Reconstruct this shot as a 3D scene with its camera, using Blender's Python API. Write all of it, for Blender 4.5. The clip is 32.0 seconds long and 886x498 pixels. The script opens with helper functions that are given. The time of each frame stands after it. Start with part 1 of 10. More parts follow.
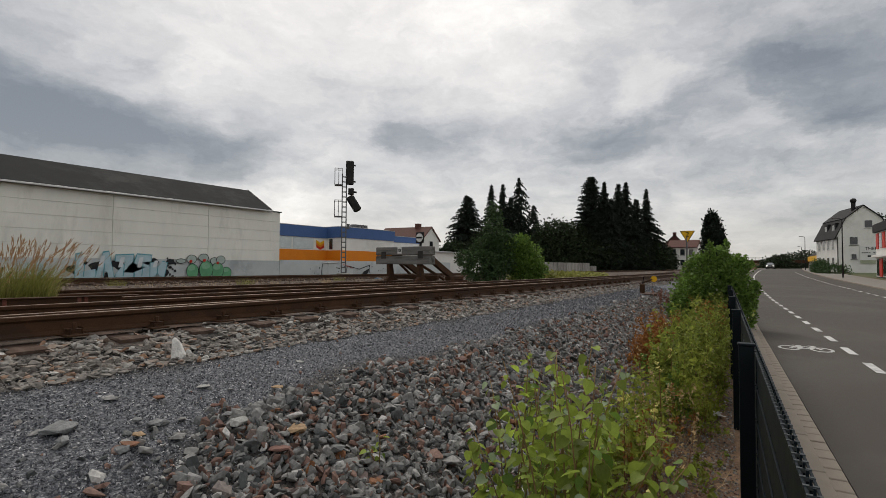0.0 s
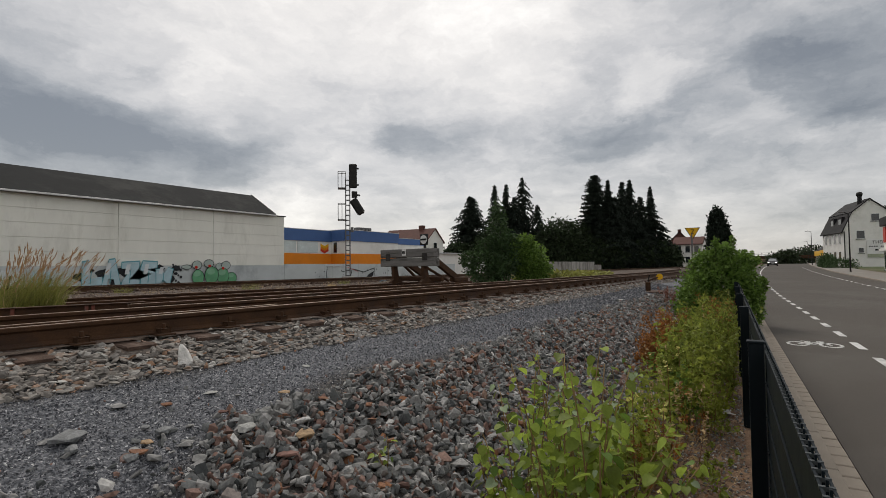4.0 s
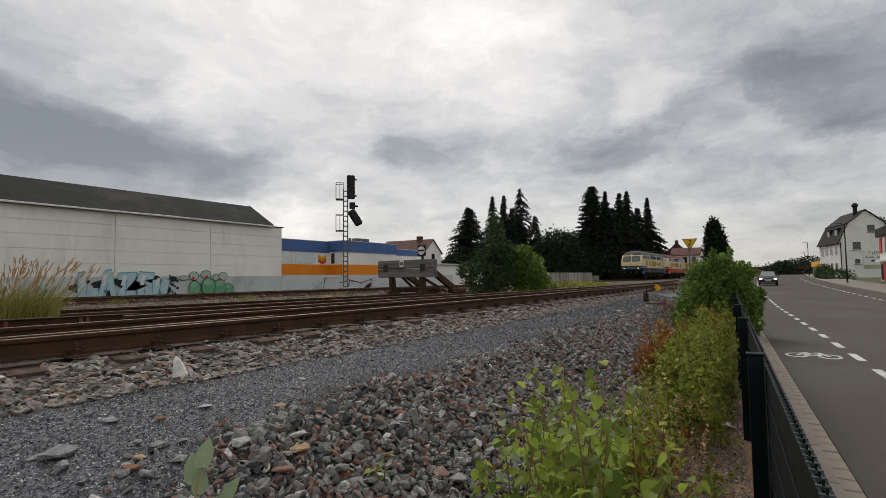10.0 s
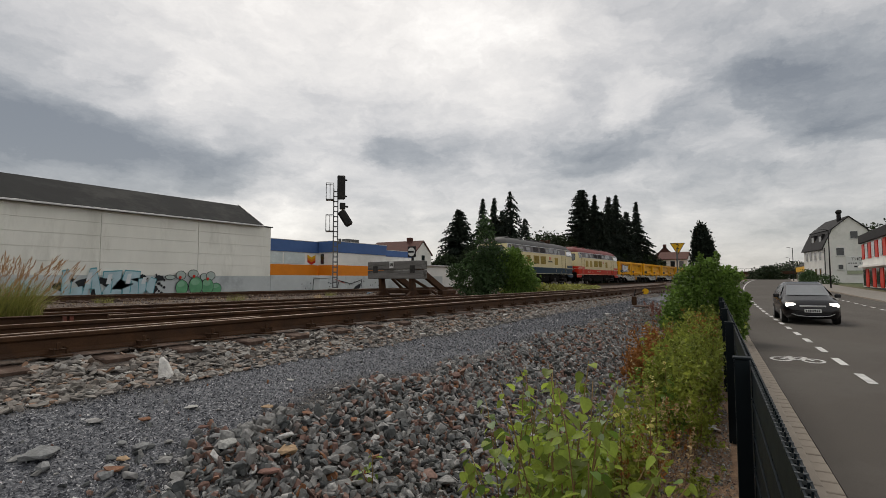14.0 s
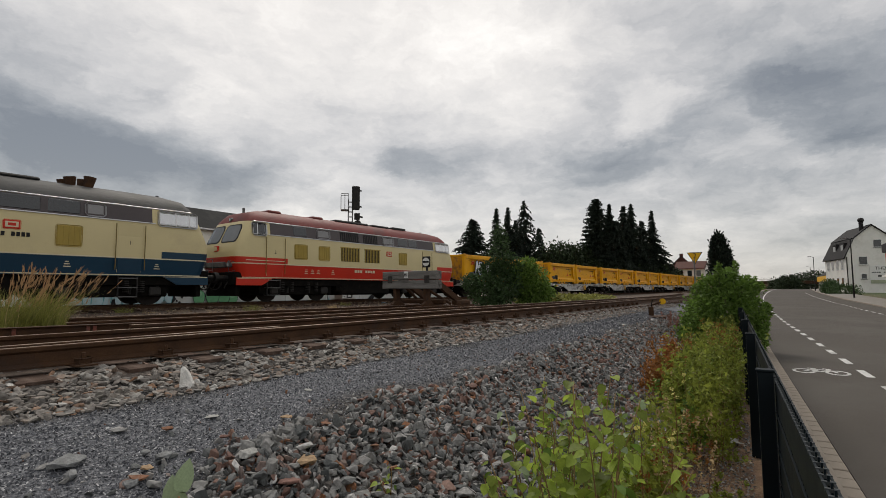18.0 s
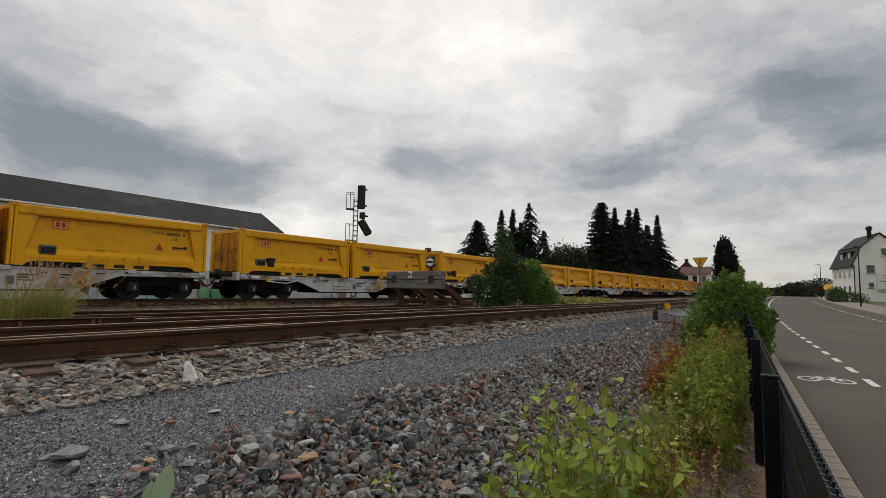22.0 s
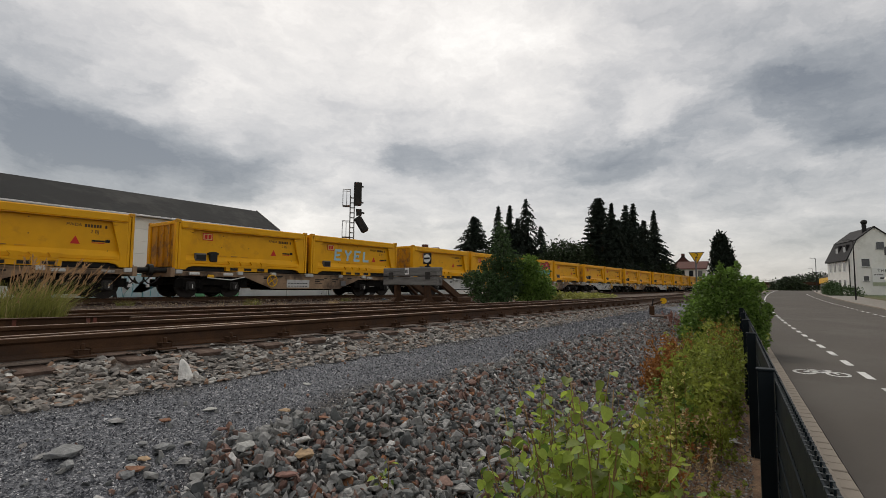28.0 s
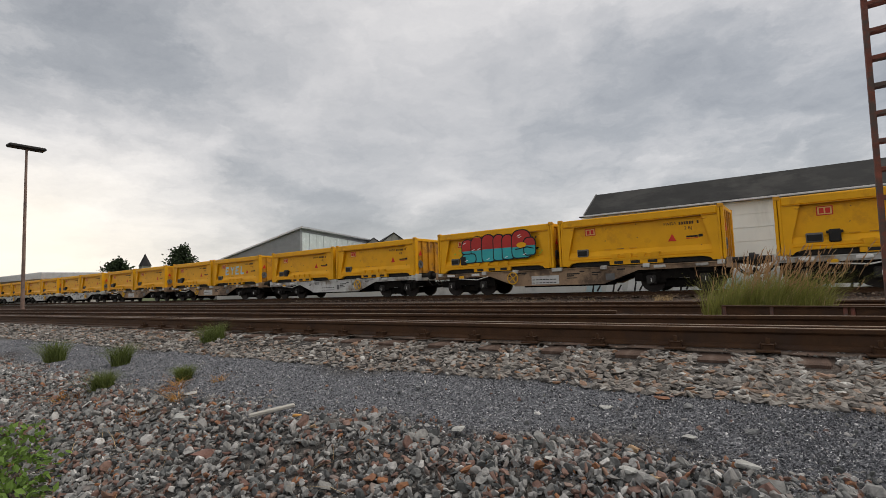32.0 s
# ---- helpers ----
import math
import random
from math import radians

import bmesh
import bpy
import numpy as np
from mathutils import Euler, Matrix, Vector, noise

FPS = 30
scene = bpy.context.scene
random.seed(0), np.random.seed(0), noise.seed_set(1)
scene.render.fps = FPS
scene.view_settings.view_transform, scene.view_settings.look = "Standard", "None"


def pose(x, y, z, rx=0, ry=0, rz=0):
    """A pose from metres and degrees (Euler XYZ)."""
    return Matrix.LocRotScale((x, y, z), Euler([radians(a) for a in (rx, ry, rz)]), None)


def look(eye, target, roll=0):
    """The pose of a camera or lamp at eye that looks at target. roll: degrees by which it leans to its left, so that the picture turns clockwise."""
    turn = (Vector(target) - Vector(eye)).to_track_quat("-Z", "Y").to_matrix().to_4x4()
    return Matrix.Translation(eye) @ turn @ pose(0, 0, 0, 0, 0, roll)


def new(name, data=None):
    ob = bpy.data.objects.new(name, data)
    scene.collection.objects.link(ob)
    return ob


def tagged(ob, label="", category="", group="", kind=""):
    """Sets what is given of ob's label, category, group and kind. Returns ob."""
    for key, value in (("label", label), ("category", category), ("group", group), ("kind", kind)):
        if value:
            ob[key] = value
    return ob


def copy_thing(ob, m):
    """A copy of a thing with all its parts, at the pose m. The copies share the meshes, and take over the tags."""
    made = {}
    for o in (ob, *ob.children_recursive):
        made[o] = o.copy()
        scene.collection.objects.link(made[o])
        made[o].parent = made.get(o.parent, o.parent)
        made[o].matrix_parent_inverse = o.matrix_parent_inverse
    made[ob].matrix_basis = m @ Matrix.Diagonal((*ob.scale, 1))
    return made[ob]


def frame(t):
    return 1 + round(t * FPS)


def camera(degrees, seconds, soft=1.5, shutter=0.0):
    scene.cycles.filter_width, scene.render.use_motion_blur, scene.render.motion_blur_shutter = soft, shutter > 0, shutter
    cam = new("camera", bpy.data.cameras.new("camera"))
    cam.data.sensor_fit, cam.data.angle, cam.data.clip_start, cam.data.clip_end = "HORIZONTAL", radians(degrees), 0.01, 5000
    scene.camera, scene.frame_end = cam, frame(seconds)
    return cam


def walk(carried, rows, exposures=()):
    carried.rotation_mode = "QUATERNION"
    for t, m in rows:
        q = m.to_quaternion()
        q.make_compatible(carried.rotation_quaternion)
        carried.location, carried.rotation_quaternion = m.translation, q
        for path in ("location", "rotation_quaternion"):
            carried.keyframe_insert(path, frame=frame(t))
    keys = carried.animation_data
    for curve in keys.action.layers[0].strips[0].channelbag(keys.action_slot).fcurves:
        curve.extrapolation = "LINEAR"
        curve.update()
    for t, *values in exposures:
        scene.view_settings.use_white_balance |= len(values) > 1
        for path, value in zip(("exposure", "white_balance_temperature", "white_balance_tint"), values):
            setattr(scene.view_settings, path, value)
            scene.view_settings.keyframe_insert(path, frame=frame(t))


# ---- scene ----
cam = camera(83.95, 32.0, 0.55)


def carried_pose(x, y, z, yaw, pitch, roll):
    return pose(x, y, z, 90 + pitch, 0, yaw) @ pose(0, 0, 0, 0, 0, roll)


PATH = [
    (0, 0.0115, -0.0357, 0.4123, -56.460, 1.940, 0.369),
    (0.5, 0.0044, -0.0254, 0.4131, -56.446, 1.962, 0.459),
    (1, 0.0088, -0.0189, 0.4125, -56.356, 2.048, 0.438),
    (1.5, 0.0230, -0.0233, 0.4127, -56.330, 2.058, -0.051),
    (2, 0.0249, -0.0253, 0.4094, -56.229, 2.020, -0.478),
    (2.5, 0.0275, -0.0234, 0.4124, -56.210, 1.967, -0.605),
    (3, 0.0199, -0.0236, 0.4179, -56.184, 2.028, -0.597),
    (3.5, 0.0175, -0.0277, 0.4177, -56.022, 1.944, -0.633),
    (5.5, 0.0171, -0.0223, 0.4229, -55.821, 2.863, -0.639),
    (6, 0.0139, -0.0201, 0.4221, -55.760, 2.927, -0.481),
    (6.5, 0.0123, -0.0209, 0.4245, -55.750, 3.012, -0.428),
    (7, 0.0129, -0.0197, 0.4259, -55.664, 3.157, -0.459),
    (7.5, 0.0172, -0.0252, 0.4283, -55.598, 3.292, -0.618),
    (8, 0.0145, -0.0238, 0.4248, -55.531, 3.351, -0.628),
    (8.5, 0.0166, -0.0209, 0.4239, -55.442, 3.331, -0.590),
    (9, 0.0210, -0.0232, 0.4275, -55.424, 3.388, -0.592),
    (9.5, 0.0217, -0.0239, 0.4242, -55.591, 3.360, -0.583),
    (10, 0.0304, -0.0215, 0.4234, -56.244, 3.356, -0.661),
    (10.5, 0.0284, -0.0151, 0.4221, -56.221, 3.303, -0.656),
    (11, 0.0189, -0.0130, 0.4229, -56.185, 3.322, -0.400),
    (11.5, 0.0219, -0.0165, 0.4226, -56.610, 3.435, -0.216),
    (12, 0.0218, -0.0149, 0.4243, -56.780, 3.452, -0.178),
    (12.5, 0.0287, -0.0178, 0.4238, -57.129, 3.436, -0.174),
    (13, 0.0342, -0.0166, 0.4240, -57.512, 3.501, -0.122),
    (13.5, 0.0331, -0.0161, 0.4235, -57.431, 3.498, -0.118),
    (15.5, 0.0167, -0.0059, 0.4269, -57.232, 3.896, -0.160),
    (16, 0.0072, -0.0006, 0.4334, -56.395, 4.076, -0.194),
    (16.5, 0.0064, -0.0016, 0.4324, -56.040, 4.509, -0.428),
    (17, 0.0052, -0.0041, 0.4319, -55.961, 4.709, -0.394),
    (17.5, -0.0024, -0.0025, 0.4308, -55.881, 4.640, -0.088),
    (18, 0.0001, -0.0028, 0.4316, -55.831, 4.675, -0.137),
    (18.5, 0.0062, -0.0011, 0.4282, -55.745, 4.677, 0.246),
    (19, 0.0105, -0.0046, 0.4278, -55.706, 4.684, 0.281),
    (19.5, 0.0049, -0.0048, 0.4268, -55.659, 4.672, 0.332),
    (20, 0.0067, -0.0008, 0.4231, -55.631, 4.686, 0.647),
    (20.5, 0.0091, 0.0004, 0.4216, -55.628, 4.725, 0.641),
    (21, 0.0033, 0.0028, 0.4248, -55.458, 4.689, 0.630),
    (21.5, 0.0012, 0.0007, 0.4249, -55.472, 4.744, 0.885),
    (22, 0.0006, 0.0016, 0.4221, -55.313, 4.754, 0.951),
    (22.5, 0.0017, -0.0010, 0.4239, -55.490, 4.743, 0.834),
    (23, 0.0106, -0.0014, 0.4221, -55.848, 4.719, 0.873),
    (23.5, 0.0148, -0.0030, 0.4175, -55.770, 4.649, 0.895),
    (24, 0.0194, -0.0015, 0.4180, -55.770, 4.721, 0.839),
    (24.5, 0.0232, -0.0001, 0.4153, -55.773, 4.648, 0.850),
    (25, 0.0201, -0.0002, 0.4168, -55.742, 4.352, 0.906),
    (25.5, 0.0223, -0.0018, 0.4195, -55.833, 4.378, 0.863),
    (27.5, 0.0213, -0.0006, 0.4201, -55.746, 4.348, 0.629),
    (28, 0.0177, -0.0025, 0.4191, -55.656, 4.347, 0.554),
    (28.5, 0.0155, -0.0045, 0.4195, -55.595, 4.348, 0.355),
    (29, 0.0162, -0.0025, 0.4208, -55.633, 4.410, 0.385),
    (29.3, 0.0270, 0.0890, 0.4160, -54.360, 4.380, 0.390),
    (29.4, 0.0490, 0.1050, 0.4170, -49.370, 4.460, 0.510),
    (29.5, 0.0150, 0.1220, 0.4170, -45.360, 4.430, -0.000),
    (29.8, -0.0340, 0.2050, 0.4260, -30.960, 4.930, -0.610),
    (30, -0.0480, 0.1890, 0.4270, -23.880, 5.470, -1.760),
    (30.2, -0.0440, 0.1680, 0.4360, -14.740, 5.780, -1.970),
    (30.5, -0.0640, 0.1300, 0.4390, -3.650, 6.100, -1.100),
    (31, -0.1440, 0.1320, 0.4330, 16.920, 6.950, -2.040),
    (31.5, -0.1800, 0.1370, 0.4280, 27.540, 5.740, -2.330),
    (32, -0.1900, 0.1460, 0.4220, 33.560, 4.170, -2.030),
]
EXPOSURES = [(0, 0.0, 6680, 11), (8, 0.0, 6680, 11), (18, 0.0, 6750, 11), (29.0, 0.0, 6750, 11), (30.5, -0.03, 6750, 11), (31.1, -0.03, 6780, 11), (31.5, 0.13, 6680, 11), (32, 0.2, 6720, 12)]
walk(cam, [(row[0], carried_pose(*row[1:])) for row in PATH], EXPOSURES)

# ---------------------------------------------------------------- light: overcast evening sky
SUN_AZ, SUN_EL = 44.0, 52.0        # the veiled sun: degrees clockwise from +y, degrees up
GLOW = (-77, 4)                      # the yellowish glow under the cloud's edge
# banks of thick (-) and thin (+) cloud: azimuth, elevation, reach in degrees, amount
CLOUDS = [(48, 31, 16, 0.24), (62, 28, 9, 0.12), (39.4, 7, 7, 0.40), (29, 19.5, 4, 0.16), (78.5, 18.6, 3, 0.22), (88, 14.5, 4, 0.18), (84, 8, 12, -0.06), (98, 4, 10, -0.07),
          (70, 4, 13, 0.07), (24.5, 12, 8, -0.30), (15, 13.5, 8, -0.22), (35, 10.5, 5, -0.18), (53.5, 15.2, 4.5, -0.24), (75.5, 14.2, 5, -0.28), (90, 18.5, 7, -0.22),
          (98, 16, 7, -0.24), (96, 13, 4, -0.12), (-64, 24, 10, -0.22), (-52, 13, 9, -0.10), (-77, 4, 13, 0.22), (-68, 9, 9, 0.10), (-32, 28, 14, 0.04), (-4, 20, 12, -0.07),
          (-10, 16, 24, -0.15), (15, 29, 9, 0.17), (-1, 31, 10, 0.10), (-47, 6, 10, -0.2)]
sky_world = bpy.data.worlds.new("overcast_sky")
scene.world = sky_world
sky_world.use_nodes = True


def build_sky(w):
    nt = w.node_tree
    nt.nodes.clear()
    N, L = nt.nodes.new, nt.links.new
    out, bg = N("ShaderNodeOutputWorld"), N("ShaderNodeBackground")
    tc = N("ShaderNodeTexCoord")
    sep = N("ShaderNodeSeparateXYZ")
    L(tc.outputs["Generated"], sep.inputs[0])

    def math_node(op, a, b=None, clamp=False):
        m = N("ShaderNodeMath")
        m.operation, m.use_clamp = op, clamp
        for i, v in enumerate((a, b)):
            if v is None:
                continue
            if isinstance(v, (int, float)):
                m.inputs[i].default_value = v
            else:
                L(v, m.inputs[i])
        return m.outputs[0]

    # a cloud layer seen in perspective: the direction meets a level sheet
    zc = math_node("MAXIMUM", sep.outputs["Z"], 0.0)
    den = math_node("ADD", zc, 0.13)
    u = math_node("DIVIDE", sep.outputs["X"], den)
    v = math_node("DIVIDE", sep.outputs["Y"], den)
    comb = N("ShaderNodeCombineXYZ")
    L(u, comb.inputs[0]), L(v, comb.inputs[1])

    def cloud(scale, detail, rough, stretch, turn, shift, distort=0.4):
        mp = N("ShaderNodeMapping")
        mp.inputs["Rotation"].default_value = (0, 0, radians(turn))
        mp.inputs["Scale"].default_value = (stretch, 1.0, 1.0)
        mp.inputs["Location"].default_value = (shift, shift * 0.7, 0)
        L(comb.outputs[0], mp.inputs[0])
        n = N("ShaderNodeTexNoise")
        n.inputs["Scale"].default_value = scale
        n.inputs["Detail"].default_value = detail
        n.inputs["Roughness"].default_value = rough
        n.inputs["Distortion"].default_value = distort
        L(mp.outputs[0], n.inputs["Vector"])
        return n.outputs["Fac"]

    def soft_noise(vec, scale, detail, rough):
        n = N("ShaderNodeTexNoise")
        n.inputs["Scale"].default_value, n.inputs["Detail"].default_value, n.inputs["Roughness"].default_value = scale, detail, rough
        L(vec, n.inputs["Vector"])
        return n

    def vec_math(op, a, b=None):
        m = N("ShaderNodeVectorMath")
        m.operation = op
        L(a, m.inputs[0])
        if isinstance(b, tuple):
            m.inputs[1].default_value = b
        elif b is not None:
            L(b, m.inputs[1])
        return m.outputs["Value"] if op == "DOT_PRODUCT" else m.outputs["Vector"]

    # the direction with its height stretched, and a ragged copy for the cloud banks
    tall = vec_math("NORMALIZE", vec_math("MULTIPLY", tc.outputs["Generated"], (1.0, 1.0, 2.0)))
    shake = vec_math("SUBTRACT", soft_noise(tall, 5.5, 10, 0.64).outputs["Color"], (0.5, 0.5, 0.5))
    ragged = vec_math("NORMALIZE", vec_math("ADD", tall, vec_math("MULTIPLY", shake, (0.24, 0.24, 0.24))))
    flat = vec_math("NORMALIZE", vec_math("MULTIPLY", tc.outputs["Generated"], (1.0, 1.0, 3.6)))
    drawn = vec_math("ADD", flat, vec_math("MULTIPLY", shake, (0.16, 0.16, 0.16)))

    def swing(noise, amount):
        return math_node("MULTIPLY", math_node("SUBTRACT", noise, 0.5), amount)

    puffs = soft_noise(drawn, 4.2, 9, 0.58).outputs["Fac"]
    streaks = soft_noise(drawn, 9.0, 7, 0.6).outputs["Fac"]
    sheet = cloud(0.9, 8, 0.55, 1.0, 40, 7.7, 0.2)
    level = math_node("ADD", 0.395, math_node("ADD", swing(puffs, 0.62), math_node("ADD", swing(streaks, 0.34), swing(sheet, 0.30))))
    # torn, brighter rims where one bank overlaps another
    tear = math_node("ABSOLUTE", math_node("SUBTRACT", soft_noise(ragged, 6.0, 9, 0.6).outputs["Fac"], 0.5))
    level = math_node("ADD", level, math_node("MULTIPLY", tear, 0.55))
    # fill light added to the mostly unseen road-side sky, brightening fronts facing it
    level = math_node("ADD", level, math_node("MULTIPLY", math_node("MAXIMUM", math_node("MULTIPLY", sep.outputs["Y"], -1.0), 0.0), 0.08))
    # smoother cloud over the far end of the yard
    a, e = radians(-34), radians(20)
    c = Vector((math.sin(a) * math.cos(e), math.cos(a) * math.cos(e), 2.0 * math.sin(e))).normalized()
    calm = math_node("EXPONENT", math_node("MULTIPLY", math_node("SUBTRACT", vec_math("DOT_PRODUCT", tall, tuple(c)), 1.0), 1.0 / (1 - math.cos(radians(30)))))
    level = math_node("ADD", math_node("MULTIPLY", level, math_node("SUBTRACT", 1.0, math_node("MULTIPLY", calm, 0.55))), math_node("MULTIPLY", calm, 0.235))
    level = math_node("ADD", level, 0.055)
    warmth = None
    for az, el, r, amount in CLOUDS:
        a, e = radians(az), radians(el)
        c = Vector((math.sin(a) * math.cos(e), math.cos(a) * math.cos(e), 2.0 * math.sin(e))).normalized()
        near = math_node("SUBTRACT", vec_math("DOT_PRODUCT", ragged, tuple(c)), 1.0)
        lobe = math_node("EXPONENT", math_node("MULTIPLY", near, 1.0 / (1 - math.cos(radians(r)))))
        level = math_node("ADD", level, math_node("MULTIPLY", lobe, amount))
        if (az, el) == GLOW:
            warmth = lobe
    ramp = N("ShaderNodeValToRGB")
    L(level, ramp.inputs[0])
    cr = ramp.color_ramp
    cr.elements[0].position, cr.elements[0].color = 0.1, (0.19, 0.21, 0.235, 1)
    cr.elements[1].position, cr.elements[1].color = 1.0, (1.15, 1.14, 1.10, 1)
    for p, c in ((0.3, (0.325, 0.345, 0.365, 1)), (0.5, (0.56, 0.565, 0.57, 1)), (0.72, (0.80, 0.79, 0.77, 1))):
        e = cr.elements.new(p)
        e.color = c
    # a lighter, warmer strip low over the horizon
    low = math_node("POWER", math_node("SUBTRACT", 1.0, math_node("MINIMUM", math_node("MULTIPLY", zc, 3.6), 1.0)), 2.0)
    warm = N("ShaderNodeMixRGB")
    warm.inputs[2].default_value = (0.64, 0.61, 0.56, 1)
    L(math_node("MULTIPLY", low, 0.35), warm.inputs[0])
    L(ramp.outputs[0], warm.inputs[1])
    scale = N("ShaderNodeMixRGB")
    scale.inputs[2].default_value = (1.0, 0.92, 0.76, 1)
    L(math_node("MULTIPLY", warmth, 0.75, True), scale.inputs[0]), L(warm.outputs[0], scale.inputs[1])
    # the clear sky above shines through a little
    sky = N("ShaderNodeTexSky")
    sky.sky_type, sky.sun_disc = "NISHITA", False
    sky.sun_elevation, sky.sun_rotation = radians(SUN_EL), radians(SUN_AZ)
    both = N("ShaderNodeMixRGB")
    both.blend_type = "ADD"
    both.inputs[0].default_value = 0.012
    L(scale.outputs[0], both.inputs[1]), L(sky.outputs[0], both.inputs[2])
    L(both.outputs[0], bg.inputs[0])
    bg.inputs["Strength"].default_value = 1.0
    L(bg.outputs[0], out.inputs[0])


build_sky(sky_world)
sun = new("sun", bpy.data.lights.new("sun", "SUN"))
sun.data.energy, sun.data.angle, sun.data.color = 1.45, radians(24), (1.0, 0.95, 0.87)
ca, ce = radians(SUN_AZ), radians(SUN_EL)
sun.matrix_world = look((math.sin(ca) * math.cos(ce) * 50, math.cos(ca) * math.cos(ce) * 50, math.sin(ce) * 50), (0, 0, 0))

# ---------------------------------------------------------------- materials
MATS = {}


def mat(name, base, rough=0.7, metal=0.0, vary=0.25, scale=6.0, bump=0.15, fine=60.0, second=None, amount=0.35, island=0.0, rnd=0.0,
        spec=0.28, emit=None, stretch=(1, 1, 1), trans=0.0, grime=0.0):
    """A painted, rusted, stony ... surface: base colour broken by stains (scale) and grain (fine), with relief."""
    if name in MATS:
        return MATS[name]
    m = bpy.data.materials.new(name)
    m.use_nodes = True
    nt = m.node_tree
    N, L = nt.nodes.new, nt.links.new
    b = nt.nodes["Principled BSDF"]
    tc = N("ShaderNodeTexCoord")
    mp = N("ShaderNodeMapping")
    mp.inputs["Scale"].default_value = stretch
    L(tc.outputs["Object"], mp.inputs[0])
    big, small = N("ShaderNodeTexNoise"), N("ShaderNodeTexNoise")
    big.inputs["Scale"].default_value, big.inputs["Detail"].default_value, big.inputs["Roughness"].default_value = scale, 6, 0.62
    small.inputs["Scale"].default_value, small.inputs["Detail"].default_value = fine, 3
    L(mp.outputs[0], big.inputs["Vector"]), L(mp.outputs[0], small.inputs["Vector"])
    dark = tuple(c * (1 - vary) for c in base)
    lite = tuple(min(1.0, c * (1 + vary)) for c in base)
    r1 = N("ShaderNodeValToRGB")
    r1.color_ramp.elements[0].position, r1.color_ramp.elements[1].position = 0.3, 0.72
    r1.color_ramp.elements[0].color, r1.color_ramp.elements[1].color = (*dark, 1), (*lite, 1)
    L(big.outputs["Fac"], r1.inputs[0])
    col = r1.outputs[0]
    mx = N("ShaderNodeMixRGB")
    mx.blend_type = "OVERLAY"
    mx.inputs[0].default_value = min(1.0, vary * 1.2)
    L(col, mx.inputs[1]), L(small.outputs["Fac"], mx.inputs[2])
    col = mx.outputs[0]
    if second:
        blot = N("ShaderNodeTexNoise")
        blot.inputs["Scale"].default_value, blot.inputs["Detail"].default_value, blot.inputs["Roughness"].default_value = scale * 0.6, 8, 0.7
        off = N("ShaderNodeMapping")
        off.inputs["Location"].default_value = (5.3, 2.1, 7.7)
        L(mp.outputs[0], off.inputs[0]), L(off.outputs[0], blot.inputs["Vector"])
        r2 = N("ShaderNodeValToRGB")
        r2.color_ramp.elements[0].position, r2.color_ramp.elements[1].position = 0.62 - amount * 0.35, 0.74 - amount * 0.3
        L(blot.outputs["Fac"], r2.inputs[0])
        m2 = N("ShaderNodeMixRGB")
        L(r2.outputs[0], m2.inputs[0]), L(col, m2.inputs[1])
        m2.inputs[2].default_value = (*second, 1)
        col = m2.outputs[0]
    if island or rnd:
        src = N("ShaderNodeNewGeometry").outputs["Random Per Island"] if island else N("ShaderNodeObjectInfo").outputs["Random"]
        k = island or rnd
        hsv = N("ShaderNodeHueSaturation")
        rv = N("ShaderNodeMapRange")
        rv.inputs["To Min"].default_value, rv.inputs["To Max"].default_value = 1 - k, 1 + k
        L(src, rv.inputs["Value"]), L(rv.outputs[0], hsv.inputs["Value"]), L(col, hsv.inputs["Color"])
        col = hsv.outputs[0]
    L(col, b.inputs["Base Color"])
    b.inputs["Metallic"].default_value = metal
    b.inputs["Specular IOR Level"].default_value = spec
    rr = N("ShaderNodeMapRange")
    rr.inputs["To Min"].default_value, rr.inputs["To Max"].default_value = max(0.03, rough - 0.12), min(1.0, rough + 0.12)
    L(big.outputs["Fac"], rr.inputs["Value"]), L(rr.outputs[0], b.inputs["Roughness"])
    if bump:
        bp = N("ShaderNodeBump")
        bp.inputs["Strength"].default_value, bp.inputs["Distance"].default_value = bump, 0.02
        ad = N("ShaderNodeMath")
        ad.operation = "ADD"
        L(big.outputs["Fac"], ad.inputs[0]), L(small.outputs["Fac"], ad.inputs[1])
        L(ad.outputs[0], bp.inputs["Height"]), L(bp.outputs[0], b.inputs["Normal"])
    if trans:
        # leaves let light through
        tr, ms = N("ShaderNodeBsdfTranslucent"), N("ShaderNodeMixShader")
        L(col, tr.inputs[0])
        ms.inputs[0].default_value = trans
        L(b.outputs[0], ms.inputs[1]), L(tr.outputs[0], ms.inputs[2])
        L(ms.outputs[0], nt.nodes["Material Output"].inputs[0])
    if emit:
        b.inputs["Emission Color"].default_value = (*emit[:3], 1)
        b.inputs["Emission Strength"].default_value = emit[3]
    MATS[name] = m
    return m


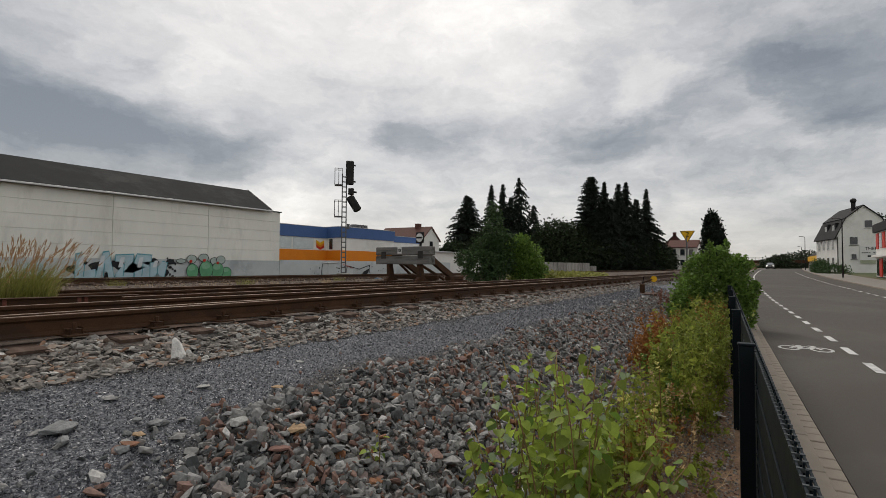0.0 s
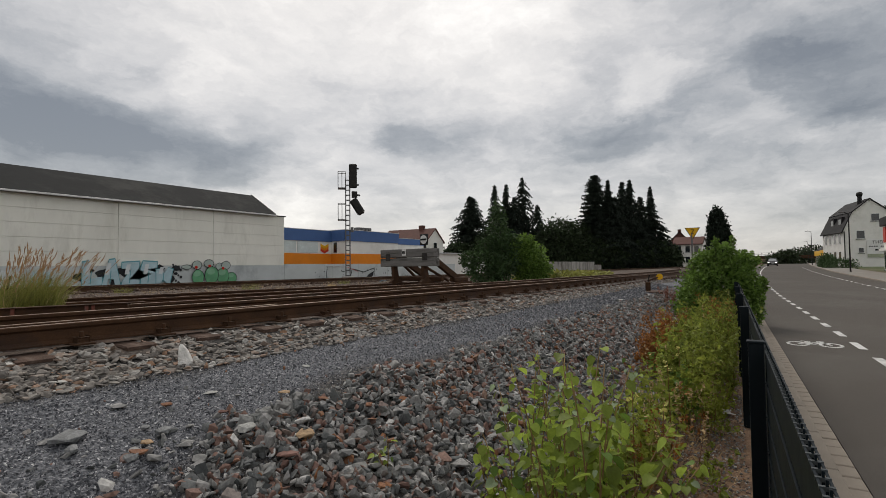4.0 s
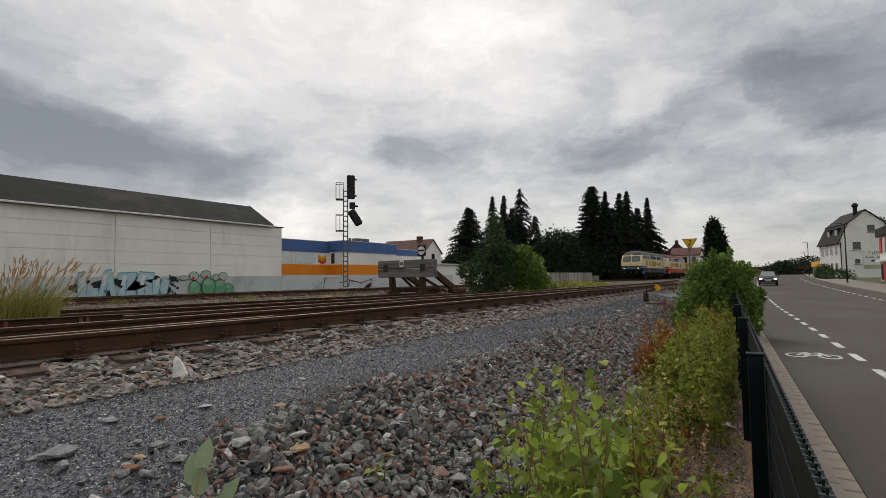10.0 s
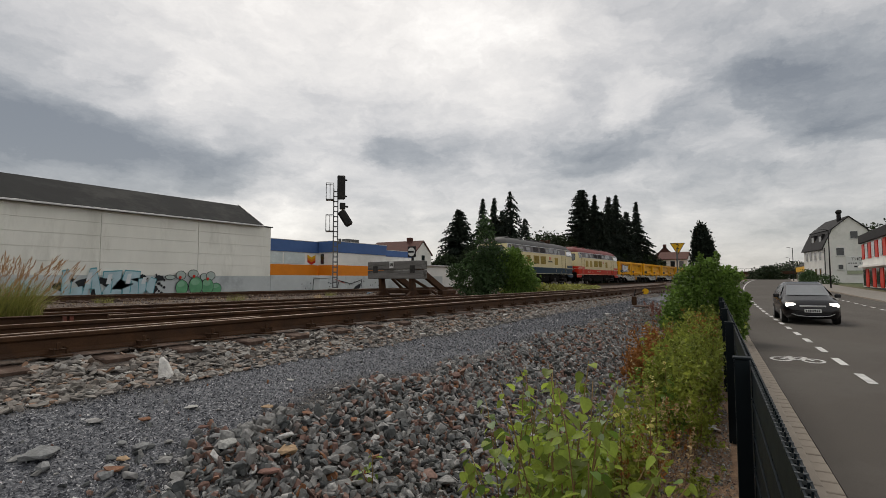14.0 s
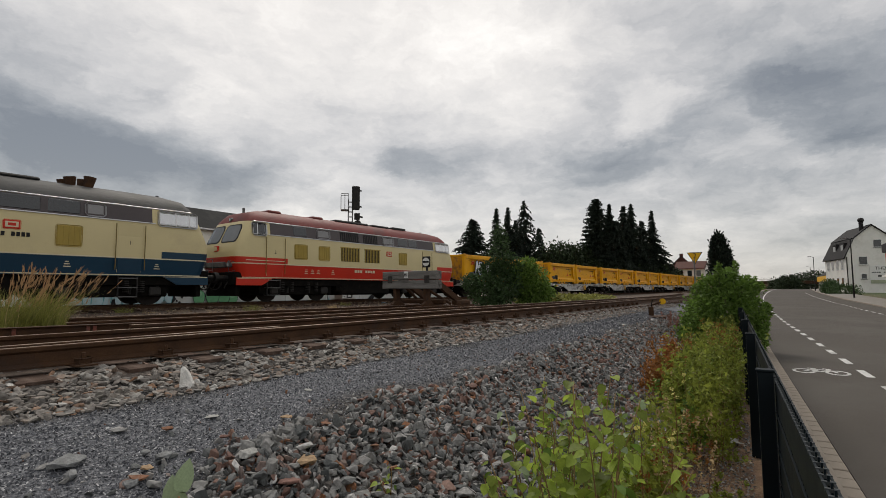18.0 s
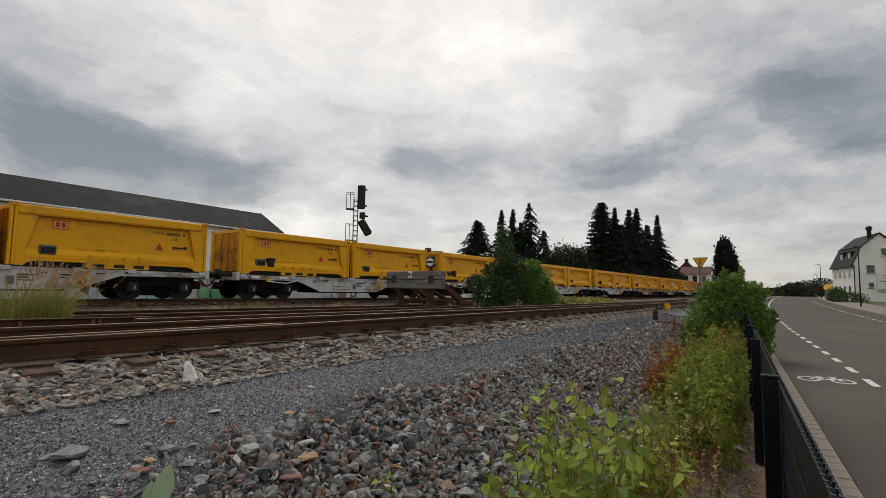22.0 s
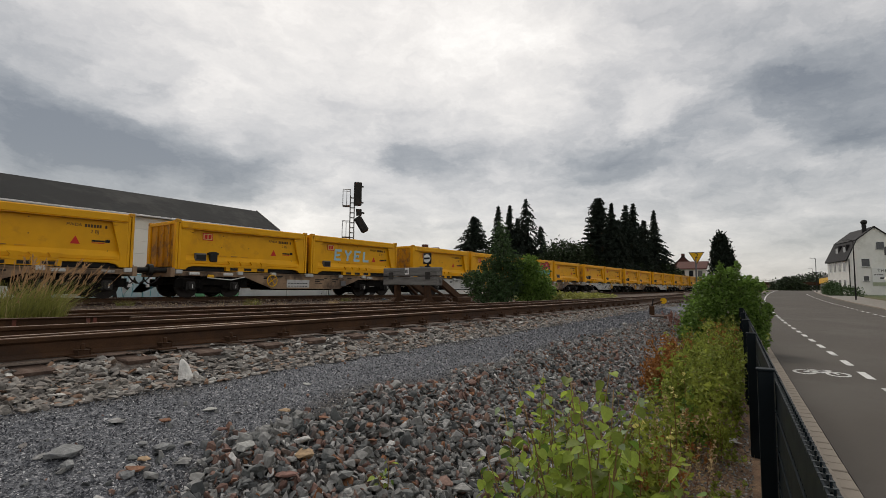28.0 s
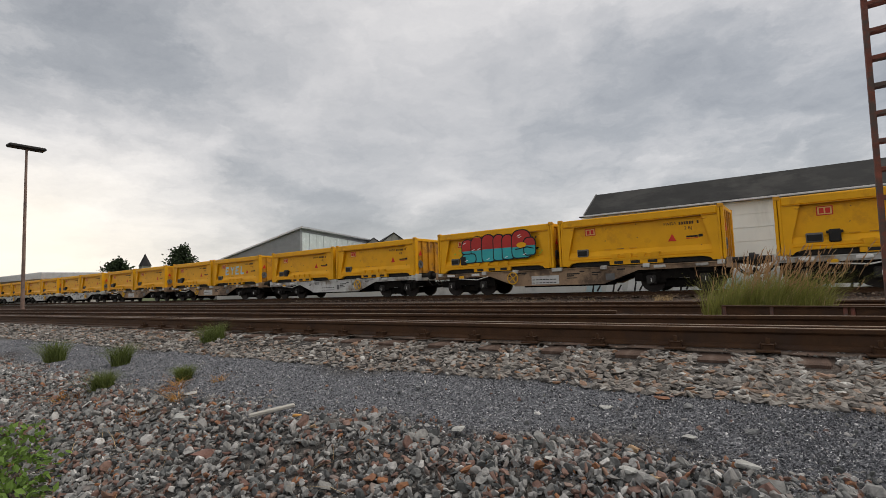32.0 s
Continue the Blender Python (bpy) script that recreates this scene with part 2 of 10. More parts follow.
def stone_mat(name, stops, rough=0.85):
    """Loose stones, each of its own colour."""
    if name in MATS:
        return MATS[name]
    m = bpy.data.materials.new(name)
    m.use_nodes = True
    nt = m.node_tree
    N, L = nt.nodes.new, nt.links.new
    b = nt.nodes["Principled BSDF"]
    geo, ramp = N("ShaderNodeNewGeometry"), N("ShaderNodeValToRGB")
    ramp.color_ramp.interpolation = "LINEAR"
    L(geo.outputs["Random Per Island"], ramp.inputs[0])
    for i, (p, c) in enumerate(stops):
        e = ramp.color_ramp.elements[i] if i < 2 else ramp.color_ramp.elements.new(p)
        e.position, e.color = p, (*c, 1)
    tc, nz = N("ShaderNodeTexCoord"), N("ShaderNodeTexNoise")
    nz.inputs["Scale"].default_value, nz.inputs["Detail"].default_value = 45, 6
    L(tc.outputs["Object"], nz.inputs["Vector"])
    mx = N("ShaderNodeMixRGB")
    mx.blend_type = "OVERLAY"
    mx.inputs[0].default_value = 0.7
    L(ramp.outputs[0], mx.inputs[1]), L(nz.outputs["Fac"], mx.inputs[2])
    L(mx.outputs[0], b.inputs["Base Color"])
    b.inputs["Roughness"].default_value = rough
    bp = N("ShaderNodeBump")
    bp.inputs["Strength"].default_value, bp.inputs["Distance"].default_value = 0.4, 0.01
    L(nz.outputs["Fac"], bp.inputs["Height"]), L(bp.outputs[0], b.inputs["Normal"])
    MATS[name] = m
    return m


GREY_STONES = [(0.0, (0.05, 0.055, 0.056)), (1.0, (0.52, 0.51, 0.49)), (0.2, (0.145, 0.15, 0.147)), (0.40, (0.225, 0.222, 0.21)), (0.46, (0.15, 0.085, 0.068)),
               (0.61, (0.205, 0.125, 0.098)), (0.635, (0.27, 0.115, 0.05)), (0.65, (0.22, 0.105, 0.055)), (0.67, (0.185, 0.183, 0.175)), (0.94, (0.285, 0.28, 0.27))]
M_ROCK = stone_mat("crushed_ballast_stone", GREY_STONES)
M_CHIP = stone_mat("blue_grey_chippings", [(0.0, (0.042, 0.045, 0.053)), (1.0, (0.66, 0.66, 0.66)), (0.5, (0.116, 0.122, 0.137)), (0.88, (0.25, 0.253, 0.27))])
M_BROWNROCK = stone_mat("rusty_track_ballast", [(0.0, (0.09, 0.082, 0.075)), (1.0, (0.48, 0.47, 0.44)), (0.35, (0.178, 0.16, 0.142)), (0.62, (0.242, 0.225, 0.20)), (0.76, (0.235, 0.13, 0.075)),
                                                (0.84, (0.205, 0.192, 0.175)), (0.95, (0.275, 0.265, 0.245))])
M_LINEROCK = stone_mat("rust_dusted_line_ballast", [(0.0, (0.05, 0.034, 0.025)), (1.0, (0.30, 0.23, 0.17)), (0.4, (0.11, 0.07, 0.048)), (0.8, (0.18, 0.125, 0.09))])
M_RUST = mat("rusted_rail_steel", (0.062, 0.030, 0.014), 0.8, 0.1, 0.35, 5, 0.3, 90, second=(0.045, 0.025, 0.016))
M_RAILTOP = mat("worn_rail_head", (0.24, 0.175, 0.12), 0.5, 0.8, 0.3, 3, 0.1, 60, second=(0.16, 0.09, 0.06), amount=0.5)
M_SLEEPER = mat("tarred_timber", (0.088, 0.056, 0.042), 0.88, 0, 0.4, 3, 0.5, 40, second=(0.135, 0.095, 0.074), stretch=(4, 0.6, 4))
M_ASPHALT = mat("grey_asphalt", (0.080, 0.070, 0.060), 0.88, 0, 0.14, 0.35, 0.25, 260, second=(0.097, 0.087, 0.076), amount=0.4)
M_PAVE = mat("pavement_slabs", (0.24, 0.225, 0.20), 0.85, 0, 0.15, 1.0, 0.2, 80)
M_KERB = mat("kerb_concrete", (0.29, 0.25, 0.205), 0.85, 0, 0.15, 2.0, 0.2, 120)
M_WHITELINE = mat("road_marking_paint", (0.62, 0.62, 0.60), 0.7, 0, 0.12, 3, 0.15, 150, second=(0.4, 0.4, 0.39), amount=0.3)
M_FENCE = mat("anthracite_powder_coat", (0.005, 0.009, 0.012), 0.5, 0.0, 0.1, 4, 0.03, 200, spec=0.14)
M_FENCELIGHT = mat("lighter_grey_edge", (0.07, 0.078, 0.08), 0.5, 0.4, 0.2, 8, 0.05, 100)
M_PANEL = mat("off_white_wall_panel", (0.82, 0.82, 0.75), 0.8, 0, 0.07, 0.5, 0.08, 60, second=(0.68, 0.68, 0.61), amount=0.2, stretch=(1.5, 1, 0.4))
M_SOCKEL = mat("pale_grey_plinth_paint", (0.52, 0.56, 0.56), 0.8, 0, 0.08, 0.8, 0.1, 50, second=(0.37, 0.40, 0.41), amount=0.3)
M_ROOF = mat("dark_roof_sheeting", (0.034, 0.035, 0.035), 0.9, 0, 0.2, 0.6, 0.12, 30, spec=0.08, second=(0.055, 0.055, 0.053), amount=0.4)
M_METALEDGE = mat("bright_sheet_metal", (0.5, 0.5, 0.5), 0.4, 0.8, 0.15, 2, 0.05, 50)
M_BLUE = mat("blue_facade_sheet", (0.06, 0.125, 0.30), 0.55, 0, 0.1, 1, 0.05, 40)
M_ORANGE = mat("orange_facade_sheet", (0.72, 0.22, 0.012), 0.6, 0, 0.08, 1, 0.05, 40)
M_WHITE = mat("white_render", (0.76, 0.75, 0.715), 0.85, 0, 0.08, 0.6, 0.1, 50, second=(0.66, 0.65, 0.61), amount=0.3)
M_GLASS_DARK = mat("window_glass", (0.02, 0.024, 0.028), 0.08, 0, 0.1, 1, 0.0, 10, spec=0.8)
M_GLASS_PALE = mat("pale_blind_glass", (0.56, 0.62, 0.62), 0.25, 0, 0.1, 1.5, 0.0, 10)
M_BLACK = mat("black_painted_steel", (0.012, 0.012, 0.012), 0.55, 0.1, 0.3, 6, 0.1, 60, second=(0.03, 0.026, 0.022))
M_GREYSTEEL = mat("grey_galvanised_steel", (0.14, 0.14, 0.14), 0.6, 0.4, 0.25, 4, 0.1, 60)
M_REDLEAD = mat("red_lead_steel", (0.19, 0.065, 0.045), 0.75, 0.1, 0.35, 6, 0.25, 90, second=(0.10, 0.075, 0.065), amount=0.5)
M_YELLOW = mat("container_yellow_paint", (0.74, 0.36, 0.003), 0.5, 0, 0.10, 0.9, 0.06, 50, second=(0.52, 0.23, 0.01), amount=0.14)
M_YELLOWDIRT = mat("scuffed_yellow_paint", (0.58, 0.27, 0.012), 0.55, 0, 0.15, 2, 0.08, 50, second=(0.22, 0.11, 0.04), amount=0.35)
M_WAGON = mat("grey_wagon_frame", (0.50, 0.505, 0.49), 0.6, 0.1, 0.15, 1.5, 0.08, 50, second=(0.18, 0.14, 0.10), amount=0.3)
M_WAGONDIRT = mat("brown_dirty_wagon_frame", (0.30, 0.205, 0.13), 0.75, 0.1, 0.25, 1.5, 0.1, 50, second=(0.10, 0.07, 0.05), amount=0.4)
# near-black base for everything under the vehicle floors
M_BOGIE = mat("near_black_running_gear", (0.006, 0.0055, 0.005), 0.85, 0.0, 0.4, 5, 0.2, 60, second=(0.012, 0.010, 0.008), spec=0.1)
M_WHEEL = mat("dark_wheel_steel", (0.02, 0.016, 0.014), 0.6, 0.2, 0.3, 5, 0.1, 60)
M_CREAM = mat("cream_coach_paint", (0.62, 0.53, 0.295), 0.4, 0, 0.05, 0.7, 0.03, 60, second=(0.56, 0.47, 0.27), amount=0.2)
M_LOCOBLUE = mat("ocean_blue_coach_paint", (0.004, 0.034, 0.068), 0.4, 0, 0.12, 0.8, 0.03, 60)
M_LOCORED = mat("crimson_coach_paint", (0.52, 0.028, 0.012), 0.38, 0, 0.1, 0.8, 0.03, 60)
M_LOCOROOF = mat("sooty_grey_roof", (0.066, 0.066, 0.065), 0.65, 0, 0.25, 1.2, 0.06, 50, second=(0.05, 0.048, 0.045))
M_REDROOF = mat("sooty_red_roof", (0.17, 0.036, 0.032), 0.6, 0, 0.2, 1.2, 0.06, 50, second=(0.12, 0.04, 0.036))
M_BAND = mat("umber_grey_window_band", (0.085, 0.072, 0.075), 0.4, 0, 0.1, 1, 0.02, 60)
M_OLIVE = mat("yellow_olive_panel", (0.36, 0.26, 0.055), 0.5, 0, 0.1, 2, 0.05, 60)
M_STRIPE = mat("cream_trim_line", (0.62, 0.56, 0.40), 0.45, 0, 0.05, 2, 0.0, 60)
M_ALU = mat("aluminium_trim", (0.55, 0.55, 0.55), 0.35, 0.8, 0.1, 3, 0.02, 60)
M_LAMP = mat("lit_headlamp", (0.9, 0.8, 0.6), 0.2, emit=(1.0, 0.60, 0.22, 1.7))
M_CARLAMP = mat("lit_car_headlamp", (0.9, 0.9, 0.9), 0.2, emit=(1.0, 0.93, 0.85, 4.0))
M_SIGNYELLOW = mat("yellow_sign_sheet", (0.72, 0.40, 0.01), 0.5, 0, 0.05, 3, 0.0, 60)
M_SIGNWHITE = mat("white_sign_sheet", (0.72, 0.72, 0.7), 0.5, 0, 0.05, 3, 0.0, 60)
M_SIGNBLACK = mat("black_sign_print", (0.012, 0.012, 0.012), 0.6, 0, 0.1, 3, 0.0, 60)
M_RED = mat("red_print", (0.55, 0.03, 0.015), 0.5, 0, 0.08, 3, 0.0, 60)
M_LEAF = mat("poplar_leaf", (0.28, 0.36, 0.06), 0.5, 0, 0.2, 14, 0.1, 90, rnd=0.5, trans=0.5)
M_LEAFDARK = mat("deep_green_poplar_leaf", (0.12, 0.20, 0.035), 0.5, 0, 0.15, 14, 0.1, 90, rnd=0.25, trans=0.4)
M_PALELEAF = mat("pale_poplar_leaf", (0.30, 0.38, 0.22), 0.55, 0, 0.15, 14, 0.1, 90, rnd=0.2, trans=0.35)
M_BUSH = mat("sunlit_shrub_leaf", (0.13, 0.215, 0.042), 0.55, 0, 0.2, 3, 0.0, 90, island=0.5, trans=0.45)
M_DARKBUSH = mat("dark_shrub_leaf", (0.05, 0.09, 0.032), 0.6, 0, 0.2, 3, 0.0, 90, island=0.45, trans=0.2)
M_NEEDLE = mat("spruce_needle", (0.014, 0.023, 0.015), 0.7, 0, 0.2, 0.5, 0.0, 30, island=0.45, trans=0.1)
M_FARTREE = mat("broadleaf_crown", (0.03, 0.047, 0.02), 0.7, 0, 0.2, 0.5, 0.0, 30, island=0.5, trans=0.15)
M_GRASS = mat("green_grass_blade", (0.25, 0.255, 0.065), 0.6, 0, 0.2, 4, 0.0, 60, island=0.4, trans=0.3)
M_TUFT = mat("dark_grass_blade", (0.12, 0.15, 0.04), 0.6, 0, 0.2, 4, 0.0, 60, island=0.45, trans=0.3)
M_PLUME = mat("orange_brown_seed_plume", (0.42, 0.26, 0.135), 0.8, 0, 0.2, 14, 0.1, 60, trans=0.4)
M_STRAW = mat("dry_grass_head", (0.52, 0.38, 0.20), 0.7, 0, 0.2, 4, 0.0, 60, island=0.35, trans=0.25)
M_RUSTWEED = mat("reddish_dry_weed", (0.30, 0.125, 0.035), 0.7, 0, 0.2, 4, 0.0, 60, island=0.4, trans=0.2)
M_LIMEWEED = mat("lime_green_weed", (0.28, 0.32, 0.055), 0.6, 0, 0.2, 4, 0.0, 60, island=0.4, trans=0.5)
M_GOLD = mat("golden_dry_grass", (0.50, 0.26, 0.07), 0.7, 0, 0.2, 4, 0.0, 60, island=0.35, trans=0.2)
M_WEED = mat("roadside_weed", (0.21, 0.25, 0.045), 0.6, 0, 0.2, 4, 0.0, 60, island=0.5, trans=0.45)
M_PINK = mat("pinkish_grass_head", (0.26, 0.12, 0.09), 0.7, 0, 0.2, 4, 0.0, 60, island=0.3, trans=0.2)
M_FLOWER = mat("pale_yellow_petal", (0.75, 0.68, 0.22), 0.6, 0, 0.1, 9, 0.0, 60, trans=0.3)
M_BARK = mat("grey_brown_bark", (0.10, 0.075, 0.055), 0.9, 0, 0.3, 4, 0.5, 40, stretch=(3, 3, 0.5))
M_STEM = mat("red_brown_stem", (0.24, 0.155, 0.065), 0.7, 0, 0.3, 8, 0.1, 60)
M_PRINT = mat("faded_black_print", (0.09, 0.05, 0.015), 0.6, 0, 0.2, 6, 0.0, 60)
M_TWIG = mat("red_brown_twig", (0.21, 0.10, 0.045), 0.7, 0, 0.3, 8, 0.1, 60)
M_CONCRETE = mat("weathered_concrete", (0.38, 0.37, 0.34), 0.9, 0, 0.2, 0.7, 0.25, 30, second=(0.16, 0.155, 0.14), amount=0.45, stretch=(1, 1, 0.4))
M_TILE = mat("red_roof_tile", (0.10, 0.043, 0.034), 0.8, 0, 0.2, 2, 0.2, 40)
M_DARKTILE = mat("dark_roof_tile", (0.022, 0.021, 0.022), 0.8, 0, 0.2, 1.2, 0.2, 40)
M_WOODBEAM = mat("weathered_grey_timber", (0.17, 0.165, 0.155), 0.85, 0, 0.3, 2, 0.5, 30, second=(0.07, 0.065, 0.06), amount=0.4, stretch=(5, 0.5, 5))

# ---------------------------------------------------------------- building tools
def link_mesh(name, bm, material):
    me = bpy.data.meshes.new(name)
    bm.normal_update()
    bm.to_mesh(me)
    bm.free()
    for m in material if isinstance(material, (list, tuple)) else [material]:
        me.materials.append(m)
    return new(name, me)


def part(name, bm, material, parent, label=""):
    ob = link_mesh(name, bm, material)
    ob.parent = parent
    return tagged(ob, label)


def raw(name, verts, faces, material, parent=None, smooth=False):
    me = bpy.data.meshes.new(name)
    me.from_pydata([tuple(v) for v in verts], [], faces)
    for m in material if isinstance(material, (list, tuple)) else [material]:
        me.materials.append(m)
    if smooth:
        me.shade_smooth()
    ob = new(name, me)
    ob.parent = parent
    return ob


def thing(name, label, category, place=(0, 0, 0), turn=0.0, group="", kind=""):
    ob = new(name)
    ob.empty_display_size = 0.2
    ob.matrix_basis = pose(*place, 0, 0, turn)
    return tagged(ob, label, category, group, kind)


def box(bm, x0, x1, y0, y1, z0, z1, bevel=0.0, m=None, mi=0):
    r = bmesh.ops.create_cube(bm, size=1.0)
    vs = r["verts"]
    for v in vs:
        v.co = Vector((x0 if v.co.x < 0 else x1, y0 if v.co.y < 0 else y1, z0 if v.co.z < 0 else z1))
    if bevel:
        es = list({e for v in vs for e in v.link_edges})
        rb = bmesh.ops.bevel(bm, geom=es, offset=bevel, segments=1, affect="EDGES")
        vs = list({v for f in rb["faces"] for v in f.verts} | {v for v in vs if v.is_valid})
    if m is not None:
        bmesh.ops.transform(bm, matrix=m, verts=vs)
    if mi:
        for f in {f for v in vs for f in v.link_faces}:
            f.material_index = mi
    return vs


def boxed(x0, x1, y0, y1, z0, z1, bevel=0.0, m=None):
    bm = bmesh.new()
    box(bm, x0, x1, y0, y1, z0, z1, bevel, m)
    return bm


def rod(bm, a, b, r, n=8, r2=None, cap=True):
    a, b = Vector(a), Vector(b)
    d = b - a
    q = d.to_track_quat("Z", "Y").to_matrix().to_4x4()
    bmesh.ops.create_cone(bm, cap_ends=cap, segments=n, radius1=r, radius2=r if r2 is None else r2, depth=d.length,
                          matrix=Matrix.Translation((a + b) / 2) @ q)


def rodded(a, b, r, n=8, r2=None):
    bm = bmesh.new()
    rod(bm, a, b, r, n, r2)
    return bm


def prism(bm, outline, thick, m=None):
    """A flat outline (x, z) given thickness along y."""
    f = [bm.verts.new((x, -thick / 2, z)) for x, z in outline]
    k = [bm.verts.new((x, thick / 2, z)) for x, z in outline]
    n = len(f)
    bm.faces.new(f[::-1]) if False else bm.faces.new(f)
    bm.faces.new(k[::-1])
    for i in range(n):
        j = (i + 1) % n
        bm.faces.new((f[j], f[i], k[i], k[j]))
    if m is not None:
        bmesh.ops.transform(bm, matrix=m, verts=f + k)
    bmesh.ops.recalc_face_normals(bm, faces=bm.faces)


def sweep(points, profile, closed=True):
    """Verts and faces of a profile (side, up) carried along a line of points in plan."""
    verts, faces, n = [], [], len(profile)
    P = [Vector(p) for p in points]
    for i, p in enumerate(P):
        d = (P[min(i + 1, len(P) - 1)] - P[max(i - 1, 0)]).normalized()
        side = Vector((-d.y, d.x, 0)).normalized()
        verts += [p + side * s + Vector((0, 0, u)) for s, u in profile]
    for i in range(len(P) - 1):
        for j in range(n if closed else n - 1):
            k = (j + 1) % n
            faces.append((i * n + j, (i + 1) * n + j, (i + 1) * n + k, i * n + k))
    if closed:
        faces.append(tuple(range(n)))
        faces.append(tuple(range(len(P) * n - 1, (len(P) - 1) * n - 1, -1)))
    return verts, faces


def quads(name, centres, across, along, material, parent=None, fold=0.0):
    """Many leaf-like blades: diamonds with a folded middle. Arrays of n x 3."""
    c, a, l = (np.asarray(v, float) for v in (centres, across, along))
    n = len(c)
    nrm = np.cross(a, l)
    nrm /= np.linalg.norm(nrm, axis=1, keepdims=True) + 1e-9
    size = np.linalg.norm(a, axis=1, keepdims=True)
    v = np.stack([c - l, c - a * 0.9 + nrm * size * fold - l * 0.15, c + l, c + a * 0.9 + nrm * size * fold - l * 0.15], 1).reshape(-1, 3)
    i = np.arange(n)[:, None] * 4
    me = bpy.data.meshes.new(name)
    f = np.concatenate([i + [0, 3, 2], i + [0, 2, 1]], 1).reshape(-1, 3)
    me.vertices.add(len(v))
    me.vertices.foreach_set("co", v.ravel())
    me.loops.add(f.size)
    me.loops.foreach_set("vertex_index", f.ravel().astype(np.int32))
    me.polygons.add(len(f))
    me.polygons.foreach_set("loop_start", np.arange(0, f.size, 3, dtype=np.int32))
    me.polygons.foreach_set("loop_total", np.full(len(f), 3, dtype=np.int32))
    me.update(calc_edges=True)
    me.validate()
    me.shade_flat()
    me.materials.append(material)
    ob = new(name, me)
    ob.parent = parent
    return ob


def tri_mesh(name, v, f, material, parent=None):
    me = bpy.data.meshes.new(name)
    f = np.asarray(f, np.int32)
    me.vertices.add(len(v))
    me.vertices.foreach_set("co", np.asarray(v, np.float32).ravel())
    me.loops.add(f.size)
    me.loops.foreach_set("vertex_index", f.ravel())
    me.polygons.add(len(f))
    me.polygons.foreach_set("loop_start", np.arange(0, f.size, 3, dtype=np.int32))
    me.polygons.foreach_set("loop_total", np.full(len(f), 3, dtype=np.int32))
    me.update(calc_edges=True)
    me.shade_flat()
    me.materials.append(material)
    ob = new(name, me)
    ob.parent = parent
    return ob


def rock_shapes(rng, n=10, points=11, flat=1.0):
    """Angular crushed stones: the hull of a few points."""
    shapes = []
    for _ in range(n):
        bm = bmesh.new()
        w, t = rng.uniform(0.3, 0.46), rng.uniform(0.17, 0.34) * flat
        for _ in range(points):
            d = Vector(rng.normal(size=3)).normalized()
            d = d * (0.78 / max(abs(d.x), abs(d.y), abs(d.z))) ** 0.75
            bm.verts.new((d.x * 0.5, d.y * w, max(-0.8, min(0.8, d.z)) * t))
        r = bmesh.ops.convex_hull(bm, input=bm.verts)
        for v in [v for v in bm.verts if not v.link_faces]:
            bm.verts.remove(v)
        bmesh.ops.triangulate(bm, faces=bm.faces)
        bm.verts.index_update()
        shapes.append((np.array([v.co for v in bm.verts]), np.array([[v.index for v in f.verts] for f in bm.faces])))
        bm.free()
    return shapes


def turns(rng, n, tilt=1.0):
    """n random turns as matrices."""
    q = rng.normal(size=(n, 4))
    q[:, 1:3] *= tilt
    q /= np.linalg.norm(q, axis=1, keepdims=True)
    w, x, y, z = q.T
    return np.stack([1 - 2 * (y * y + z * z), 2 * (x * y - z * w), 2 * (x * z + y * w), 2 * (x * y + z * w), 1 - 2 * (x * x + z * z), 2 * (y * z - x * w),
                     2 * (x * z - y * w), 2 * (y * z + x * w), 1 - 2 * (x * x + y * y)], 1).reshape(-1, 3, 3)


def scatter(name, places, sizes, shapes, material, rng, label, category, tilt=0.6):
    """Loose stones as one heap of real geometry."""
    n = len(places)
    R = turns(rng, n, tilt) * np.asarray(sizes)[:, None, None]
    pick = rng.integers(0, len(shapes), n)
    vs, fs, off = [], [], 0
    for k, (sv, sf) in enumerate(shapes):
        idx = np.where(pick == k)[0]
        if not len(idx):
            continue
        v = np.einsum("nij,kj->nki", R[idx], sv) + np.asarray(places)[idx][:, None]
        f = sf[None] + (np.arange(len(idx)) * len(sv))[:, None, None] + off
        vs.append(v.reshape(-1, 3)), fs.append(f.reshape(-1, 3))
        off += len(idx) * len(sv)
    ob = tri_mesh(name, np.concatenate(vs), np.concatenate(fs), material)
    return tagged(ob, label, category, kind="stuff")


def lettering(name, text, size, material, parent, m, label=""):
    """Printed characters as a thin mesh; m places them, reading along x, standing along y."""
    cu = bpy.data.curves.new(name, "FONT")
    cu.body, cu.size, cu.align_x, cu.align_y, cu.extrude = text, size, "CENTER", "CENTER", 0.002
    tmp = bpy.data.objects.new(name, cu)
    scene.collection.objects.link(tmp)
    me = bpy.data.meshes.new_from_object(tmp.evaluated_get(bpy.context.evaluated_depsgraph_get()))
    bpy.data.objects.remove(tmp)
    me.materials.clear()
    me.materials.append(material)
    me.transform(m)
    ob = new(name, me)
    ob.parent = parent
    return tagged(ob, label)


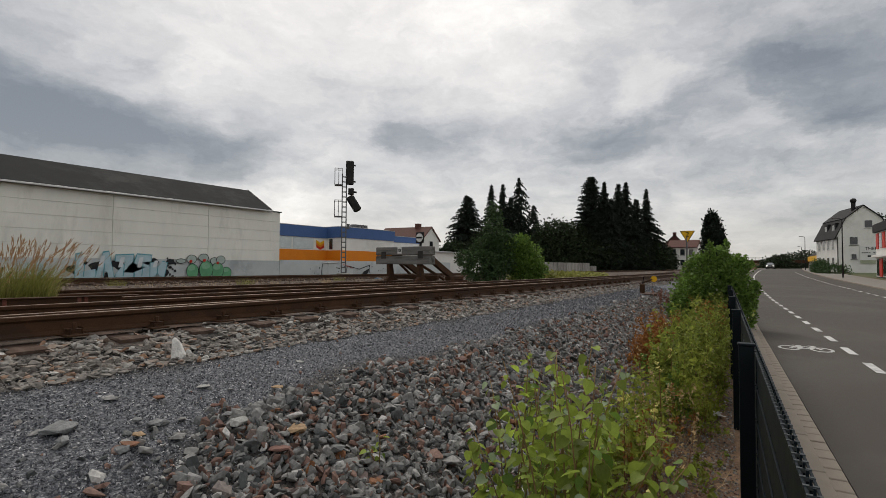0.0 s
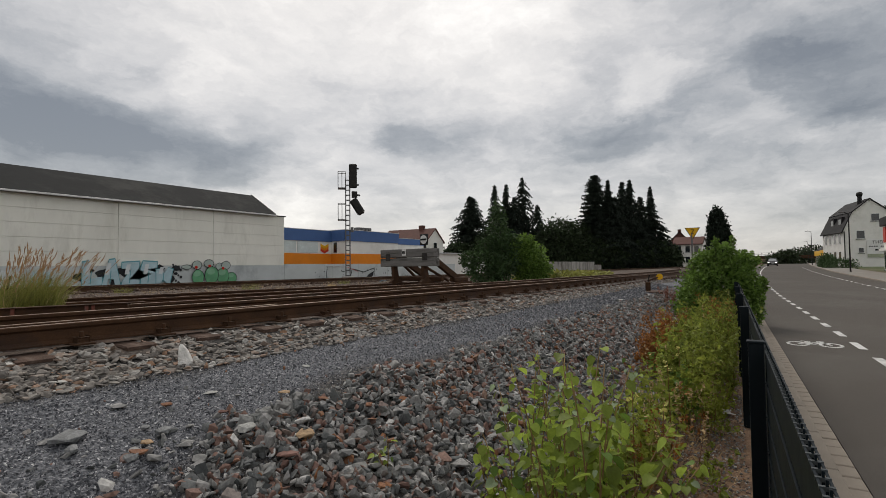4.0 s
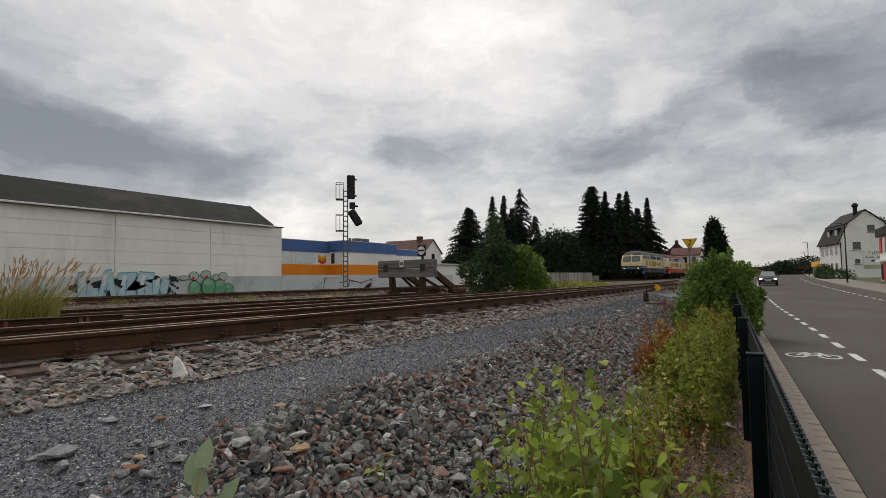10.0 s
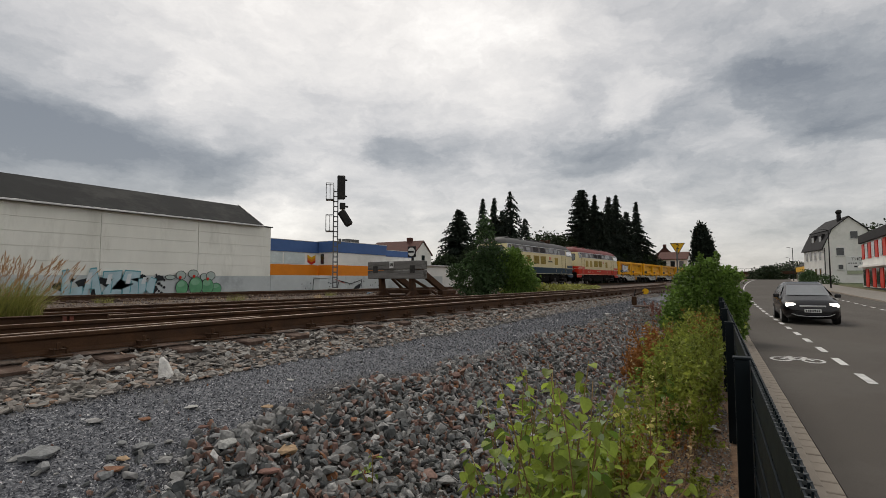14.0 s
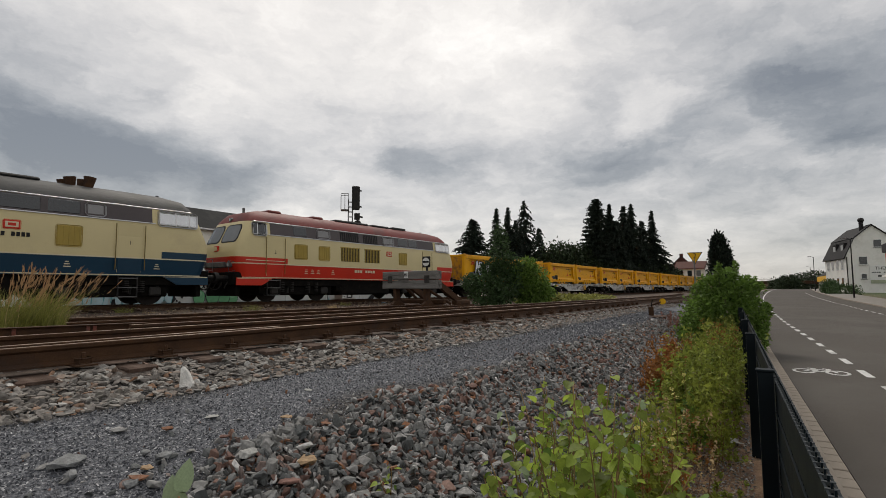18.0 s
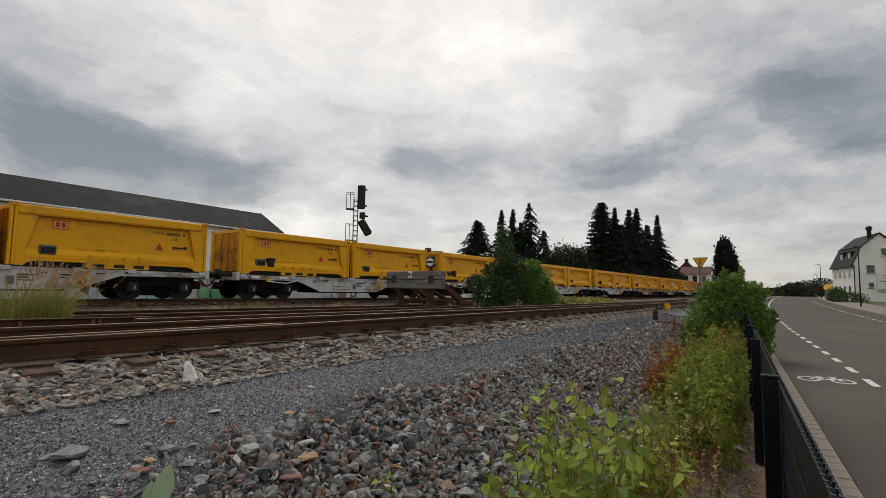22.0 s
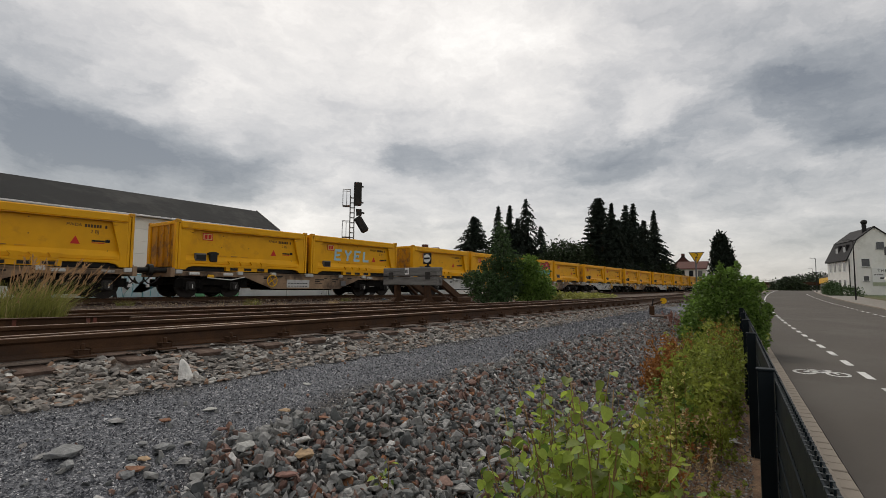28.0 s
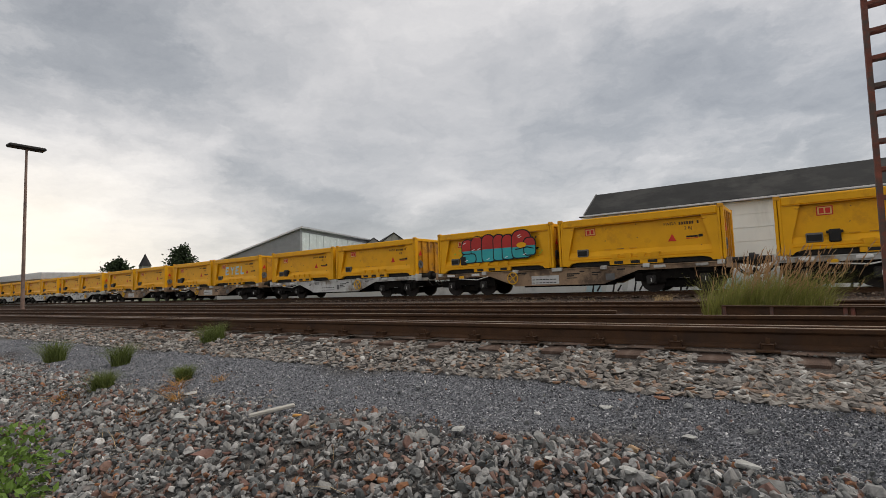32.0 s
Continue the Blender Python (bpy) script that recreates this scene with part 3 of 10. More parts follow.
def tube(points, radii, n=6, closed=False):
    """One bent round bar through the points."""
    bm = bmesh.new()
    P = [Vector(p) for p in points]
    R = radii if isinstance(radii, (list, tuple)) else [radii] * len(P)
    rings = []
    for i, p in enumerate(P):
        if closed:
            d = P[(i + 1) % len(P)] - P[i - 1]
        else:
            d = P[min(i + 1, len(P) - 1)] - P[max(i - 1, 0)]
        m = d.to_track_quat("Z", "Y").to_matrix()
        rings.append([bm.verts.new(p + m @ Vector((R[i] * math.cos(2 * math.pi * k / n), R[i] * math.sin(2 * math.pi * k / n), 0))) for k in range(n)])
    last = len(P) if closed else len(P) - 1
    for i in range(last):
        a, b = rings[i], rings[(i + 1) % len(P)]
        for k in range(n):
            bm.faces.new((a[k], a[(k + 1) % n], b[(k + 1) % n], b[k]))
    if not closed:
        bm.faces.new(rings[0][::-1]), bm.faces.new(rings[-1])
    for f in bm.faces:
        f.smooth = len(f.verts) == 4
    return bm

# ---------------------------------------------------------------- the lie of the land
ROAD_Z = -1.30


def fence_y(x):
    """The fence line along the road; the road bends slowly to the right beyond 30 m."""
    d = np.clip(np.asarray(x, float) - 30, 0, 60)
    far = np.clip(np.asarray(x, float) - 100, 0, 170)
    return -0.14 + 0.067 * np.minimum(x, 30) + 0.067 * (d - d * d / 120) - 0.0004 * far * far


def rail_a(x):
    """The near rail."""
    return 4.77 - 0.008 * np.asarray(x, float) + 0.0022 * np.clip(np.asarray(x, float) - 26, 0, 60) ** 2


def train_y(x):
    """Centre line of the running line."""
    x = np.asarray(x, float)
    return 20.7 - 0.0526 * x + 0.000042 * x * x


TRAIN_Z = -0.12
W_KEYS = (-40, -0.6, 0.0, 1.0, 1.6, 2.2, 2.8, 3.6, 4.1, 4.62, 4.95, 7.5, 12, 24, 28, 60)
Z_KEYS = (-1.36, -1.36, -1.32, -1.24, -1.12, -0.84, -0.56, -0.45, -0.38, -0.23, -0.21, -0.22, -0.33, -0.36, -0.5, -0.5)


def bank(x, y):
    """Place across the embankment: 0 at the fence, 4.9 at the near rail."""
    f, a = fence_y(x), rail_a(x)
    return np.where(y > a, y - a + 4.9, (y - f) / (a - f) * 4.9)


def rise(x):
    """The road climbs gently beyond 30 m."""
    return 0.012 * np.clip(np.asarray(x, float) - 30, 0, 125)


def ground_z(x, y):
    w = bank(x, y)
    return np.interp(w, W_KEYS, Z_KEYS) + rise(x) * np.clip((1.6 - w) / 1.6, 0, 1)


def bumps(x, y, amp):
    return amp * (np.sin(x * 1.9 + 0.7 * y) * np.cos(y * 2.3 - 0.4 * x) + 0.6 * np.sin(x * 5.1 - y * 3.7))


def ground_mat():
    m = bpy.data.materials.new("ground_surface")
    m.use_nodes = True
    nt = m.node_tree
    N, L = nt.nodes.new, nt.links.new
    b = nt.nodes["Principled BSDF"]
    at = N("ShaderNodeAttribute")
    at.attribute_name = "cover"
    tc = N("ShaderNodeTexCoord")

    def noise_col(scale, detail, a, c, lo=0.35, hi=0.65):
        n, r = N("ShaderNodeTexNoise"), N("ShaderNodeValToRGB")
        n.inputs["Scale"].default_value, n.inputs["Detail"].default_value, n.inputs["Roughness"].default_value = scale, detail, 0.7
        L(tc.outputs["Object"], n.inputs["Vector"]), L(n.outputs["Fac"], r.inputs[0])
        r.color_ramp.elements[0].position, r.color_ramp.elements[1].position = lo, hi
        r.color_ramp.elements[0].color, r.color_ramp.elements[1].color = (*a, 1), (*c, 1)
        return r.outputs[0], n.outputs["Fac"]

    def grains(scale, stops):
        """Packed grit: every cell a grain of its own shade."""
        vo, r, hs = N("ShaderNodeTexVoronoi"), N("ShaderNodeValToRGB"), N("ShaderNodeSeparateColor")
        vo.inputs["Scale"].default_value, vo.inputs["Randomness"].default_value = scale, 1.0
        L(tc.outputs["Object"], vo.inputs["Vector"]), L(vo.outputs["Color"], hs.inputs[0]), L(hs.outputs[0], r.inputs[0])
        for k, (p, c) in enumerate(stops):
            e = r.color_ramp.elements[k] if k < 2 else r.color_ramp.elements.new(p)
            e.position, e.color = p, (*c, 1)
        inv = N("ShaderNodeMath")
        inv.operation = "SUBTRACT"
        inv.inputs[0].default_value = 1.0
        L(vo.outputs["Distance"], inv.inputs[1])
        return r.outputs[0], inv.outputs[0]

    soil, s1 = noise_col(7, 9, (0.07, 0.04, 0.024), (0.24, 0.145, 0.085))
    # coarse is darkened so its colour deepens the shade between bank stones
    coarse, s2 = grains(34, [(0.0, (0.02, 0.019, 0.018)), (1.0, (0.15, 0.135, 0.12)), (0.6, (0.05, 0.045, 0.041))])
    chips, s3 = grains(75, [(0.0, (0.05, 0.053, 0.062)), (1.0, (0.36, 0.36, 0.37)), (0.6, (0.12, 0.126, 0.14)), (0.9, (0.20, 0.204, 0.217))])
    dark, s4 = noise_col(14, 9, (0.038, 0.026, 0.019), (0.12, 0.084, 0.062))
    green, s5 = noise_col(0.8, 9, (0.035, 0.06, 0.016), (0.10, 0.115, 0.04))
    sep = N("ShaderNodeSeparateColor")
    L(at.outputs["Color"], sep.inputs[0])

    def over(low, high, fac):
        mx = N("ShaderNodeMixRGB")
        L(fac, mx.inputs[0]), L(low, mx.inputs[1]), L(high, mx.inputs[2])
        return mx.outputs[0]

    col = over(soil, coarse, sep.outputs[0])
    col = over(col, chips, sep.outputs[1])
    col = over(col, dark, sep.outputs[2])
    col = over(col, green, at.outputs["Alpha"])
    L(col, b.inputs["Base Color"])
    b.inputs["Roughness"].default_value = 0.92
    bp = N("ShaderNodeBump")
    bp.inputs["Strength"].default_value, bp.inputs["Distance"].default_value = 0.7, 0.015
    ad = N("ShaderNodeMath")
    ad.operation = "ADD"
    L(s2, ad.inputs[0]), L(s3, ad.inputs[1]), L(ad.outputs[0], bp.inputs["Height"]), L(bp.outputs[0], b.inputs["Normal"])
    return m


def build_ground():
    def lines(fine0, fine1, step, far):
        a = list(np.arange(fine0, fine1, step))
        s, x = step, fine1
        while x < far:
            a.append(x)
            s *= 1.22
            x += s
        s, x = step, fine0
        while x > -far:
            s *= 1.22
            x -= s
            a.append(x)
        return np.array(sorted(a + [far, -far]))

    xs, ys = lines(-12, 26, 0.16, 3500), lines(-1.2, 8.0, 0.09, 3500)
    X, Y = np.meshgrid(xs, ys, indexing="ij")
    w = bank(X, Y)
    near = (np.abs(X) < 60) & (Y > -1.0) & (Y < 40)
    Z = ground_z(X, Y) + np.where(near & (w > 0.2) & (w < 4.4), bumps(X, Y, 0.012), 0)
    nx, ny = X.shape
    v = np.stack([X, Y, Z], -1).reshape(-1, 3)
    i = (np.arange(nx - 1)[:, None] * ny + np.arange(ny - 1)).ravel()
    f = np.concatenate([np.stack([i, i + ny, i + ny + 1], 1), np.stack([i, i + ny + 1, i + 1], 1)])
    ob = tri_mesh("ground", v, f, ground_mat())
    wob = 0.12 * np.sin(X * 1.3) + 0.08 * np.sin(X * 3.1 + 1)
    ww = (w + wob).ravel()
    edge = np.interp(X.ravel(), (-11, -5.7, -3.8, -3.0, -1.0, 0.0, 0.7, 1.2, 1.6, 2.4), (3.2, 2.8, 2.85, 2.95, 3.05, 2.95, 2.6, 2.4, 2.8, 2.98))
    chip = np.clip((ww - edge) * 5, 0, 1) * np.clip((4.15 - ww) * 5, 0, 1)
    coarse = np.clip((ww - 1.0) * 4, 0, 1)
    dark = np.clip((ww - 4.55) * 5, 0, 1)
    far = np.clip((np.abs(X.ravel() - 10) - 70) / 40, 0, 1)
    side = np.clip((Y.ravel() - 33) / 3, 0, 1)
    right = np.clip((-13 - Y.ravel() + fence_y(X).ravel()) / 2, 0, 1)
    green = np.clip(np.maximum(np.maximum(far * (np.abs(Y.ravel() - 10) > 14), side), right), 0, 1)
    at = ob.data.color_attributes.new("cover", "FLOAT_COLOR", "POINT")
    at.data.foreach_set("color", np.stack([coarse, chip, dark, green], 1).astype(np.float32).ravel())
    ob.data.shade_smooth()
    return tagged(ob, "stony railway ground sloping from track bed down to roadside soil", "ground", kind="structure")


build_ground()


def strip(name, off0, off1, z, material, x0, x1, step, label, category, thick=0.12):
    """A level band along the road, between two offsets from the fence line."""
    xs = np.arange(x0, x1 + step, step)
    lo, hi = min(off0, off1), max(off0, off1)
    v, f = [], []
    for x in xs:
        y = float(fence_y(x))
        h = z + float(rise(x))
        v += [(x, y + lo, h - thick), (x, y + hi, h - thick), (x, y + hi, h), (x, y + lo, h)]
    for i in range(len(xs) - 1):
        a, b = i * 4, i * 4 + 4
        f += [(a + 3, b + 3, b + 2, a + 2), (a + 2, b + 2, b + 1, a + 1), (a, b, b + 3, a + 3)]
    ob = raw(name, v, f, material)
    return tagged(ob, label, category, kind="structure")


strip("road", -0.755, -9.6, ROAD_Z, M_ASPHALT, -80, 420, 3.0, "grey asphalt two-lane road with dashed cycle lanes", "road")
strip("pavement", -9.75, -13.2, ROAD_Z + 0.1, M_PAVE, -80, 300, 3.0, "pale paved pavement beside the road", "pavement", 0.22)
strip("far_kerb", -9.6, -9.75, ROAD_Z + 0.1, M_KERB, -80, 300, 3.0, "pale concrete kerb along the pavement", "kerb", 0.22)


def kerbs():
    kerb = tagged(new("kerb"), "pale concrete kerb band under the fence", "kerb", kind="structure")
    gutter = tagged(new("gutter"), "row of pale concrete gutter blocks along the road", "gutter", kind="structure")
    bm = boxed(-0.492, 0.492, -0.10, 0.10, -0.2, 0.0, 0.008)
    slab = link_mesh("kerb_stone", bm, M_KERB)
    bm = boxed(-0.114, 0.114, -0.075, 0.075, -0.16, 0.0, 0.008)
    block = link_mesh("gutter_stone", bm, M_KERB)
    slab.parent, block.parent = kerb, gutter
    for k in range(-4, 46):
        x = k * 1.0 + 0.5
        y = float(fence_y(x))
        o = slab if k == -4 else slab.copy()
        if k > -4:
            scene.collection.objects.link(o)
        o.matrix_basis = pose(x, y - 0.487, ROAD_Z + 0.09 + float(rise(x)), 0, 0, math.degrees(math.atan(0.067)))
    for k in range(0, 130):
        x = 1.0 + k * 0.25
        y = float(fence_y(x))
        o = block if k == 0 else block.copy()
        if k:
            scene.collection.objects.link(o)
        o.matrix_basis = pose(x, y - 0.67, ROAD_Z + 0.012 + float(rise(x)) + random.uniform(-0.003, 0.003), 0, 0, 3.83 + random.uniform(-0.4, 0.4))
    strip("far_gutter", -0.592, -0.755, ROAD_Z + 0.008, M_KERB, 34, 300, 3.0, "pale concrete gutter along the road", "gutter")
    strip("long_kerb", -0.36, -0.588, ROAD_Z + 0.09, M_KERB, 46, 300, 3.0, "pale concrete kerb along the road", "kerb", 0.2)


kerbs()


def dashes(name, off, x0, x1, period, length, width, label):
    holder = tagged(new(name), label, "road marking", kind="structure")
    k, x = 0, x0
    while x < x1:
        v, f = [], []
        n = 3
        for i in range(n + 1):
            xx = x + length * i / n
            y = float(fence_y(xx)) + off
            h = ROAD_Z + 0.008 + float(rise(xx))
            v += [(xx, y - width / 2, h), (xx, y + width / 2, h)]
        for i in range(n):
            f.append((2 * i, 2 * i + 2, 2 * i + 3, 2 * i + 1))
        raw("dash", v, f, M_WHITELINE, holder)
        x += period
        k += 1


dashes("cycle_lane_line", -2.12, -3.3, 44, 2.0, 1.0, 0.14, "white dashed cycle lane line on the asphalt")
dashes("cycle_lane_line_beyond", -2.12, 44.7, 190, 8.0, 7.4, 0.14, "white cycle lane line along the bend")
dashes("far_lane_line", -7.75, 8.5, 110, 2.0, 1.0, 0.14, "white dashed line along the opposite cycle lane")


def bicycle_mark():
    ob = thing("bicycle_marking", "white painted bicycle symbol on the cycle lane", "road marking", (13.0, float(fence_y(13.0)) - 1.38, ROAD_Z + 0.006), 0)
    # wheels and frame lie across the lane, the wheels one beside the other
    def ring(cx, cy, r):
        bm = bmesh.new()
        n = 28
        a = [bm.verts.new((cx + 1.55 * (r + 0.03) * math.cos(2 * math.pi * i / n), cy + (r + 0.03) * math.sin(2 * math.pi * i / n), 0)) for i in range(n)]
        b = [bm.verts.new((cx + 1.55 * (r - 0.03) * math.cos(2 * math.pi * i / n), cy + (r - 0.03) * math.sin(2 * math.pi * i / n), 0)) for i in range(n)]
        for i in range(n):
            bm.faces.new((a[i], a[(i + 1) % n], b[(i + 1) % n], b[i]))
        return bm
    part("wheel", ring(0, 0.28, 0.18), M_WHITELINE, ob)
    part("wheel", ring(0, -0.28, 0.18), M_WHITELINE, ob)

    def bar(a, b, w=0.05):
        bm = bmesh.new()
        a, b = Vector((*a, 0)), Vector((*b, 0))
        s = (b - a).normalized().cross(Vector((0, 0, 1))) * w
        bm.faces.new([bm.verts.new(p) for p in (a - s, b - s, b + s, a + s)])
        return bm
    for a, b in (((0, 0.28), (0.32, 0.12)), ((0.32, 0.12), (0.32, -0.16)), ((0.32, -0.16), (0, -0.28)), ((0, 0.02), (0.32, 0.12)), ((0, 0.02), (0.32, -0.16)),
                 ((0, 0.28), (0, 0.02)), ((0.32, -0.16), (0.5, -0.12)), ((0.5, -0.05), (0.5, -0.2)), ((0.32, 0.12), (0.45, 0.14)), ((0.45, 0.22), (0.45, 0.06))):
        part("frame_bar", bar(a, b, 0.035), M_WHITELINE, ob)


bicycle_mark()

# ---------------------------------------------------------------- tracks
RAIL = [(-0.075, -0.16), (0.075, -0.16), (0.075, -0.148), (0.016, -0.125), (0.011, -0.05), (0.034, -0.032), (0.036, -0.006), (0.03, 0.0), (-0.03, 0.0),
        (-0.036, -0.006), (-0.034, -0.032), (-0.011, -0.05), (-0.016, -0.125), (-0.075, -0.148)]


def rail(points, parent, label="", profile=RAIL):
    v, f = sweep(points, profile)
    ob = raw("rail", v, f, [M_RUST, M_RAILTOP], parent)
    n = len(profile)
    for p in ob.data.polygons:
        if len(p.vertices) == 4 and p.index % n == 7:
            p.material_index = 1
    return tagged(ob, label)


def line(fn, x0, x1, step, z=0.0, off=0.0):
    return [(x, float(fn(x)) + off, z) for x in np.arange(x0, x1 + 0.01, step)]


def sleepers(parent, xs, y0, y1, z, slope=0.0):
    first = None
    for x in xs:
        if first is None:
            first = o = part("sleeper", boxed(-0.13, 0.13, -0.5, 0.5, -0.16, 0, 0.012), M_SLEEPER, parent)
        else:
            o = first.copy()
            scene.collection.objects.link(o)
        a, b = float(y0(x)), float(y1(x))
        o.matrix_basis = Matrix.LocRotScale((x + random.uniform(-0.03, 0.03), (a + b) / 2, z + random.uniform(-0.008, 0.006)),
                                            Euler((0, 0, radians(random.uniform(-1.5, 1.5)))), (1, b - a, 1))


def chairs(parent, fn, xs, z=0.0):
    """Base plate and clamp where a rail sits on each sleeper."""
    bm = bmesh.new()
    box(bm, -0.08, 0.08, -0.17, 0.17, -0.175, -0.158, 0.004)
    for s in (-1, 1):
        box(bm, -0.045, 0.045, s * 0.06, s * 0.13, -0.16, -0.115, 0.01)
        rod(bm, (0, s * 0.1, -0.13), (0, s * 0.1, -0.07), 0.016, 6)
    first = part("rail_chair", bm, M_RUST, parent)
    for i, x in enumerate(xs):
        o = first if i == 0 else first.copy()
        if i:
            scene.collection.objects.link(o)
        o.matrix_basis = pose(x, float(fn(x)), z, 0, 0, random.uniform(-2, 2))


def b_rail(x):
    return np.interp(x, (-60, -12, 0, 5, 14.5, 22, 26), (6.3, 6.3, 6.12, 5.85, 5.42, 5.05, 4.95))


def c_rail(x):
    return np.interp(x, (-60, -20, 3, 8, 26), (8.6, 8.2, 6.85, 6.6, 6.18)) + 0.0022 * np.clip(np.asarray(x, float) - 26, 0, 60) ** 2


def side_track(x):
    return 10.75 - 0.075 * np.asarray(x, float)


def build_tracks():
    near = tagged(new("near_track"), "rusty railway turnout on dark timber sleepers in ballast", "railway track", kind="structure")
    rail(line(rail_a, -70, 110, 2), near)
    rail([(x, float(rail_a(x)) + 0.36 + 0.02 * math.sin(x), -0.012) for x in np.arange(-30, 3.9, 1.5)] + [(3.9, float(rail_a(3.9)) + 0.34, -0.012)], near)
    rail(line(b_rail, -70, 26, 2), near)
    rail(line(c_rail, 3.0, 110, 2, -0.01), near)
    rail(line(c_rail, -70, -1.0, 2, -0.01), near)
    xs = np.arange(-24, 45, 0.65)
    sleepers(near, xs, lambda x: rail_a(x) - 0.33, lambda x: rail_a(x) + 2.9, -0.205)
    chairs(near, rail_a, np.arange(-10, 20, 0.65))
    side = tagged(new("side_track"), "rusty stub track that ends at a buffer stop", "railway track", kind="structure")
    rail(line(side_track, -70, 15.5, 2, -0.1, -0.75), side)
    rail(line(side_track, -70, 15.5, 2, -0.1, 0.75), side)
    sleepers(side, np.arange(-16, 15, 0.65), lambda x: side_track(x) - 1.3, lambda x: side_track(x) + 1.3, -0.278)
    main = tagged(new("running_line"), "railway line in brown ballast on which the train runs", "railway track", kind="structure")
    rail(line(train_y, -260, 260, 4, TRAIN_Z, -0.75), main)
    rail(line(train_y, -260, 260, 4, TRAIN_Z, 0.75), main)
    sleepers(main, np.arange(-36, 60, 0.65), lambda x: train_y(x) - 1.3, lambda x: train_y(x) + 1.3, TRAIN_Z - 0.178)


build_tracks()


def beam_edge():
    """Steel channel with red clips along the end of the turnout, in front of the lattice mast."""
    ob = thing("steel_channel", "rust-brown steel channel with red clips lying along the track", "steel beam", (1.25, 7.55, -0.16), -13.5)
    bm = boxed(-2.1, 2.1, -0.05, 0.05, 0.0, 0.15, 0.006)
    part("web", bm, M_RUST, ob)
    bm = bmesh.new()
    box(bm, -2.1, 2.1, -0.09, 0.03, 0.15, 0.162, 0.003)
    part("flange", bm, M_RUST, ob)
    for i, x in enumerate((-2.06, -1.5, -0.75, -0.68, 0.0, 0.07, 0.75, 1.45, 1.52)):
        part("clip", boxed(x - 0.02, x + 0.02, -0.07, -0.045, 0.0, 0.156, 0.003), M_REDLEAD, ob, "red-lead painted clip" if i == 0 else "")


beam_edge()

# ---------------------------------------------------------------- buildings behind the railway
HALL_Y, HALL_X0, HALL_X1 = 31.0, -10.0, 24.3
EAVE, RIDGE, BASE, SOCKEL = 4.36, 6.06, -0.55, 0.70
ROOF_X0, ROOF_X1, RIDGE_IN = -9.7, 23.3, 2.65


def hall():
    ob = thing("industrial_hall", "long off-white panel-clad hall with a dark gabled roof", "hall")
    d = 8.4
    bm = boxed(HALL_X0, HALL_X1, HALL_Y, HALL_Y + d, BASE, EAVE)
    body = part("wall", bm, M_PANEL, ob)
    # cladding: rows of flat panels with open joints
    cols = [HALL_X0 + (HALL_X1 - HALL_X0) * k / 6 for k in range(7)]
    rows = [SOCKEL, 1.43, 2.16, 2.89, 3.62, EAVE]
    for c in range(6):
        for r in range(5):
            part("panel", boxed(cols[c] + 0.012, cols[c + 1] - 0.012, HALL_Y - 0.05, HALL_Y - 0.002, rows[r] + 0.008, rows[r + 1] - 0.008, 0.006), M_PANEL, ob)
    for c in range(6):
        part("plinth_panel", boxed(cols[c] + 0.006, cols[c + 1] - 0.006, HALL_Y - 0.075, HALL_Y - 0.002, BASE, SOCKEL - 0.008, 0.006), M_SOCKEL, ob, "pale grey painted plinth")
    mid = Matrix.Translation(((ROOF_X0 + ROOF_X1) / 2, HALL_Y, EAVE)) @ pose(0, 0, 0, 0, 0, 90)
    bm = bmesh.new()
    prism(bm, [(-0.35, 0), (RIDGE_IN, RIDGE - EAVE), (8.75, 0), (8.75, 0.1), (RIDGE_IN, RIDGE - EAVE + 0.1), (-0.35, 0.1)], ROOF_X1 - ROOF_X0, mid)
    part("roof", bm, M_ROOF, ob)
    bm = bmesh.new()
    prism(bm, [(0, 0), (RIDGE_IN, RIDGE - EAVE - 0.02), (8.4, 0)], ROOF_X1 - ROOF_X0 - 0.3, mid)
    part("gable", bm, M_PANEL, ob)
    # flat sheet copings where the walls run on past the roof
    for x0, x1 in ((HALL_X0 - 0.12, ROOF_X0 - 0.003), (ROOF_X1 + 0.003, HALL_X1 + 0.12)):
        part("coping", boxed(x0, x1, HALL_Y - 0.12, HALL_Y + d + 0.1, EAVE + 0.003, EAVE + 0.07, 0.01), M_ROOF, ob, "dark sheet coping")
    # a verge board up the near slope
    for x in (ROOF_X0 - 0.04, ROOF_X1 + 0.04):
        bm = bmesh.new()
        prism(bm, [(-0.3, 0.08), (RIDGE_IN, RIDGE - EAVE + 0.08), (RIDGE_IN, RIDGE - EAVE + 0.16), (-0.3, 0.16)], 0.07, Matrix.Translation((x, HALL_Y, EAVE)) @ pose(0, 0, 0, 0, 0, 90))
        part("verge", bm, M_GREYSTEEL, ob)
    part("gutter", boxed(ROOF_X0 - 0.1, ROOF_X1 + 0.1, HALL_Y - 0.44, HALL_Y - 0.36, EAVE - 0.03, EAVE + 0.07, 0.01), M_METALEDGE, ob, "bright metal eaves gutter")


hall()


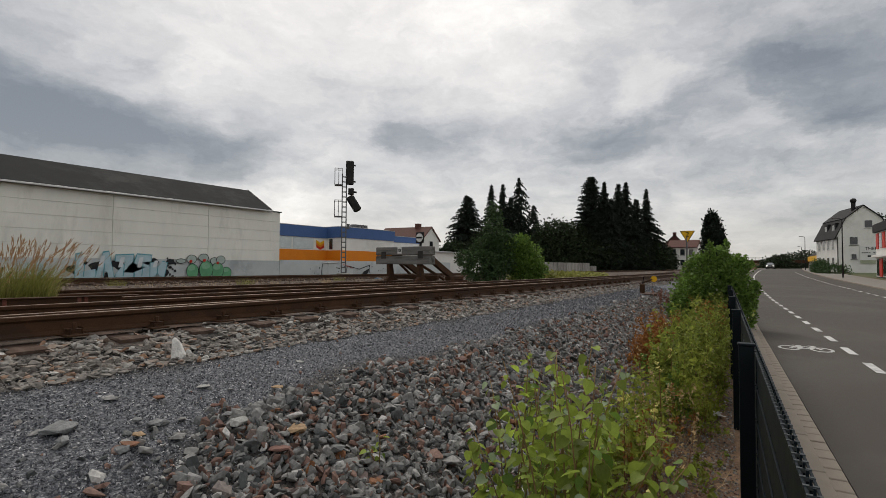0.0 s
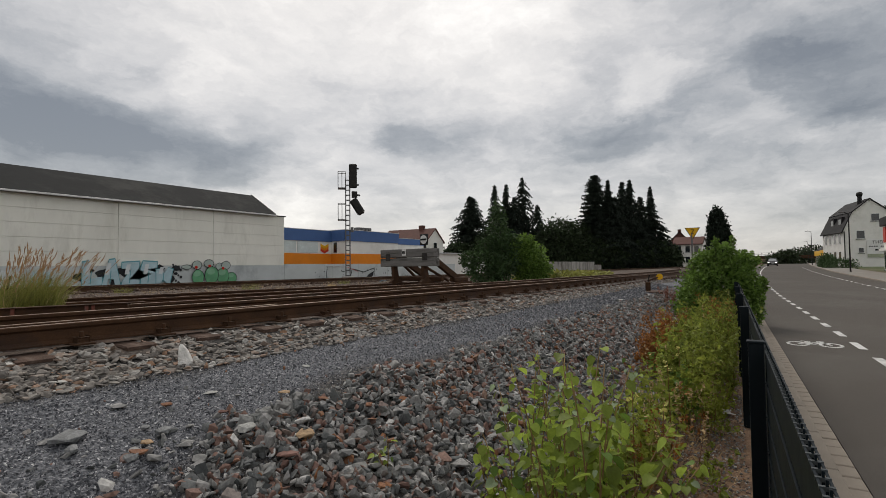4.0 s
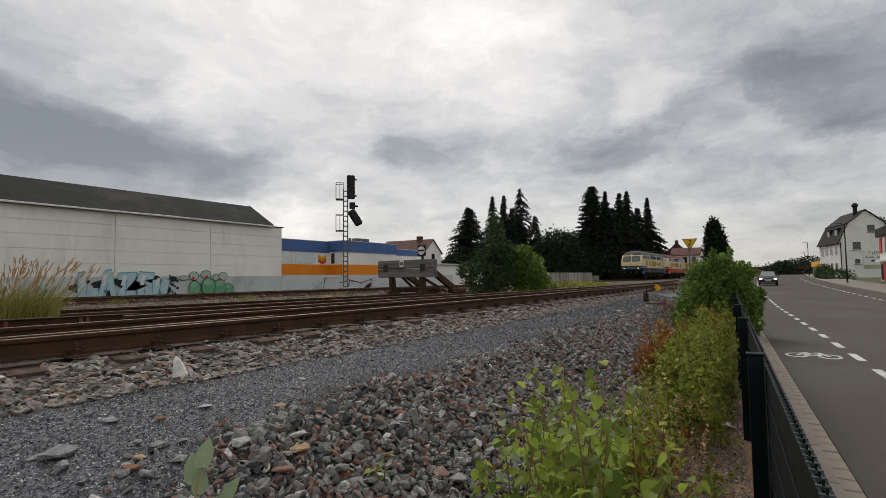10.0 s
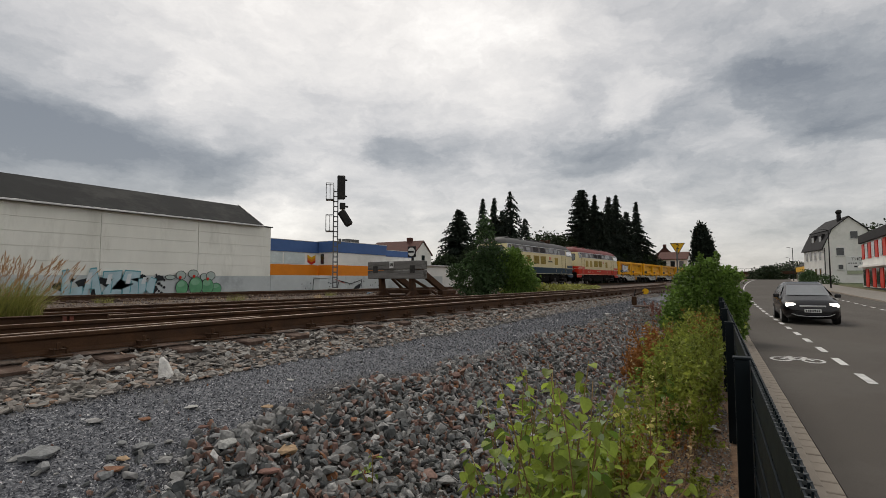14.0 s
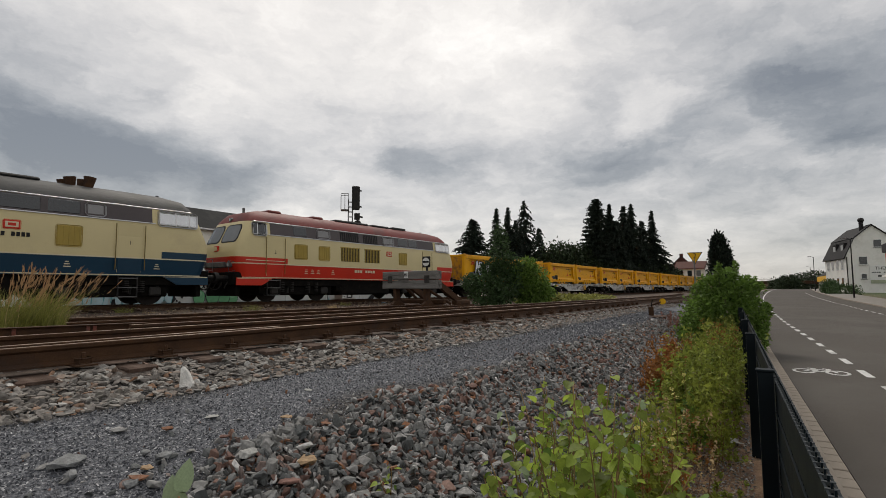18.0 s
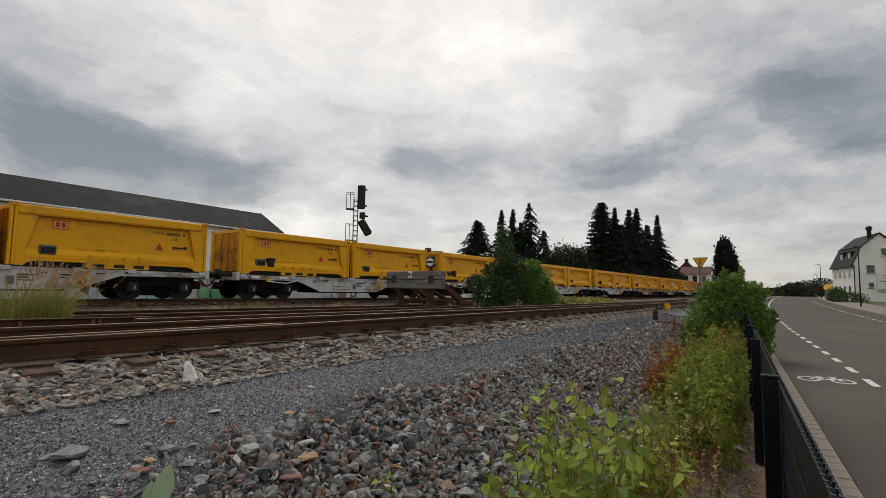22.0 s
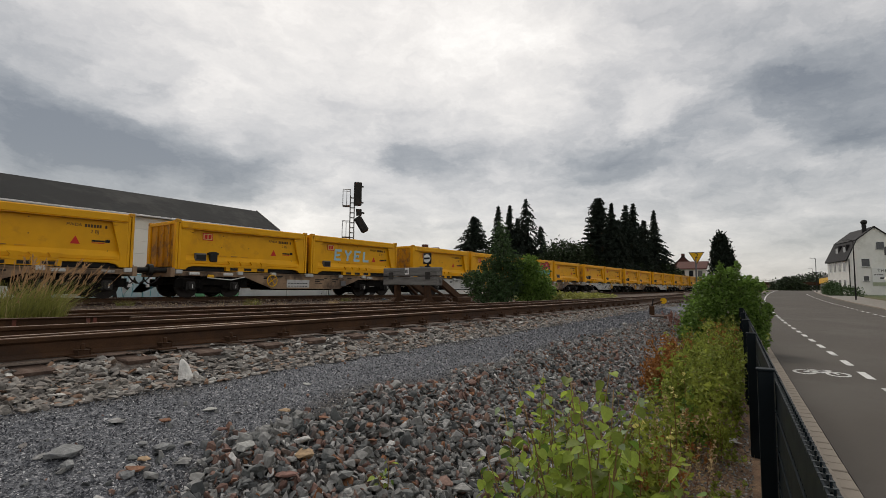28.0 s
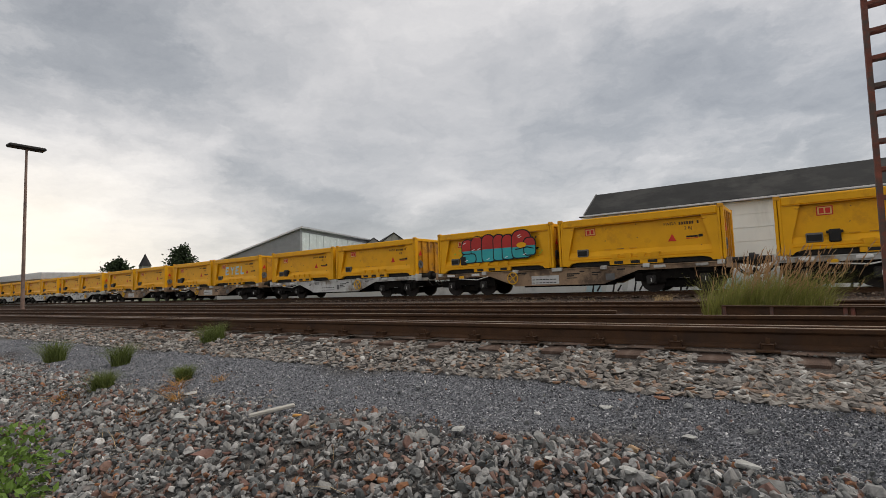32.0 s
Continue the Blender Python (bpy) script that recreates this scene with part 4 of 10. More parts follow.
def boundary_wall():
    ob = tagged(new("boundary_wall"), "low pale grey painted wall with graffiti beyond the line", "wall", kind="structure")
    x = HALL_X1 + 0.02
    while x < 47:
        part("wall_panel", boxed(x + 0.006, x + 4.0 - 0.006, HALL_Y - 0.06, HALL_Y + 0.14, -0.6, 0.78, 0.008), M_SOCKEL, ob)
        x += 4.0
    x = HALL_X0 - 40.02
    while x < HALL_X0 - 0.5:
        part("wall_panel", boxed(x + 0.006, x + 4.0 - 0.006, HALL_Y - 0.06, HALL_Y + 0.14, -0.6, 0.78, 0.008), M_SOCKEL, ob)
        x += 4.0


boundary_wall()


def store():
    """Flat-roofed shop: orange below, white and windows above, blue parapet."""
    ob = thing("flat_roofed_store", "flat-roofed store with orange, white and blue facade bands", "store")
    blocks = [(24.6, 34.3, 36.5, 46, 4.09), (34.3, 42.4, 34.6, 46, 4.14), (42.4, 53, 39, 48, 4.05)]
    for i, (x0, x1, y0, y1, top) in enumerate(blocks):
        if i < 2:
            part("wall", boxed(x0, x1, y0, y1, -0.5, top - 0.02), M_WHITE, ob)
            part("orange_band", boxed(x0 + 0.003, x1 - 0.003, y0 - 0.04, y0 - 0.003, 0.45, 1.84, 0.005), M_ORANGE, ob, "orange facade band")
            part("blue_band", boxed(x0 - 0.05, x1 + 0.05, y0 - 0.1, y0 - 0.003, top - 1.06, top, 0.01), M_BLUE, ob, "blue parapet band")
        else:
            part("wall", boxed(x0, x1, y0, y1, -0.5, top - 0.75), M_WHITE, ob)
            part("blue_band", boxed(x0, x1 + 0.2, y0 - 0.1, y1, top - 0.75, top, 0.01), M_BLUE, ob, "blue parapet band")
        part("coping", boxed(x0 - 0.06, x1 + 0.06, y0 - 0.12, y1, top + 0.002, top + 0.06, 0.008), M_METALEDGE, ob)
    # the bands turn the corner where the second block steps forward
    part("orange_band", boxed(34.26, 34.297, 34.6, 36.45, 0.45, 1.84, 0.005), M_ORANGE, ob, "orange facade band")
    part("blue_band", boxed(34.2, 34.297, 34.6, 36.38, 3.08, 4.138, 0.008), M_BLUE, ob, "blue parapet band")
    part("window", boxed(34.26, 34.297, 35.7, 36.15, 1.95, 2.95, 0.01), M_GLASS_DARK, ob, "narrow dark window")
    for k in range(3):
        x = 24.9 + k * 2.6
        part("window", boxed(x, x + 2.45, 36.5 - 0.035, 36.5 - 0.004, 1.92, 2.98, 0.01), M_GLASS_PALE, ob, "pale reflecting window pane")
    for k, (c, z) in enumerate(((M_SIGNYELLOW, 2.6), (M_ORANGE, 2.36), (M_RED, 2.12))):
        bm = bmesh.new()
        prism(bm, [(-0.5, 0.25), (0, 0), (0.5, 0.25), (0.5, 0.48), (0, 0.23), (-0.5, 0.48)], 0.03, Matrix.Translation((33.4, 36.475, z - 0.25)))
        part("chevron", bm, c, ob, "coloured chevron sign")
    ac = thing("roof_air_handler", "grey air handling units on the flat roof", "air conditioner", (42.0, 39.5, 4.2))
    for k in range(4):
        part("fan_unit", boxed(-1.05 + k * 0.55, -0.57 + k * 0.55, -0.4, 0.4, 0.1, 0.85, 0.04), M_GREYSTEEL, ac)
    part("frame", boxed(-1.1, 1.1, -0.4, 0.4, 0.0, 0.1), M_BLACK, ac)
    low = thing("low_white_shed", "low white flat-roofed shed behind the boundary wall", "shed")
    part("wall", boxed(46.5, 60, 33.4, 38.7, -0.5, 2.0), M_WHITE, low)
    part("roof", boxed(46.2, 60.3, 33.1, 38.8, 2.0, 2.16, 0.02), M_METALEDGE, low)


store()


def house(name, label, place, turn, w, d, eave, ridge, wall, roof, windows=(), chimney=None, hip=False):
    """A gabled house: gable towards -x of its own space; windows: (side, along, z, w, h)."""
    ob = thing(name, label, "house", place, turn)
    part("wall", boxed(0, d, -w / 2, w / 2, -1.0, eave), wall, ob)
    bm = bmesh.new()
    prism(bm, [(-w / 2, 0), (0, ridge - eave - 0.02), (w / 2, 0)], d - 0.02, Matrix.Translation((d / 2, 0, eave)) @ pose(0, 0, 0, 0, 0, 90))
    part("gable", bm, wall, ob)
    k = (ridge - eave) / (w / 2)
    for s in (-1, 1):
        bm = bmesh.new()
        prism(bm, [(0, ridge - eave), (s * (w / 2 + 0.4), -0.4 * k), (s * (w / 2 + 0.4), -0.4 * k + 0.16), (0, ridge - eave + 0.16)], d + 0.4,
              Matrix.Translation((d / 2, 0, eave)) @ pose(0, 0, 0, 0, 0, 90))
        part("roof", bm, roof, ob)
    for side, along, z, ww, hh in windows:
        win = None
        if side == "gable":
            fr = boxed(-0.05, 0.03, along - ww / 2 - 0.08, along + ww / 2 + 0.08, z - 0.08, z + hh + 0.08, 0.01)
            gl = boxed(-0.07, -0.052, along - ww / 2, along + ww / 2, z, z + hh)
            si = boxed(-0.16, 0.0, along - ww / 2 - 0.12, along + ww / 2 + 0.12, z - 0.15, z - 0.09, 0.01)
        else:
            y = w / 2 if side == "left" else -w / 2
            o = 1 if side == "left" else -1
            fr = boxed(along - ww / 2 - 0.08, along + ww / 2 + 0.08, y - 0.03, y + 0.05, z - 0.08, z + hh + 0.08, 0.01)
            gl = boxed(along - ww / 2, along + ww / 2, *sorted((y + o * 0.052, y + o * 0.07)), z, z + hh)
            si = boxed(along - ww / 2 - 0.12, along + ww / 2 + 0.12, *sorted((y, y + o * 0.16)), z - 0.15, z - 0.09, 0.01)
        win = part("window", fr, M_WHITE, ob)
        part("pane", gl, M_GLASS_DARK, win)
        part("sill", si, M_GREYSTEEL, win)
    if chimney:
        cx, cy, cw, ch = chimney
        part("chimney", boxed(cx - cw / 2, cx + cw / 2, cy - cw / 2, cy + cw / 2, ridge - 1.2, ridge + ch, 0.02), M_TILE, ob)
    return ob



def sprayed(name, label, outlines, y):
    """Flat paint shapes on the plinth, one over the other: (material, outline) from the wall outwards."""
    ob = thing(name, label, "graffiti", (0, y, 0))
    for k, (nm, m, pts) in enumerate(outlines):
        bm = bmesh.new()
        f = bm.faces.new([bm.verts.new((x, -0.004 - 0.004 * k, z)) for x, z in pts])
        bmesh.ops.triangulate(bm, faces=[f])
        part(nm, bm, m, ob)
    return ob


M_PIECEBLUE = mat("pale_blue_wall_paint", (0.40, 0.55, 0.60), 0.7, 0, 0.12, 2, 0.0, 60)
M_PIECETEAL = mat("teal_wall_paint", (0.11, 0.33, 0.38), 0.7, 0, 0.15, 2, 0.0, 60)
M_PIECEGREEN = mat("green_wall_paint", (0.13, 0.36, 0.19), 0.7, 0, 0.2, 2, 0.0, 60)
M_PIECEGREY = mat("grey_green_wall_paint", (0.42, 0.50, 0.46), 0.7, 0, 0.12, 2, 0.0, 60)
M_PIECELIGHT = mat("light_green_wall_paint", (0.22, 0.44, 0.28), 0.7, 0, 0.15, 2, 0.0, 60)
M_PIECEBLACK = mat("black_wall_paint", (0.02, 0.022, 0.025), 0.7, 0, 0.15, 2, 0.0, 60)
M_PIECEWHITE = mat("white_wall_paint", (0.62, 0.66, 0.67), 0.7, 0, 0.12, 2, 0.0, 60)


LETTERS = ([(-0.4, -0.55), (-0.38, 0.55), (-0.12, 0.6), (-0.12, -0.15), (0.42, -0.05), (0.46, -0.5)],
           [(-0.46, -0.55), (-0.1, 0.6), (0.15, 0.64), (0.45, -0.55), (0.2, -0.52), (0.1, -0.15), (-0.15, -0.15), (-0.22, -0.55)],
           [(-0.4, 0.55), (0.4, 0.6), (0.38, 0.3), (-0.05, -0.2), (0.42, -0.22), (0.4, -0.55), (-0.42, -0.55), (-0.4, -0.28), (0.05, 0.28), (-0.42, 0.28)],
           [(0.4, 0.56), (-0.3, 0.6), (-0.44, 0.2), (0.12, 0.02), (-0.4, -0.18), (-0.38, -0.55), (0.3, -0.55), (0.44, 0.06), (-0.1, 0.24), (0.38, 0.3)],
           [(-0.4, -0.55), (-0.4, 0.3), (-0.1, 0.35), (-0.05, 0.0), (0.2, 0.4), (0.46, 0.3), (0.3, -0.55), (0.1, -0.5), (-0.05, -0.3), (-0.2, -0.55)])


def wall_graffiti():
    rng = np.random.default_rng(77)
    y = HALL_Y - 0.078

    def blob(cx, cz, rx, rz, n=11, jag=0.12):
        return [(cx + rx * (1 + rng.uniform(-jag, jag)) * math.cos(2 * math.pi * k / n), cz + rz * (1 + rng.uniform(-jag, jag)) * math.sin(2 * math.pi * k / n)) for k in range(n)]

    shapes = []
    for k in range(16):
        shapes.append(("cloud", M_PIECEBLACK, blob(11.0 + k * 0.34, 0.12 + 0.42 * math.sin(k * 2.2), 0.3, 0.22, 9, 0.3)))
    xs_ = (11.55, 12.5, 13.5, 14.5, 15.35)
    for i, x in enumerate(xs_):
        h = (0.86, 0.92, 0.84, 0.86, 0.66)[i]
        letter = LETTERS[i]
        shapes.append(("teal_edge", M_PIECETEAL, [(x + 1.24 * u, 0.17 + 1.09 * v * h / 0.66) for u, v in letter]))
        shapes.append(("blue_letter", M_PIECEBLUE, [(x + 1.14 * u, 0.17 + v * h / 0.66) for u, v in letter]))
        shapes.append(("glint", M_PIECEWHITE, [(x - 0.34, 0.2), (x - 0.22, 0.6 * h / 0.66), (x + 0.0, 0.62 * h / 0.66), (x - 0.12, 0.2)]))
        shapes.append(("fold", M_PIECETEAL, [(x - 0.1, -0.3), (x - 0.04, 0.3 * h / 0.66), (x + 0.0, 0.3 * h / 0.66), (x - 0.05, -0.3)]))
    sprayed("blue_graffiti", "pale blue and teal sprayed lettering blobs on the plinth", shapes, y)
    g = []
    for k in range(12):
        g.append(("dot", M_PIECEBLACK, blob(15.95 + 0.16 * (k % 4), 0.75 - 0.11 * k, 0.06 + 0.03 * (k % 3), 0.07 + 0.02 * (k % 2), 8)))
    for cx, cz, rx, rz in ((17.45, 0.72, 0.34, 0.3), (18.25, 0.82, 0.36, 0.28), (19.0, 0.62, 0.3, 0.26), (19.45, 0.7, 0.34, 0.3), (16.75, 0.6, 0.34, 0.16)):
        g.append(("black_rim", M_PIECEBLACK, blob(cx, cz, rx, rz, 16, 0.03)))
        g.append(("pale_bulb", M_PIECEGREY, blob(cx, cz, rx - 0.04, rz - 0.04, 16, 0.03)))
    for cx, cz, rx, rz in ((17.5, -0.05, 0.42, 0.5), (19.85, -0.15, 0.4, 0.4), (19.2, 0.0, 0.46, 0.55), (18.4, 0.05, 0.5, 0.6)):
        g.append(("black_rim", M_PIECEBLACK, blob(cx, cz, rx, rz, 16, 0.03)))
        g.append(("green_lobe", M_PIECEGREEN, blob(cx, cz, rx - 0.035, rz - 0.035, 16, 0.03)))
        g.append(("pale_lobe", M_PIECELIGHT, blob(cx - 0.06, cz + rz * 0.42, rx * 0.6, rz * 0.36, 12, 0.1)))
    for cx, cz in ((17.35, 0.58), (18.25, 0.66), (19.2, 0.5)):
        g.append(("red_dot", M_RED, blob(cx, cz, 0.1, 0.1, 9, 0.1)))
    sprayed("green_graffiti", "green bulbous sprayed shape with black outline on the plinth", g, y)
    b = []
    def stroke(pts, w, m=M_PIECEBLACK):
        for (x0, z0), (x1, z1) in zip(pts, pts[1:]):
            d = Vector((x1 - x0, z1 - z0)).normalized()
            b.append(("stroke", m, [(x0 - d.y * w, z0 + d.x * w), (x1 - d.y * w, z1 + d.x * w), (x1 + d.y * w, z1 - d.x * w), (x0 + d.y * w, z0 - d.x * w)]))
    stroke([(28.5, -0.5), (28.6, 0.48), (29.5, 0.3), (30.6, 0.1)], 0.03)
    stroke([(29.6, -0.45), (29.75, 0.52), (29.95, -0.4)], 0.05)
    stroke([(31.3, -0.4), (31.5, 0.35), (33.0, 0.05), (34.4, 0.42), (34.35, -0.3)], 0.035)
    stroke([(30.9, 0.5), (31.6, 0.3), (32.2, 0.1)], 0.02, M_RED)
    b.append(("fill", M_PIECEBLACK, [(33.2, -0.5), (33.6, -0.15), (34.3, 0.1), (34.2, -0.3), (33.8, -0.5)]))
    b.append(("fill", M_PIECETEAL, [(28.5, -0.55), (28.6, -0.25), (29.6, -0.2), (29.55, -0.55)]))
    for k in range(26):
        b.append(("fleck", M_PIECEBLACK, blob(27.0 + rng.uniform(0, 14), rng.uniform(-0.4, 0.4), 0.05, 0.06, 5, 0.4)))
    sprayed("wall_scribbles", "black sprayed scribbles on the boundary wall", b, HALL_Y - 0.064)
    w = []
    for k in range(16):
        x = -9.5 + k * 1.25
        w.append(("pale_fill", M_PIECEWHITE if k % 3 else M_PIECEBLUE, [(x - 0.5, -0.5), (x - 0.3, 0.3 + 0.2 * math.sin(k)), (x + 0.4, 0.4), (x + 0.5, -0.1), (x + 0.55, -0.5)]))
        w.append(("outline", M_PIECEBLACK, [(x - 0.1, -0.4), (x + 0.05, 0.25), (x + 0.12, 0.2), (x + 0.02, -0.4)]))
        w.append(("outline", M_PIECEBLACK, [(x + 0.2, -0.3), (x + 0.45, 0.1), (x + 0.5, 0.02), (x + 0.3, -0.35)]))
    sprayed("white_graffiti", "white and black sprayed lettering blobs along the plinth", w, y)


wall_graffiti()
# ---------------------------------------------------------------- the train; vehicles run towards -x, their own x counts back from the front buffers
RIDERS = []


def outline(z, length, nose=True):
    """Level section of an engine body: raked, rounded cab fronts at both ends."""
    back = np.interp(z, (1.0, 1.3, 1.75, 2.15, 2.45, 3.35, 3.62, 3.95, 4.12, 4.2), (0.30, 0.16, 0.04, 0.0, 0.08, 0.47, 0.62, 0.86, 1.5, 2.4))
    half = np.interp(z, (1.0, 1.6, 2.9, 3.45, 3.7, 3.95, 4.12, 4.2), (1.5, 1.53, 1.5, 1.42, 1.28, 0.98, 0.6, 0.25))
    pts = []
    n = 7
    for k in range(n + 1):          # front, from +y round to -y
        a = math.pi / 2 * (1 - 2 * k / n)
        sy = math.copysign(abs(math.sin(a)) ** 0.42, math.sin(a)) if abs(math.sin(a)) > 1e-9 else 0.0
        cx = abs(math.cos(a)) ** 0.7
        pts.append((0.5 + back + 0.42 * (1 - cx), half * sy))
    rear = [(length - x, -y) for x, y in pts]
    return [(x, y, z) for x, y in pts + rear]


def loft(zs, length, cap=False):
    v, f = [], []
    for z in zs:
        v += outline(z, length)
    n = len(outline(2.0, length))
    for i in range(len(zs) - 1):
        for j in range(n):
            k = (j + 1) % n
            f.append((i * n + j, i * n + k, (i + 1) * n + k, (i + 1) * n + j))
    if cap:
        f.append(tuple(range((len(zs) - 1) * n, len(zs) * n)))
    f.append(tuple(range(n - 1, -1, -1)))
    bm = bmesh.new()
    vs = [bm.verts.new(p) for p in v]
    for q in f:
        bm.faces.new([vs[i] for i in q])
    bmesh.ops.recalc_face_normals(bm, faces=bm.faces)
    for fc in bm.faces:
        fc.smooth = len(fc.verts) == 4
    for e in bm.edges:
        if any(len(fc.verts) > 4 for fc in e.link_faces):
            e.smooth = False
    return bm


def side_panel(ob, name, x0, x1, z0, z1, material, proud=0.012, bevel=0.006, label="", both=True):
    """The same panel on both flanks (or the near one), following the flank's lean."""
    made = None
    for s in (-1, 1) if both else (-1,):
        y0, y1 = (float(np.interp(z, (1.0, 1.6, 2.9, 3.45, 3.7), (1.5, 1.53, 1.5, 1.42, 1.28))) for z in (z0, z1))
        bm = bmesh.new()
        vs = box(bm, x0, x1, -0.03, proud, z0, z1, bevel)
        for v in bm.verts:
            k = (v.co.z - z0) / (z1 - z0)
            v.co.y = s * (v.co.y + y0 + (y1 - y0) * k)
        bmesh.ops.recalc_face_normals(bm, faces=bm.faces)
        made = part(name, bm, material, ob, label if s < 0 else "")
    return made


M_SPRING = mat('oily_spring_steel', (0.028, 0.026, 0.024), 0.6, 0.2, 0.3, 6, 0.2, 60)


def wheelset(ob, x, r, y=0.75, name="wheel"):
    for s in (-1, 1):
        bm = bmesh.new()
        rod(bm, (x, s * y - 0.065, r), (x, s * y + 0.065, r), r, 24)
        rod(bm, (x, s * (y + 0.06), r), (x, s * (y + 0.16), r), 0.16, 12)
        part(name, bm, M_WHEEL, ob)


def bogie(ob, xc, base, r, heavy=False):
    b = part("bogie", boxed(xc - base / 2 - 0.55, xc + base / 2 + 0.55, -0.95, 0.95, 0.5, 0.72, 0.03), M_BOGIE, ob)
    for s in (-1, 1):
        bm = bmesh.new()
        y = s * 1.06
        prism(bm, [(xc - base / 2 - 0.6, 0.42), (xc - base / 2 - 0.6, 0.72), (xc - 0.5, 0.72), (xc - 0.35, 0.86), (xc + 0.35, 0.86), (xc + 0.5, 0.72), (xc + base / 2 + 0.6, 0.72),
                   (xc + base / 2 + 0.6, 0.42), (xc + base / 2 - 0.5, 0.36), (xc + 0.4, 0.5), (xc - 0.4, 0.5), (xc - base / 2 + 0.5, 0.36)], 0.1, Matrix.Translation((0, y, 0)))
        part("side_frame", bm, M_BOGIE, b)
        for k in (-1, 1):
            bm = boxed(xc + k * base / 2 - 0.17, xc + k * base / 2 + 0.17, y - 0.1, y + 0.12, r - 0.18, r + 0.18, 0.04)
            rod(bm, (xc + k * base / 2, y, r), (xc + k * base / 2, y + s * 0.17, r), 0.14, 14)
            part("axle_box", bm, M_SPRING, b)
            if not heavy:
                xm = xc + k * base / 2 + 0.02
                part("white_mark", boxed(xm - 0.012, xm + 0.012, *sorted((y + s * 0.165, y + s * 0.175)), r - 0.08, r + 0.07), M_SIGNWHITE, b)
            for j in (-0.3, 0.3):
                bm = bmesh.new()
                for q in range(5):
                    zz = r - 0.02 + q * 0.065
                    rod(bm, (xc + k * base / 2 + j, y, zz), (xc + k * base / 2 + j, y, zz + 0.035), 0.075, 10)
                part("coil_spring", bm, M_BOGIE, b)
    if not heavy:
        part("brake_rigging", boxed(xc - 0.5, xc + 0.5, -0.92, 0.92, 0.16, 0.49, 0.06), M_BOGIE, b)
    for k in (-1, 1):
        wheelset(b, xc + k * base / 2, r)


def buffers(ob, x, direction, z=1.05):
    for s in (-1, 1):
        bm = bmesh.new()
        rod(bm, (x, s * 0.875, z), (x + direction * 0.5, s * 0.875, z), 0.1, 14)
        rod(bm, (x + direction * 0.5, s * 0.875, z), (x + direction * 0.62, s * 0.875, z), 0.22, 20)
        part("buffer", bm, M_BLACK, ob)
    bm = bmesh.new()
    rod(bm, (x, 0, z - 0.05), (x + direction * 0.45, 0, z - 0.12), 0.05, 8)
    part("coupling_hook", bm, M_BLACK, ob)
    for s in (-1, 1):
        bm = tube([(x, s * 0.45, z - 0.2), (x + direction * 0.14, s * 0.47, z - 0.38), (x + direction * 0.3, s * 0.48, z - 0.5), (x + direction * 0.45, s * 0.45, z - 0.5), (x + direction * 0.56, s * 0.42, z - 0.38), (x + direction * 0.58, s * 0.4, z - 0.28)], 0.028)
        part("brake_hose", bm, M_BLACK, ob)


M_CABGLASS = mat('cab_window_glass', (0.10, 0.11, 0.115), 0.1, 0, 0.1, 1, 0.0, 10, spec=0.7)
# mirror-bright metal stands in for sky seen through the rear cab windows
M_SKYGLASS = mat('mirrored_sky_glass', (0.62, 0.63, 0.64), 0.06, 0.75, 0.08, 1, 0.0, 10)
M_HANDRAIL = mat('dull_brass_handrail', (0.17, 0.125, 0.03), 0.45, 0.2, 0.2, 6, 0.05, 60)
M_BLIND = mat('grey_blind_glass', (0.25, 0.25, 0.255), 0.3, 0, 0.1, 1.5, 0.0, 10)


